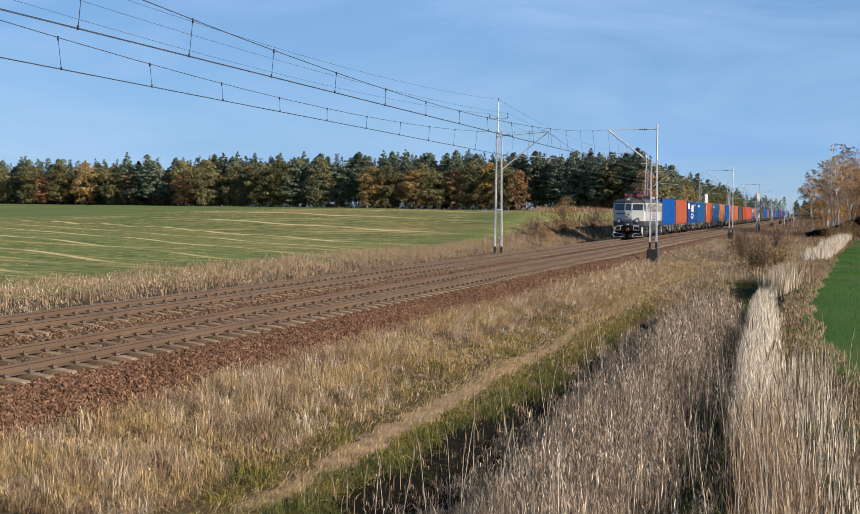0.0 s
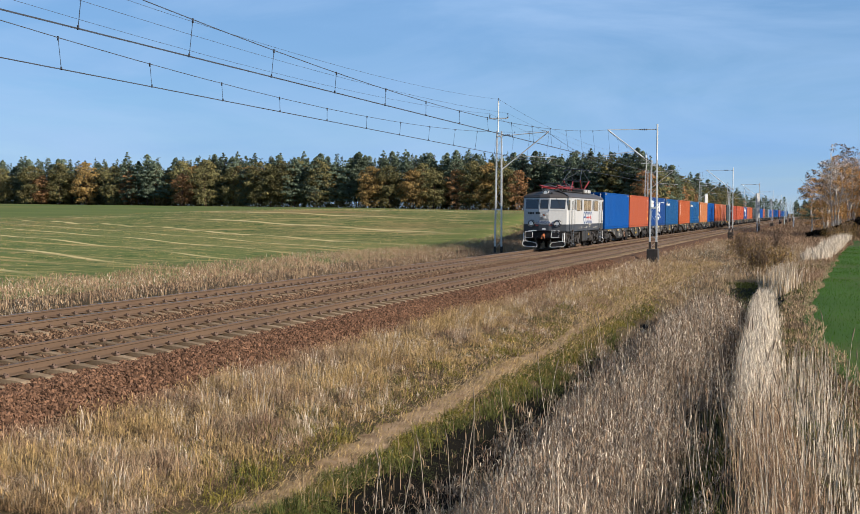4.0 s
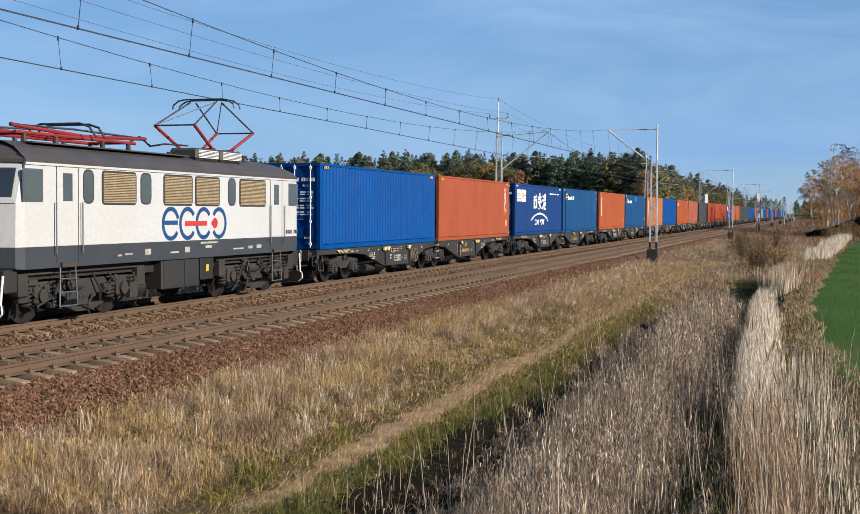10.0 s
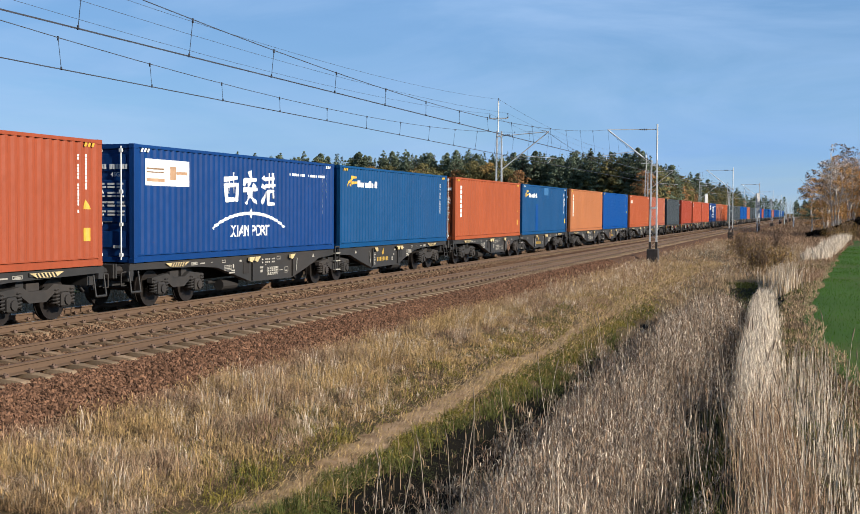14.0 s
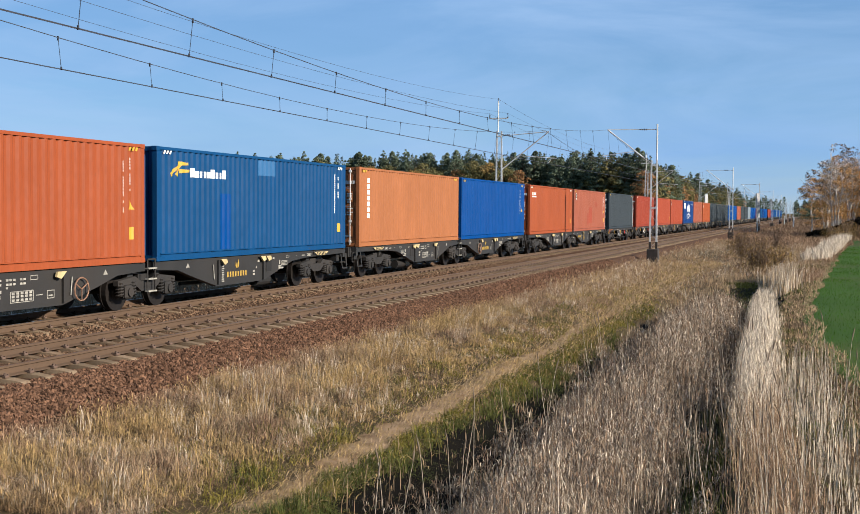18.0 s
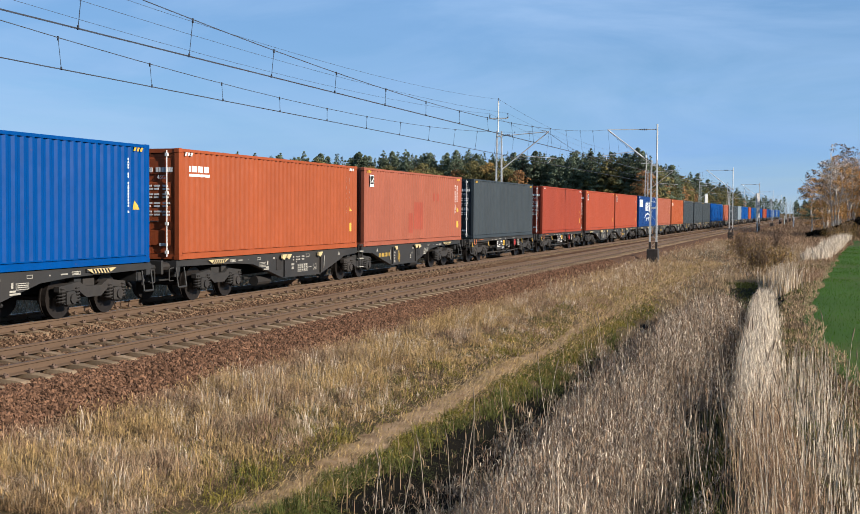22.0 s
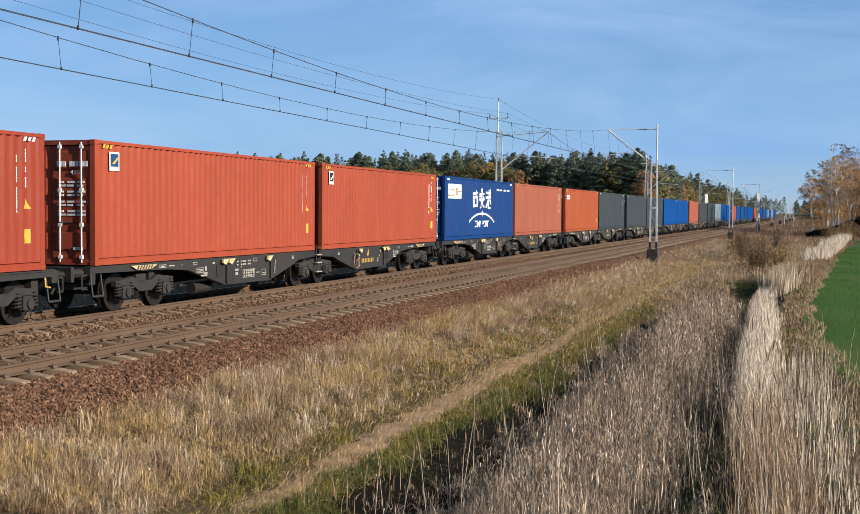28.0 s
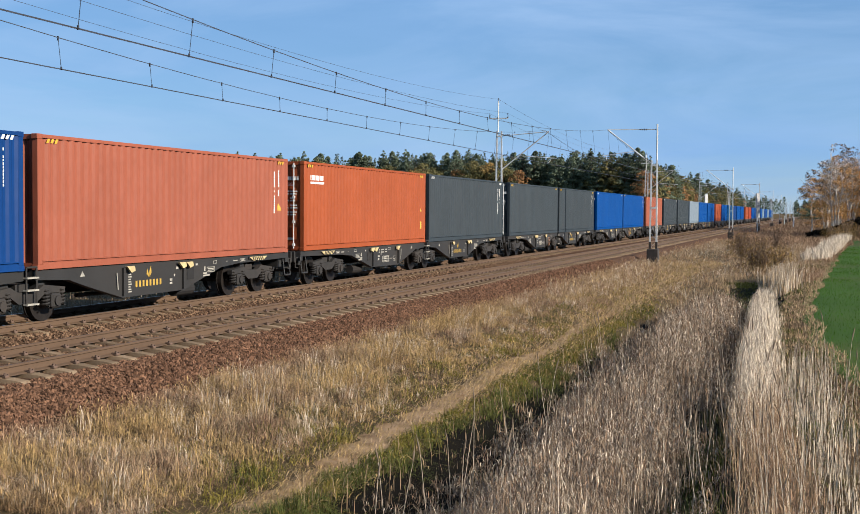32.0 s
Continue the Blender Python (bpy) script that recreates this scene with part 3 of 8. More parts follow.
def track(cx, y0, y1, near, clips_to, label):
    t = root("track", label, "railway track", "pair of tracks", "structure")
    t.location = (cx, 0, 0)
    r0 = part("rail", rail_mesh(-40, 1300), "rail", t)
    r0.location.x = -0.7535
    again("rail", r0, t, pose(0.7535, 0, 0))
    if not near:
        h0 = part("running_surface", boxes((-0.018, 0.018, -40, 1300, 0.0005, 0.003)), "railhead", t, "worn bright top of the rail")
        h0.location.x = -0.7535
        again("running_surface", h0, t, pose(0.7535, 0, 0))
    s0 = part("sleeper", sleeper_mesh(), "concrete", t)
    s0.location.y = y0
    c0 = part("rail_clip", clip_mesh(), "clip", s0)
    for k, (x, turn) in enumerate(((0.7535, 0), (0.7535, 180), (-0.7535, 0), (-0.7535, 180))):
        if k == 0:
            c0.location.x = x
        else:
            again("rail_clip", c0, s0, pose(x, 0, 0, 0, 0, turn))
    y = y0 + 0.6
    while y < y1:
        s = again("sleeper", s0, t, pose(0, y, 0))
        if y < clips_to:
            for x, turn in ((0.7535, 0), (0.7535, 180), (-0.7535, 0), (-0.7535, 180)):
                again("rail_clip", c0, s, pose(x, 0, 0, 0, 0, turn))
        y += 0.6
    # the far rest in one piece
    me = s0.data
    sv = np.array([v.co for v in me.vertices])
    sf = np.array([list(p.vertices) for p in me.polygons if len(p.vertices) == 4])
    ks = np.arange(y, 420, 0.6)
    allv = (sv[None] + np.stack([0 * ks, ks, 0 * ks], -1)[:, None]).reshape(-1, 3)
    allf = (sf[None] + len(sv) * np.arange(len(ks))[:, None, None]).reshape(-1, 4)
    tagged(tris("sleeper_run", allv, allf, "concrete", t), kind="stuff")
    ks = np.arange(clips_to, 170, 0.6)
    cb = np.array([(-0.06, -0.05, -0.17), (0.06, -0.05, -0.17), (0.06, 0.05, -0.17), (-0.06, 0.05, -0.17), (0, 0, -0.09)])
    cf = np.array([(0, 1, 4), (1, 2, 4), (2, 3, 4), (3, 0, 4)])
    off = np.array([(x, k, 0) for k in ks for x in (-0.86, -0.65, 0.65, 0.86)])
    tagged(tris("rail_clip_run", (cb[None] + off[:, None]).reshape(-1, 3), (cf[None] + 5 * np.arange(len(off))[:, None, None]).reshape(-1, 3), "clip", t), kind="stuff")
    return t


track(XN, 9.4, 118, 1, 46, "rusty rails on weathered concrete sleepers, nearer track")
track(XT, 14.2, 118, 0, 52, "rusty rails on concrete sleepers sunk in ballast, train's track")


# ---- masts and overhead line ----
def lattice(bm, x, y, z0, z1, w0, w1, d=0.16):
    for s in (-1, 1):
        rod(bm, (x + s * w0 / 2, y, z0), (x + s * w1 / 2, y, z1), 0.075, 4, 0.06)
    for i in range(2):
        za = z0 + 2.6 + (z1 - z0 - 3.0) * i
        wa = w0 + (w1 - w0) * (za - z0) / (z1 - z0)
        box(bm, x - wa / 2, x + wa / 2, y - 0.055, y - 0.03, za, za + 0.1)
    # zigzag lacing between the two uprights
    n = int((z1 - z0) / 0.55)
    for i in range(n):
        za, zb = (z0 + (z1 - z0) * k / n for k in (i, i + 1))
        wa, wb = (w0 + (w1 - w0) * k / n for k in (i, i + 1))
        e = 1 if i % 2 else -1
        rod(bm, (x + e * wa / 2, y, za), (x - e * wb / 2, y, zb), 0.012, 4)


def insulator(bm, p, q):
    p, q = Vector(p), Vector(q)
    for i in range(4):
        c = p.lerp(q, (i + 0.5) / 4)
        rod(bm, c - (q - p) * 0.08, c + (q - p) * 0.04, 0.065, 8, 0.03)


def mast_far(y):
    m = root("catenary_mast", "slim pale grey lattice mast with crossarm and bracket", "mast", "overhead line masts")
    m.location = (-20.2, y, -0.3)
    bm = bmesh.new()
    lattice(bm, 0, 0, 0.25, 8.17, 0.46, 0.3)
    part("lattice_post", bm, "galv", m)
    for x in (-0.3, 0.16):
        part("boot", boxes((x, x + 0.14, -0.07, 0.07, -0.02, 0.42)), "footing", m, "dark base of the post")
    part("foundation", boxes((-0.4, 0.4, -0.3, 0.3, -0.7, 0.0), bevel=0.03), "concrete", m)
    part("top_pole", rods(((-0.08, 0, 8.1), (-0.08, 0, 10.2), 0.045)), "galv", m)
    part("crossarm", boxes((-0.7, 0.6, -0.03, 0.03, 8.98, 9.06)), "galv", m)
    for x in (-0.68, 0.57):
        bm = bmesh.new()
        insulator(bm, (x, 0, 9.05), (x, 0, 9.38))
        part("insulator", bm, "insul", m)
    bm = bmesh.new()
    insulator(bm, (-0.08, 0, 10.1), (-0.08, 0, 10.4))
    part("insulator", bm, "insul", m)
    part("tie_rod", rods(((0.1, 0, 7.84), (3.41, 0, 8.09), 0.028)), "galv", m)
    bm = bmesh.new()
    insulator(bm, (0.3, 0, 7.88), (0.75, 0, 7.92))
    part("insulator", bm, "insul", m)
    part("bracket_tube", rods(((0.2, 0, 5.6), (3.4, 0, 8.1), 0.035)), "galv", m)
    part("steady_arm", rods(((1.4, 0, 6.5), (3.9, 0, 6.32), 0.022), ((3.6, 0, 6.34), (3.4, 0, 6.02), 0.015)), "galv", m)
    return m


def mast_near(y, footing=True):
    m = root("catenary_mast", "pale grey lattice mast on dark footing with track bracket", "mast", "overhead line masts")
    m.location = (-9.7, y, -0.375)
    bm = bmesh.new()
    lattice(bm, 0, 0, 0.5, 6.2, 0.42, 0.34)
    part("lattice_post", bm, "galv", m)
    part("top_pole", rods(((0.16, 0, 6.1), (0.16, 0, 8.45), 0.05)), "galv", m)
    for x in (-0.27, 0.14):
        part("boot", boxes((x, x + 0.13, -0.07, 0.07, 0.45, 1.0)), "footing", m)
    part("foundation", boxes((-0.36, 0.36, -0.36, 0.36, -0.8, 0.55), bevel=0.04), "footing", m, "dark tarred concrete block")
    part("tie_rod", rods(((0.1, 0, 8.12), (-3.0, 0, 8.14), 0.028)), "galv", m)
    bm = bmesh.new()
    insulator(bm, (-0.5, 0, 8.12), (-0.95, 0, 8.13))
    part("insulator", bm, "insul", m)
    part("bracket_tube", rods(((-0.1, 0, 5.9), (-3.0, 0, 8.15), 0.035)), "galv", m)
    bm = bmesh.new()
    insulator(bm, (-0.3, 0, 6.08), (-0.7, 0, 6.42))
    part("insulator", bm, "insul", m)
    part("steady_arm", rods(((-1.2, 0, 6.75), (-3.3, 0, 6.47), 0.022), ((-3.1, 0, 6.5), (-3.0, 0, 6.13), 0.015)), "galv", m)
    return m


MASTS = [2.2 + 71.8 * k for k in range(0, 9)]
for k, y in enumerate(MASTS):
    mast_far(y + 1.2)
    mast_near(y)


def wire_mesh(pts, r, n=4):
    p = np.array(pts, float)
    a = np.linspace(0, 2 * np.pi, n, endpoint=False) + 0.78
    ring = np.stack([np.cos(a), 0 * a, np.sin(a)], -1) * r
    v = (p[:, None] + ring[None]).reshape(-1, 3)
    i = np.arange((len(p) - 1) * n)
    k = i % n
    return v, np.stack([i, i - k + (k + 1) % n, i - k + (k + 1) % n + n, i + n], -1)


def overhead(cx, contact, low, top, side, first, label):
    w = root("overhead_line", label, "overhead line", "overhead lines")
    for dx in (-0.03, 0.03):
        pts = []
        for k, y in enumerate(MASTS):
            pts.append((cx + dx + side * (0.2 if k % 2 else -0.2), y, contact))
        tris("contact_wire", *wire_mesh(pts, 0.009), "wire", w)
    for k, (a, b) in enumerate(zip(MASTS, MASTS[1:])):
        mid = (a + b) / 2

        def high(y):
            return low + (top - low) * ((y - mid) / 35.9) ** 2

        ys = np.linspace(a, b, 25)
        tris("messenger_wire", *wire_mesh([(cx, y, high(y)) for y in ys], 0.011), "wire", w)
        if k > 4:
            continue
        for j in range(18):
            y = a + first + 3.91 * j
            zig = side * np.interp(y, [a, b], [-0.2, 0.2] if k % 2 == 0 else [0.2, -0.2])
            part("dropper", rods(((cx, y, high(y)), (cx + zig, y, contact), 0.007), ((cx, y, high(y) - 0.07), (cx, y, high(y) + 0.03), 0.022), ((cx + zig, y, contact - 0.02), (cx + zig, y, contact + 0.06), 0.022), n=4), "wire", w)


overhead(XN, 5.745, 6.21, 7.76, 1, 0.23, "dark copper contact and messenger wires over the nearer track")
overhead(XT, 5.70, 6.14, 7.79, -1, 1.14, "dark copper contact and messenger wires over the train's track")
for x, z, sag in ((-20.86, 9.05, 1.05), (-19.63, 9.05, 0.85), (-20.28, 10.0, 1.15)):
    pts = []
    for a, b in zip(MASTS, MASTS[1:]):
        pts += [(x, y + 1.2, z - sag * (1 - ((y - (a + b) / 2) / 35.9) ** 2)) for y in np.linspace(a, b, 20)[:-1]]
    tagged(tris("feeder_wire", *wire_mesh(pts, 0.007), "wire"), "thin grey line wire strung between the far masts", "wire", "feeder wires")


# ---- the train ----
TRAIN = []  # (thing, metres behind the reference)
WHEELS = []  # (wheelset, x, y, z, radius)


def corrugated(x, y0, y1, z0, z1, depth, pitch=0.279, flip=1):
    bm = bmesh.new()
    n = int((y1 - y0) / pitch)
    pitch = (y1 - y0) / n
    ys = []
    for i in range(n):
        a = y0 + i * pitch
        ys += [(a, 0), (a + 0.26 * pitch, 0), (a + 0.5 * pitch, depth), (a + 0.76 * pitch, depth)]
    ys.append((y1, 0))
    lo = [bm.verts.new((x - flip * d, y, z0)) for y, d in ys]
    hi = [bm.verts.new((x - flip * d, y, z1)) for y, d in ys]
    for i in range(len(ys) - 1):
        bm.faces.new((lo[i], lo[i + 1], hi[i + 1], hi[i]))
    return bm


W2, CL, CH = 1.219, 12.192, 2.896


def container_template():
    c = root("container", "", "container", "container train load")
    for s in (1, -1):
        part("side_panel", corrugated(s * (W2 - 0.012), 0.16, CL - 0.16, 0.2, CH - 0.08, 0.042, flip=s), "orange", c)
        a, b = sorted((s * W2, s * (W2 - 0.06)))
        d, e = sorted((s * (W2 - 0.04), s * (W2 - 0.07)))
        part("bottom_rail", boxes((a, b, 0.155, CL - 0.155, 0.012, 0.15), (d, e, 0.155, CL - 0.155, 0.15, 0.178), (a, b, 0.155, CL - 0.155, 0.178, 0.205)), "orange", c)
        part("top_rail", boxes((min(s * W2, s * (W2 - 0.06)), max(s * W2, s * (W2 - 0.06)), 0.12, CL - 0.12, CH - 0.085, CH - 0.01)), "orange", c)
        for y0, y1 in ((0.0, 0.16), (CL - 0.16, CL)):
            part("corner_post", boxes((min(s * W2, s * (W2 - 0.15)), max(s * W2, s * (W2 - 0.15)), y0 + 0.004, y1 - 0.004, 0.11, CH - 0.11), bevel=0.012), "orange", c)
            for z in (0.0, CH - 0.118):
                part("corner_casting", boxes((min(s * (W2 + 0.004), s * (W2 - 0.16)), max(s * (W2 + 0.004), s * (W2 - 0.16)), y0 - 0.003, y1 + 0.015, z, z + 0.118), bevel=0.012), "orange", c)
    # roof with shallow corrugations
    bm = bmesh.new()
    n = 44
    ys = [(0.12 + (CL - 0.24) * i / (2 * n), 0.02 * (i % 2)) for i in range(2 * n + 1)]
    a = [bm.verts.new((-W2 + 0.05, y, CH - 0.035 + d)) for y, d in ys]
    b = [bm.verts.new((W2 - 0.05, y, CH - 0.035 + d)) for y, d in ys]
    for i in range(2 * n):
        bm.faces.new((a[i], b[i], b[i + 1], a[i + 1]))
    part("roof_panel", bm, "orange", c)
    part("floor", boxes((-W2 + 0.06, W2 - 0.06, 0.1, CL - 0.1, 0.05, 0.14)), "black", c)
    # plain end wall at y = CL
    bm = bmesh.new()
    xs = []
    for i in range(9):
        x = -W2 + 0.15 + i * 0.2375
        xs += [(x, 0.0), (x + 0.07, 0.0), (x + 0.11, 0.045), (x + 0.19, 0.045)]
    xs.append((W2 - 0.15, 0))
    lo = [bm.verts.new((x, CL - 0.02 - d, 0.12)) for x, d in xs]
    hi = [bm.verts.new((x, CL - 0.02 - d, CH - 0.08)) for x, d in xs]
    for i in range(len(xs) - 1):
        bm.faces.new((lo[i + 1], lo[i], hi[i], hi[i + 1]))
    part("end_wall", bm, "orange", c)
    for y0, y1 in ((CL - 0.1, CL - 0.01), (0.01, 0.1)):
        part("end_sill", boxes((-W2 + 0.15, W2 - 0.15, y0, y1, 0.02, 0.15)), "orange", c)
        part("end_header", boxes((-W2 + 0.15, W2 - 0.15, y0, y1, CH - 0.12, CH - 0.01)), "orange", c)
    for s in (-1, 1):
        x0, x1 = (-W2 + 0.155, -0.006) if s < 0 else (0.006, W2 - 0.155)
        bm = boxes((x0, x1, 0.05, 0.09, 0.16, CH - 0.14))
        for k in range(4):
            z = 0.28 + k * 0.62
            box(bm, x0 + 0.09, x1 - 0.09, 0.025, 0.052, z + 0.08, z + 0.5, 0.018)
        d = part("door", bm, "orange", c)
        for x in (x0 + 0.25 * (x1 - x0), x0 + 0.8 * (x1 - x0)):
            rb = rods(((x, -0.005, 0.08), (x, -0.005, CH - 0.06), 0.017))
            for z in (0.16, 0.9, 1.7, CH - 0.2):
                box(rb, x - 0.04, x + 0.04, -0.03, 0.03, z, z + 0.08)
            part("lock_rod", rb, "mark", d, "pale galvanised lock rod")
        part("door_handle", rods(((x0 + 0.28, -0.02, 1.0), (x0 + 0.6, -0.02, 1.0), 0.014)), "chrome", d)
    return c


def recolour(ob, material):
    for o in ob.children_recursive:
        if o.data.materials[0] == M["orange"]:
            o.material_slots[0].link = "OBJECT"
            o.material_slots[0].material = M[material]


def bars(rows, x=0.0, depth=0.004):
    """Plates on a side: rows of y0, y1, z0, z1, proud of the plane x."""
    return boxes(*[(x, x + depth, a, b, c, d) for a, b, c, d in rows])


# reference y of each container's leading end, colour, whether doors lead, words
LOADS = [
    (-12.74, "blue", 1, "bright blue"), (0.0, "orange", 0, "orange"), (13.5, "navy", 1, "navy blue"), (26.24, "steelb", 0, "steel blue"),
    (39.75, "orange2", 1, "bright orange"), (52.5, "steelb", 0, "patched steel blue"), (66.0, "peach", 1, "light orange"), (78.7, "blue", 0, "bright blue"),
    (92.29, "orange2", 1, "bright orange"), (105.2, "salmon", 0, "faded salmon"), (119.45, "grey", 1, "slate grey"), (134.3, "redc", 1, "brick red"),
    (148.3, "vermilion", 1, "orange-red"), (161.1, "vermilion", 0, "orange-red"), (174.55, "navy", 1, "navy blue"), (187.2, "salmon", 0, "salmon red"),
    (200.6, "orange2", 1, "bright orange"), (213.3, "grey", 0, "slate grey"), (227.0, "grey", 1, "slate grey"), (239.75, "grey", 0, "slate grey"),
    (253.3, "blue", 1, "bright blue"), (266.0, "blue", 0, "bright blue"), (280.2, "salmon", 1, "salmon red"), (294.0, "grey", 0, "slate grey"),
    (307.6, "grey", 1, "slate grey"), (321.5, "pale", 0, "pale blue-grey"), (334.6, "blue", 1, "bright blue"), (348.4, "blue", 0, "bright blue"),
    (363.3, "orange", 1, "orange"), (377.0, "blue", 0, "bright blue"), (391.0, "steelb", 1, "steel blue"), (404.8, "navy", 0, "navy blue"),
    (418.6, "blue", 1, "bright blue"), (431.4, "blue", 0, "bright blue"), (450.8, "orange", 1, "orange"), (464.5, "redc", 0, "brick red"),
    (478.6, "blue", 1, "bright blue"), (491.4, "navy", 0, "navy blue"), (505.2, "navy", 1, "navy blue"), (518, "steelb", 0, "steel blue"),
    (531.8, "blue", 1, "bright blue"), (544.6, "pale", 0, "pale blue-grey"), (558.4, "navy", 1, "navy blue"), (571.2, "blue", 0, "bright blue"),
    (585, "pale", 1, "pale blue-grey"), (597.8, "navy", 0, "navy blue"), (611.6, "blue", 1, "bright blue"), (624.4, "steelb", 0, "steel blue"),
]
FLOOR = 1.147
proto = container_template()
proto_used = False
NEAR = 28  # loads past this one stay far off


def far_container():
    """The same box in fewer pieces, for the loads that never come near."""
    c = root("container", "", "container", "container train load")
    for s in (1, -1):
        part("side_panel", corrugated(s * (W2 - 0.012), 0.02, CL - 0.02, 0.1, CH - 0.05, 0.036, flip=s), "orange", c)
    part("frame", boxes((-W2, W2, 0, 0.14, 0, CH), (-W2, W2, CL - 0.14, CL, 0, CH), (-W2, W2, 0.14, CL - 0.14, 0.0, 0.13)), "orange", c)
    part("roof_panel", boxes((-W2 + 0.02, W2 - 0.02, 0.14, CL - 0.14, CH - 0.06, CH - 0.01)), "orange", c)
    return c


far_proto = far_container()
far_used = False
LOAD_OBS = []
for k, (off, colour, doors, words) in enumerate(LOADS):
    m = pose(0, 0, 0) if doors else pose(0, CL, 0, 0, 0, 180)
    if k >= NEAR:
        ob = copy_thing(far_proto, pose(XT, off, FLOOR)) if far_used else far_proto
        ob.matrix_basis = pose(XT, off, FLOOR)
        far_used = True
    elif proto_used:
        ob = copy_thing(proto, pose(XT, off, FLOOR))
    else:
        ob, proto_used = proto, True
        ob.matrix_basis = pose(XT, off, FLOOR)
    for ch in ob.children:
        ch.matrix_basis = m @ pose(0, 0, 0)
    LOAD_OBS.append(ob)
    TRAIN.append((ob, off, FLOOR))
for k, (off, colour, doors, words) in enumerate(LOADS):
    ob = LOAD_OBS[k]
    recolour(ob, colour)
    tagged(ob, words + " corrugated steel shipping container on a flat wagon", "container", "container train load")


# ---- markings on the containers: plain bars and shapes ----
XP = W2 - 0.011


SIDE = dict(turned=False)  # whether the sheet belongs to a box that stands the other way round


def wave(y):
    """Depth of the side sheet's corrugation at y."""
    n = int((CL - 0.32) / 0.279)
    pitch = (CL - 0.32) / n
    if SIDE["turned"]:
        y = CL - y
    t = ((y - 0.16) / pitch) % 1.0
    return float(np.interp(t, [0, 0.26, 0.5, 0.76, 1.0], [0, 0, 0.042, 0.042, 0]))


def drape(bm):
    """Lay a painted plate onto the corrugated sheet, like paint."""
    pitch = (CL - 0.32) / int((CL - 0.32) / 0.279)
    ys = [v.co.y for v in bm.verts]
    i0, i1 = int((min(ys) - 0.16) / pitch) - 1, int((max(ys) - 0.16) / pitch) + 2
    for i in range(i0, i1):
        for f in (0, 0.26, 0.5, 0.76):
            y = 0.16 + (i + (1 - f if SIDE["turned"] else f)) * pitch
            if min(ys) < y < max(ys):
                bmesh.ops.bisect_plane(bm, geom=bm.verts[:] + bm.edges[:] + bm.faces[:], plane_co=(0, y, 0), plane_no=(0, 1, 0))
    for v in bm.verts:
        v.co.x -= wave(v.co.y)
    return bm


def lettering(name, words, size, parent, y, z):
    """Painted words on the side, laid onto the sheet."""
    cu = bpy.data.curves.new(name, "FONT")
    cu.body, cu.size, cu.extrude, cu.offset, cu.align_x = words, size, 0.002, 0.008, "CENTER"
    t = bpy.data.objects.new(name, cu)
    bm = bmesh.new()
    me = t.to_mesh()
    bm.from_mesh(me)
    t.to_mesh_clear()
    bm.transform(pose(XP + 0.003, y, z, 90, 0, 90))
    bpy.data.objects.remove(t)
    part(name, drape(bm), "mark", parent)


def strokes(lines, width):
    """Brush strokes on the side: each a flat bar from (y, z) to (y, z)."""
    bm = bmesh.new()
    for k, (a, b, c, d) in enumerate(lines):
        v = Vector((c - a, d - b))
        n = Vector((-v.y, v.x)).normalized() * width / 2
        e = v.normalized() * width * 0.2
        prism(bm, [(a - n.x - e.x, b - n.y - e.y), (c - n.x * 0.6 + e.x, d - n.y * 0.6 + e.y), (c + n.x * 0.6 + e.x, d + n.y * 0.6 + e.y), (a + n.x - e.x, b + n.y - e.y)], XP, XP + 0.004 + 0.0015 * k)
    return bm


def arc_band(y, z, ry, rz, t, a0, a1, x, n=20, depth=0.006):
    bm = bmesh.new()
    for i in range(n):
        a, b = (radians(a0 + (a1 - a0) * k / n) for k in (i, i + 1))
        prism(bm, [(y + ry * math.cos(a), z + rz * math.sin(a)), (y + ry * math.cos(b), z + rz * math.sin(b)), (y + (ry - t) * math.cos(b), z + (rz - t) * math.sin(b)), (y + (ry - t) * math.cos(a), z + (rz - t) * math.sin(a))], x, x + depth)
    return bm


def code_column(y, z0, z1, seed, w=0.036):
    g = random.Random(seed)
    rows, z = [], z0
    while z < z1:
        h = g.uniform(0.045, 0.065)
        rows.append((y - w / 2, y + w / 2, z, z + h))
        z += h + (0.016 if g.random() < 0.85 else 0.1)
    return rows


def letters(rows, ob):
    """Unnamed owner's lettering, one plain block a letter."""
    for q in rows:
        part("letter_block", drape(bars([q], XP)), "mark", ob)


def stripes(y, z):
    bm = bmesh.new()
    for i in range(3):
        prism(bm, [(y + 0.14 * i, z), (y + 0.14 * i + 0.08, z), (y + 0.14 * i + 0.13, z + 0.09), (y + 0.14 * i + 0.05, z + 0.09)], XP, XP + 0.005)
    return bm


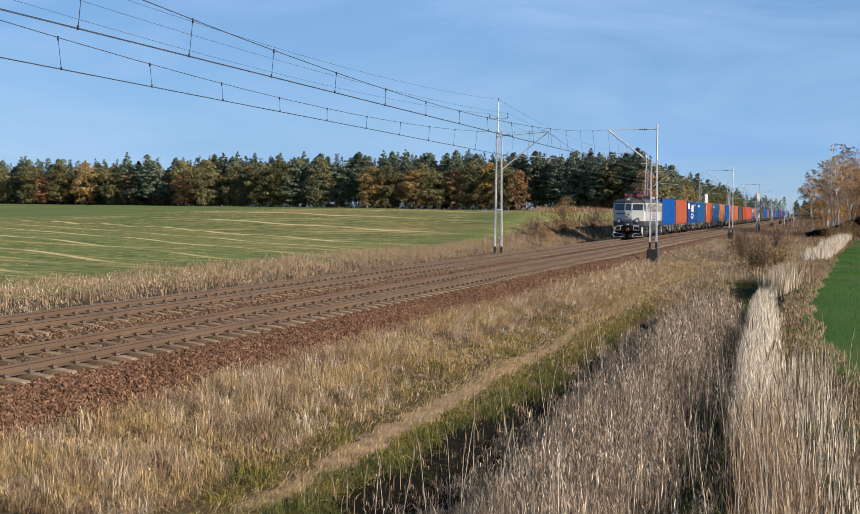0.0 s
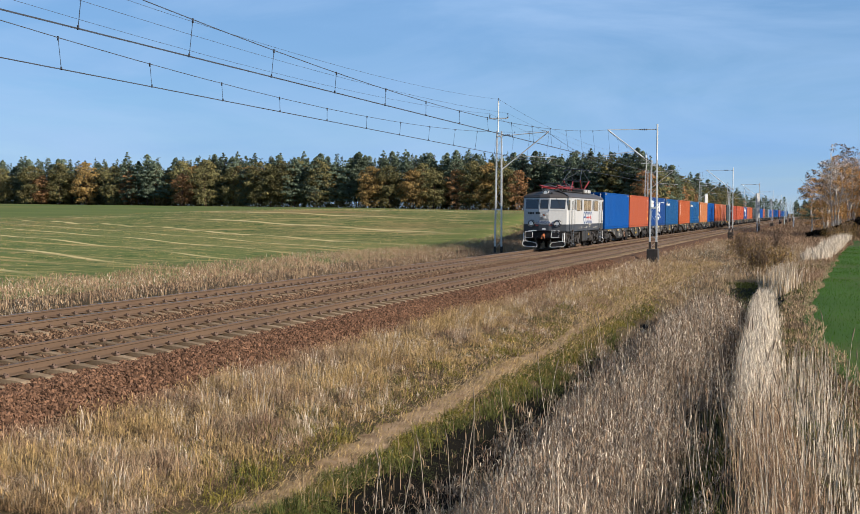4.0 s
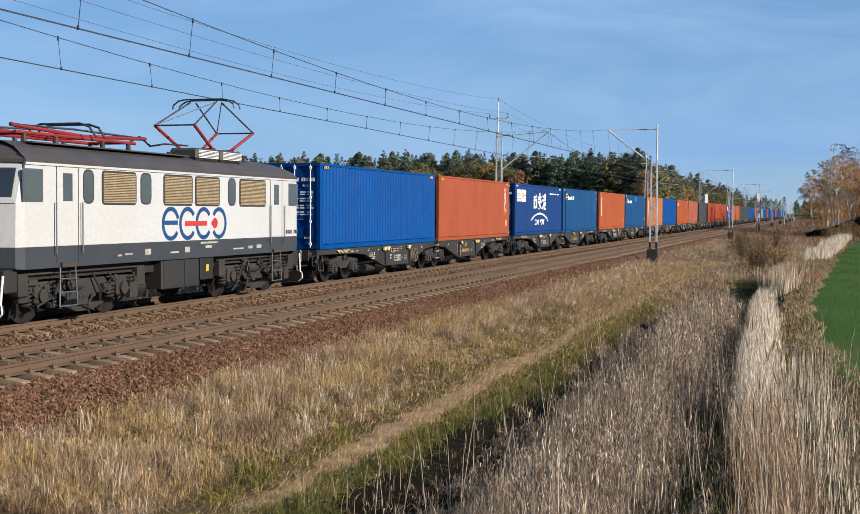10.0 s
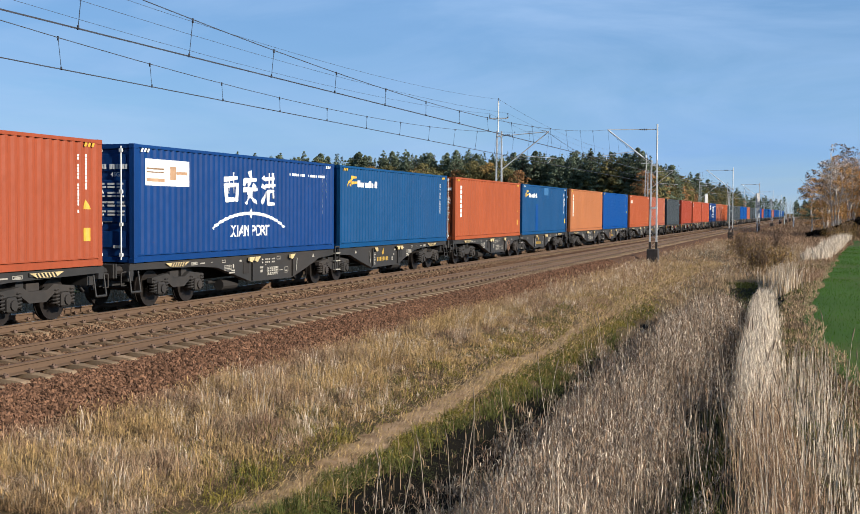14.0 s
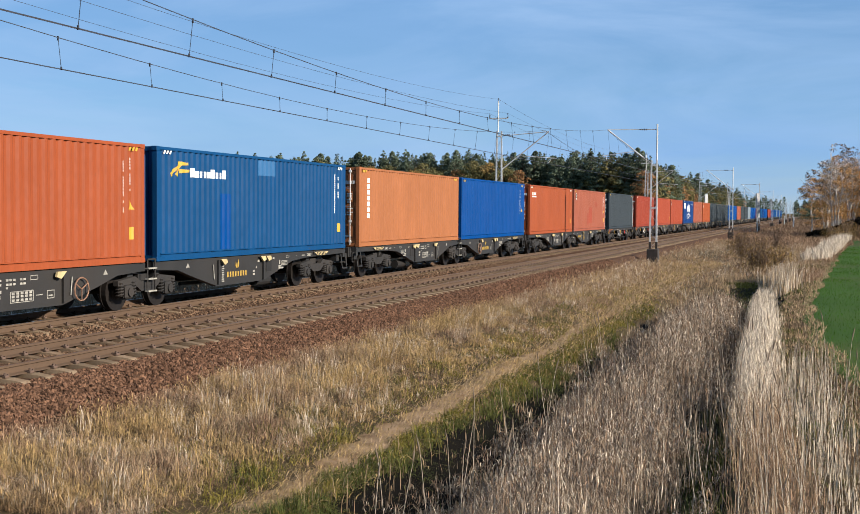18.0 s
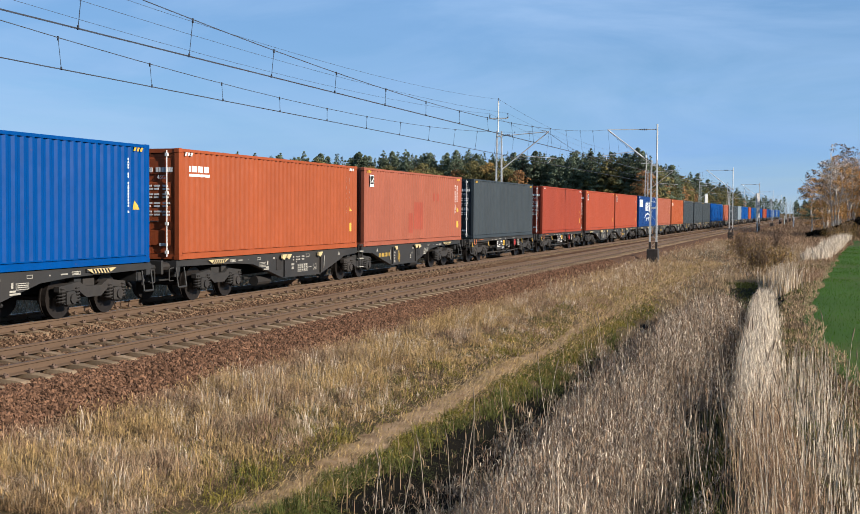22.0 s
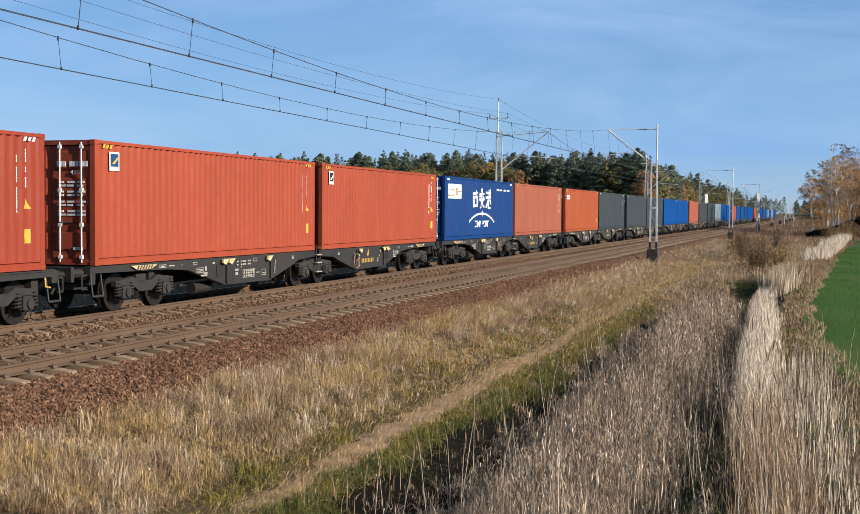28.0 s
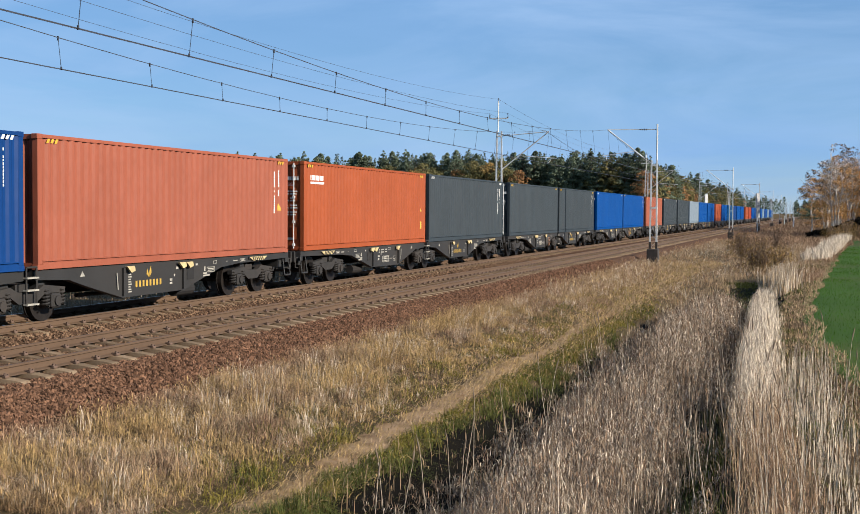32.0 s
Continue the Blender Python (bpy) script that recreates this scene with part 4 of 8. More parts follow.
for k, ob in enumerate(LOAD_OBS[:24]):
    n = k + 1
    doors = LOADS[k][2]
    SIDE["turned"] = not doors
    rows = code_column(11.33, 1.22, 2.5, n)
    part("code_lettering", drape(bars(rows, XP)), "mark", ob)
    if n not in (1, 4, 8):
        part("code_lettering", drape(bars(code_column(11.62, 1.75, 2.5, 50 + n), XP)), "mark", ob)
    if n in (2, 5, 6, 9, 10, 12, 13, 14, 17):
        part("warning_label", drape(bars([(11.52, 11.73, 0.58, 0.88)], XP)), "yellow", ob, "yellow warning label")
    if n in (2, 5, 8, 9, 10, 12, 13, 14, 16, 17):
        part("warning_label", drape(prism(bmesh.new(), [(11.5, 1.3), (11.75, 1.3), (11.6, 1.52)], XP, XP + 0.005)), "yellow", ob, "yellow warning triangle")
    for y in (0.3, 11.5):
        part("hazard_marking", stripes(y, CH - 0.185), "yellow" if n % 3 else "mark", ob)
    if doors:
        g = random.Random(n)
        rows = [(0.18 + 0.085 * i, 0.245 + 0.085 * i, 2.28, 2.4) for i in range(10) if i not in (3,)] + [(0.2 + 0.26 * j, 0.2 + 0.26 * j + g.uniform(0.14, 0.24), z, z + 0.045) for z in (1.9, 1.82, 1.68, 1.6, 1.45, 1.37, 1.23, 1.15) for j in range(3)] + [(0.62, 0.86, 0.36, 0.43)]
        part("door_lettering", boxes(*[(a, b, 0.012, 0.024, c, d) for a, b, c, d in rows]), "mark", ob)
        me = bpy.data.curves.new("type_code", "FONT")
        me.body, me.size, me.extrude, me.align_x = "45G1", 0.15, 0.002, "LEFT"
        t = new("type_code", me)
        t.parent, t.matrix_basis = ob, pose(0.55, 0.018, 2.1, 90, 0, 0)
        me.materials.append(M["mark"])
    if n in (3, 15):
        part("paper_label", drape(bars([(0.5, 2.65, 1.9, 2.56)], XP)), "mark", ob, "white printed panel")
        part("label_print", drape(bars([(0.62, 1.4, 2.3, 2.34), (0.62, 1.4, 2.22, 2.25), (0.62, 1.45, 2.0, 2.08), (1.7, 1.95, 2.06, 2.4), (2.02, 2.5, 2.2, 2.28)], XP + 0.005)), "brush", ob)
        # three brushed signs
        part("painted_sign", drape(strokes([(4.57, 2.16, 5.24, 2.22), (4.61, 2.01, 4.66, 1.57), (5.29, 2.03, 5.24, 1.57), (4.61, 1.99, 5.29, 2.03), (4.82, 2.22, 4.78, 1.78), (5.06, 2.34, 5.08, 1.80), (4.66, 1.59, 5.26, 1.61)], 0.15)), "mark", ob)
        part("painted_sign", drape(strokes([(6.06, 2.41, 6.12, 2.24), (5.76, 2.16, 6.48, 2.20), (5.76, 2.16, 5.73, 2.03), (6.02, 2.11, 5.89, 1.82), (5.89, 1.82, 6.44, 1.53), (6.35, 2.03, 5.81, 1.50), (5.68, 1.89, 6.54, 1.92)], 0.15)), "mark", ob)
        part("painted_sign", drape(strokes([(6.92, 2.28, 7.05, 2.17), (6.88, 2.03, 7.01, 1.95), (6.86, 1.53, 7.05, 1.82), (7.13, 2.24, 7.68, 2.27), (7.09, 2.03, 7.72, 2.07), (7.30, 2.39, 7.26, 1.99), (7.54, 2.41, 7.51, 1.99), (7.22, 1.86, 7.55, 1.89), (7.22, 1.86, 7.22, 1.50), (7.22, 1.50, 7.68, 1.50), (7.55, 1.89, 7.54, 1.69)], 0.125)), "mark", ob)
        part("painted_arc", drape(arc_band(6.1, 0.1, 2.9, 1.16, 0.09, 38, 142, XP)), "mark", ob)
        part("painted_star", drape(prism(bmesh.new(), [(6.1, 1.05), (6.15, 1.17), (6.24, 1.21), (6.15, 1.25), (6.1, 1.37), (6.05, 1.25), (5.96, 1.21), (6.05, 1.17)], XP + 0.007, XP + 0.009)), "mark", ob)
        lettering("painted_lettering", "XI'AN PORT", 0.44, ob, 6.1, 0.56)
        part("code_lettering", drape(bars([(8.7 + 0.2 * i, 8.84 + 0.2 * i, 2.39, 2.47) for i in range(14) if i != 6], XP)), "mark", ob)
    if n in (4, 6):
        part("painted_logo", drape(strokes([(0.68, 2.2, 1.1, 2.46), (0.95, 2.2, 1.2, 2.5), (1.1, 2.5, 1.5, 2.5), (1.15, 2.3, 1.58, 2.32)], 0.11)), "yellow", ob)
        letters([(1.7 + 0.215 * i, 1.87 + 0.215 * i, 2.16, 2.4 if i in (0, 5, 8) else 2.33) for i in range(9)], ob)
    if n == 6:
        part("paint_patch", drape(bars([(3.25, 3.87, 0.22, 1.76)], XP)), "blue", ob, "bright blue repair patch")
        part("paint_patch", drape(bars([(5.55, 6.65, 2.33, 2.78)], XP)), "patch", ob, "lighter blue repair patch")
    if n in (5, 7):
        letters([(0.78, 1.02, 1.05 + 0.215 * i, 1.22 + 0.215 * i) for i in range(7)], ob)
    if n in (9, 17):
        letters([(0.54 + 0.15 * i, 0.66 + 0.15 * i, 2.3, 2.46) for i in range(7)] + [(0.54, 1.6, 2.18, 2.25)], ob)
    if n in (10, 13, 14):
        part("painted_logo", bars([(0.58, 0.98, 2.2, 2.64)], XP), "mark", ob, "white square emblem")
        part("painted_logo", bars([(0.62, 0.94, 2.3, 2.6)], XP + 0.005), "logo" if n == 13 else "black", ob)
        part("painted_logo", prism(bmesh.new(), [(0.66, 2.36), (0.76, 2.42), (0.9, 2.54), (0.9, 2.47), (0.78, 2.36)], XP + 0.01, XP + 0.013), "yellow" if n == 13 else "mark", ob)
    if n == 10:
        for a, b, c, d in ((4.89, 5.43, 0.43, 1.24), (5.52, 6.67, 0.56, 1.68), (8.04, 8.3, 1.75, 2.08), (8.55, 8.83, 1.75, 2.08)):
            part("paint_patch", drape(bars([(a, b, c, d)], XP - 0.001)), "redpatch", ob, "darker red touched-up patch")



# ---- wagons ----
def wheelset(parent, y, r, gauge=0.7535):
    bm = bmesh.new()
    for s in (-1, 1):
        x = s * gauge
        rod(bm, (x - 0.065, 0, 0), (x + 0.065, 0, 0), r, 24)
        rod(bm, (x - s * 0.065, 0, 0), (x - s * 0.095, 0, 0), r + 0.028, 24)
        rod(bm, (x + s * 0.066, 0, 0), (x + s * 0.085, 0, 0), r * 0.45, 12, r * 0.3)
    rod(bm, (-gauge - 0.25, 0, 0), (gauge + 0.25, 0, 0), 0.075, 10)
    w = part("wheelset", bm, "steel", parent)
    w.location = (0, y, r)
    return w


def coil(x, y, z0, z1, r, t, turns):
    """A helical spring, one tube."""
    bm = bmesh.new()
    n = turns * 9
    pts = [Vector((x + r * math.cos(6.2832 * i / 9), y + r * math.sin(6.2832 * i / 9), z0 + (z1 - z0) * i / n)) for i in range(n + 1)]
    prev = None
    for i, p in enumerate(pts):
        a = 6.2832 * i / 9
        out = Vector((math.cos(a), math.sin(a), 0))
        ring = [bm.verts.new(p + t * (out * u + Vector((0, 0, w)))) for u, w in ((1, 0), (0, 1), (-1, 0), (0, -1))]
        if prev:
            for j in range(4):
                bm.faces.new((prev[j], prev[(j + 1) % 4], ring[(j + 1) % 4], ring[j]))
        prev = ring
    return bm


def bogie_frame(bm, yc, s):
    x0, x1 = sorted((s * 0.98, s * 1.12))
    prism(bm, [(yc - 1.28, 0.62), (yc - 1.28, 0.74), (yc - 0.55, 0.82), (yc - 0.3, 0.70), (yc + 0.3, 0.70), (yc + 0.55, 0.82), (yc + 1.28, 0.74), (yc + 1.28, 0.62), (yc + 0.6, 0.64), (yc + 0.28, 0.45), (yc - 0.28, 0.45), (yc - 0.6, 0.64)], x0, x1)


def bogie(parent, yc):
    bm = bmesh.new()
    for s in (-1, 1):
        bogie_frame(bm, yc, s)
    box(bm, -0.98, 0.98, yc - 0.22, yc + 0.22, 0.5, 0.86)
    b = part("bogie", bm, "bogie", parent, "dusty cast steel bogie frame")
    for dy in (-0.9, 0.9):
        wheelset(b, yc + dy, 0.46)
        for s in (-1, 1):
            x0, x1 = sorted((s * 0.98, s * 1.2))
            bm = boxes((x0, x1, yc + dy - 0.16, yc + dy + 0.16, 0.3, 0.62), bevel=0.04)
            rod(bm, (s * 1.2, yc + dy, 0.46), (s * 1.24, yc + dy, 0.46), 0.11, 10)
            part("axle_box", bm, "bogie", b)
            for q in (-0.27, 0.27):
                part("coil_spring", coil(s * 1.08, yc + dy + q, 0.34, 0.70, 0.085, 0.024, 5), "bogie", b)
    return b


def platform(parent, y0, sign):
    """One well-side underframe; y0 the shared-bogie end of its container, sign the way it runs."""
    def Y(v):
        return y0 + sign * v

    for s in (-1, 1):
        x0, x1 = sorted((s * 0.98, s * 1.16))
        bm = bmesh.new()
        prism(bm, [(Y(a), z) for a, z in ((-0.1, 1.138), (12.3, 1.138), (12.3, 0.98), (9.0, 0.93), (8.0, 0.86), (7.1, 0.64), (6.0, 0.36), (3.2, 0.34), (1.9, 0.66), (1.1, 0.88), (-0.1, 0.94))], x0, x1)
        part("side_sill", bm, "frame", parent, "dark grey fish-bellied side sill" if s > 0 else "")
        for a in (3.15, 5.9):
            part("stiffener", boxes((min(s * 1.16, s * 1.22), max(s * 1.16, s * 1.22), min(Y(a), Y(a + 0.09)), max(Y(a), Y(a + 0.09)), 0.4, 1.06)), "frame", parent)
        if s > 0:
            for a in (3.2, 5.6, 5.95):
                bm = bmesh.new()
                prism(bm, [(Y(a), 1.09), (Y(a + 0.32), 1.09), (Y(a + 0.36), 0.98), (Y(a + 0.2), 0.93)], 1.225, 1.28)
                part("hinged_stop", bm, "stopper", parent, "pale folding container stop")
        part("step_plate", boxes((min(s * 1.0, s * 1.2), max(s * 1.0, s * 1.2), min(Y(9.6), Y(10.4)), max(Y(9.6), Y(10.4)), 1.02, 1.1)), "frame", parent)
    for a in (0.2, 3.2, 5.8, 9.4, 11.9):
        part("cross_beam", boxes((-1.0, 1.0, min(Y(a), Y(a + 0.25)), max(Y(a), Y(a + 0.25)), 0.7, 1.05)), "frame", parent)
    part("centre_sill", boxes((-0.3, 0.3, min(Y(-0.1), Y(12.3)), max(Y(-0.1), Y(12.3)), 0.55, 1.0)), "frame", parent)
    for x in (0.55, -0.6):
        part("brake_pipe", rods(((x, Y(2.2), 0.45), (x, Y(7.5), 0.4), 0.05)), "black", parent)
    part("air_reservoir", rods(((0.7, Y(6.2), 0.32), (0.7, Y(7.1), 0.32), 0.16), n=12), "black", parent)
    part("data_board", boxes((1.16, 1.175, min(Y(6.15), Y(6.5)), max(Y(6.15), Y(6.5)), 0.62, 0.96)), "black", parent, "black notice board on the sill")
    hz = part("hazard_plate", prism(bmesh.new(), [(Y(9.6), 1.09), (Y(10.75), 1.09), (Y(10.5), 0.98), (Y(9.85), 0.98)], 1.2, 1.212), "stopper", parent, "tan plate with black hazard stripes")
    for k in range(6):
        part("hazard_stripe", prism(bmesh.new(), [(Y(9.86 + 0.12 * k), 0.985), (Y(9.92 + 0.12 * k), 0.985), (Y(9.84 + 0.12 * k), 1.085), (Y(9.78 + 0.12 * k), 1.085)], 1.213, 1.217), "black", hz)
    part("brake_lever", rods(((1.19, Y(2.9), 0.95), (1.19, Y(2.95), 0.55), 0.016), n=6), "stencil", parent)
    part("load_triangle", prism(bmesh.new(), [(Y(1.5), 0.93), (Y(1.68), 0.93), (Y(1.59), 1.05)], 1.161, 1.165), "stencil", parent)
    # stencilled data as plain bars
    def stencil(rows):
        part("stencil_lettering", bars([(min(Y(p), Y(q)), max(Y(p), Y(q)), c, d) for p, q, c, d in rows], 1.162), "stencil", parent)

    def frame_mark(p, q, c, d):
        return [(p, q, c, c + 0.014), (p, q, d - 0.014, d), (p, p + 0.014, c + 0.014, d - 0.014), (q - 0.014, q, c + 0.014, d - 0.014)]

    stencil([(7.0, 7.2, 0.72, 0.76), (7.0, 7.35, 0.66, 0.70), (7.05, 7.12, 0.8, 0.92), (6.6, 6.72, 0.97, 1.02), (8.7, 8.95, 1.0, 1.03), (8.3, 8.34, 1.0, 1.03)])
    stencil(frame_mark(7.2, 7.62, 0.76, 0.9) + frame_mark(9.1, 9.42, 0.98, 1.06) + frame_mark(7.55, 7.75, 0.98, 1.06) + [(9.16, 9.36, 1.0, 1.03), (7.25, 7.58, 0.8, 0.82), (7.25, 7.58, 0.84, 0.86)])
    if sign < 0:
        # load table and data block
        stencil([(4.45 + 0.11 * i, 4.53 + 0.11 * i, z, z + 0.045) for i in range(8) if i not in (2, 6) for z in (0.96, 0.87)])
        stencil(frame_mark(4.05, 4.3, 0.95, 1.05) + frame_mark(3.5, 3.75, 0.52, 0.7) + frame_mark(4.2, 4.95, 0.5, 0.74) + [(4.25 + 0.14 * i, 4.34 + 0.14 * i, z, z + 0.05) for i in range(5) for z in (0.53, 0.605, 0.67)] + [(3.56, 3.7, 0.57, 0.6), (3.9, 4.12, 0.61, 0.63), (5.25, 5.4, 0.6, 0.68), (5.22, 5.42, 0.72, 0.78), (5.02, 5.08, 0.8, 0.84)])
    else:
        stencil([(3.42, 3.56 - 0.02 * (i % 3), 0.45 + 0.06 * i, 0.48 + 0.06 * i) for i in range(8)] + [(5.3, 5.42, 0.55, 0.6), (5.3, 5.42, 0.63, 0.69), (5.5, 5.56, 0.74, 0.8), (5.6, 5.72, 0.92, 0.98)])


def owner_mark(parent, yc, zc, ringed):
    """Yellow owner's mark: eight slim bars, with a leaf above them or a ringed leaf beside them."""
    part("owner_mark", bars([(yc - 0.6 + 0.155 * i, yc - 0.52 + 0.155 * i, zc - 0.075, zc + 0.075) for i in range(8)], 1.163), "owner", parent)
    if ringed:
        y1 = yc + 1.62
        pts = [(1.166, y1 + 0.12 * math.cos(a), zc - 0.1 + 0.22 * math.sin(a)) for a in (2 * math.pi * i / 16 for i in range(17))]
        part("owner_emblem", rods(*[(p, q, 0.009) for p, q in zip(pts, pts[1:])], ((1.166, y1 - 0.06, zc - 0.24), (1.166, y1 + 0.01, zc + 0.04), 0.012), ((1.166, y1 + 0.05, zc - 0.22), (1.166, y1 + 0.06, zc), 0.012), n=5), "owner", parent)
        return
    for leaf in ([(-0.02, 0.14), (-0.11, 0.22), (-0.09, 0.36), (-0.01, 0.2)], [(0.02, 0.14), (0.0, 0.26), (0.08, 0.42), (0.11, 0.24)]):
        part("owner_emblem", prism(bmesh.new(), [(yc + a, zc + b) for a, b in leaf], 1.163, 1.168), "owner", parent)


def wagon_end(parent, y, sign):
    """Buffers, hook and steps at y; sign points outwards."""
    part("headstock", boxes((-1.15, 1.15, min(y, y - sign * 0.2), max(y, y - sign * 0.2), 0.84, 1.12)), "frame", parent)
    for s in (-1, 1):
        bm = rods(((s * 0.875, y, 0.98), (s * 0.875, y + sign * 0.4, 0.98), 0.11), ((s * 0.875, y + sign * 0.4, 0.98), (s * 0.875, y + sign * 0.55, 0.98), 0.075))
        box(bm, s * 0.875 - 0.25, s * 0.875 + 0.25, min(y + sign * 0.55, y + sign * 0.6), max(y + sign * 0.55, y + sign * 0.6), 0.8, 1.16, 0.02)
        part("buffer", bm, "black", parent)
    part("coupling", rods(((0, y, 0.95), (0, y + sign * 0.5, 0.9), 0.05), ((0.06, y + sign * 0.45, 0.92), (0.06, y + sign * 0.6, 0.6), 0.025), ((0.3, y, 0.85), (0.35, y + sign * 0.35, 0.5), 0.03)), "black", parent)
    part("shunter_step", rods(((1.15, y, 0.95), (1.22, y, 0.45), 0.02), ((1.15, y - sign * 0.4, 0.95), (1.22, y - sign * 0.4, 0.45), 0.02), ((1.22, y, 0.45), (1.22, y - sign * 0.4, 0.45), 0.03)), "frame", parent)
    part("grab_rail", rods(((1.1, y + sign * 0.05, 0.95), (1.1, y + sign * 0.25, 0.93), 0.018), ((1.1, y + sign * 0.25, 0.93), (1.1, y + sign * 0.25, 0.62), 0.018), ((1.1, y + sign * 0.25, 0.62), (1.1, y + sign * 0.05, 0.62), 0.014)), "bogie", parent)


def handbrake(parent, y, z):
    bm, rim = bmesh.new(), []
    for i in range(14):
        a = 2 * math.pi * i / 14
        ring = []
        for j in range(5):
            b = 2 * math.pi * j / 5
            r = 0.26 + 0.018 * math.cos(b)
            ring.append(bm.verts.new((1.25 + 0.018 * math.sin(b), y + r * math.cos(a), z + r * math.sin(a))))
        rim.append(ring)
    for i in range(14):
        for j in range(5):
            bm.faces.new((rim[i][j], rim[i][(j + 1) % 5], rim[(i + 1) % 14][(j + 1) % 5], rim[(i + 1) % 14][j]))
    w = part("handbrake_wheel", bm, "rustwheel", parent, "rusty handbrake wheel")
    for a in (0.5, 2.6, 4.7):
        part("spoke", rods(((1.25, y, z), (1.25, y + 0.26 * math.cos(a), z + 0.26 * math.sin(a)), 0.014), n=5), "rustwheel", w)


def double_wagon():
    w = root("container_wagon", "dark grey articulated flat wagon with fish-bellied sills and yellow marks", "freight wagon", "container wagons")
    # origin at the middle of the shared bogie
    platform(w, 0.27, 1)
    platform(w, -0.27, -1)
    for y in (0, 10.25, -10.25):
        bogie(w, y)
    wagon_end(w, 12.6, 1)
    wagon_end(w, -12.6, -1)
    sf = part("step_frame", rods(((1.22, -0.17, 0.4), (1.22, -0.17, 1.22), 0.022), ((1.22, 0.17, 0.4), (1.22, 0.17, 1.22), 0.022), ((1.22, -0.17, 1.22), (1.22, 0.17, 1.22), 0.022), n=6), "bogie", w)
    for z in (0.42, 0.72, 0.98):
        part("tread", boxes((1.16, 1.27, -0.19, 0.19, z, z + 0.035)), "stencil", sf, "pale worn step tread")
    return w


def single_wagon():
    """Skeleton wagon: slim sills, open between the bogies but for boards, boxes and pipes."""
    w = root("container_wagon", "dark grey skeleton flat wagon with notice boards under one container", "freight wagon", "container wagons")
    for s in (-1, 1):
        x0, x1 = sorted((s * 1.0, s * 1.16))
        bm = bmesh.new()
        prism(bm, [(-6.5, 1.138), (6.5, 1.138), (6.5, 0.98), (3.3, 0.96), (2.9, 0.99), (-2.9, 0.99), (-3.3, 0.96), (-6.5, 0.98)], x0, x1)
        box(bm, *sorted((s * 1.16, s * 1.185)), -6.45, 6.45, 1.1, 1.136)
        part("side_sill", bm, "frame", w)
    for a in (-6.2, -2.7, -0.1, 2.4, 5.9):
        part("cross_beam", boxes((-1.0, 1.0, a, a + 0.25, 0.72, 1.05)), "frame", w)
    part("centre_sill", boxes((-0.3, 0.3, -6.5, 6.5, 0.5, 1.0)), "frame", w)
    # notice boards with their lettering as bars
    b1 = part("data_board", boxes((1.13, 1.17, -1.6, 0.0, 0.48, 0.98), bevel=0.01), "black", w, "black notice board with white lettering")
    part("stencil_lettering", bars([(-1.5, -1.36, 0.86, 0.92), (-1.5, -1.4, 0.78, 0.82), (-1.5, -1.3, 0.7, 0.74), (-1.5, -1.25, 0.62, 0.66), (-1.2, -0.95, 0.72, 0.76), (-1.2, -0.9, 0.64, 0.67), (-0.85, -0.55, 0.88, 0.94), (-0.5, -0.38, 0.7, 0.76), (-0.62, -0.2, 0.58, 0.61), (-0.62, -0.25, 0.53, 0.56), (-0.8, -0.72, 0.8, 0.84)], 1.172), "mark", b1)
    part("yellow_panel", bars([(-0.36, -0.06, 0.7, 0.96)], 1.172), "yellow", b1, "small yellow panel")
    part("panel_print", bars([(-0.3, -0.12, 0.76, 0.79), (-0.26, -0.18, 0.82, 0.91)], 1.178), "black", b1)
    b2 = part("data_board", boxes((1.13, 1.165, 2.75, 3.25, 0.6, 1.0), bevel=0.008), "bogie", w, "grey board of lettering")
    part("stencil_lettering", bars([(2.8, 3.2 - 0.04 * (i % 3), 0.63 + 0.05 * i, 0.655 + 0.05 * i) for i in range(7)], 1.167), "stencil", b2)
    # red ring of the changeover handle
    d = part("changeover_disc", rods(((1.1, 2.2, 0.8), (1.14, 2.2, 0.8), 0.2), n=18), "black", w, "black disc with a red ring")
    part("red_ring", rods(*[((1.155, 2.2 + 0.15 * math.cos(a), 0.8 + 0.15 * math.sin(a)), (1.155, 2.2 + 0.15 * math.cos(a + 0.4488), 0.8 + 0.15 * math.sin(a + 0.4488)), 0.02) for a in (0.4488 * k for k in range(14))], ((1.155, 2.1, 0.72), (1.155, 2.3, 0.88), 0.018), n=5), "logored", d, "red ring")
    # brake gear in the open middle
    for y0, y1, z0, z1 in ((0.55, 0.85, 0.6, 0.98), (1.0, 1.42, 0.52, 0.9)):
        e = part("brake_valve", boxes((0.85, 1.1, y0, y1, z0, z1), bevel=0.03), "bogie", w)
        part("stencil_lettering", bars([(y0 + 0.06, y0 + 0.16, z0 + 0.05, z0 + 0.1), (y0 + 0.2, y0 + 0.27, z0 + 0.05, z0 + 0.12)], 1.102), "stencil", e)
        part("hanger", rods(((0.95, y0 + 0.1, z1), (0.95, y0 + 0.1, 1.0), 0.025), ((0.95, y1 - 0.1, z1), (0.95, y1 - 0.1, 1.0), 0.025)), "bogie", w)
    part("air_reservoir", rods(((0.55, -2.6, 0.6), (0.55, -1.5, 0.6), 0.19), n=14), "black", w)
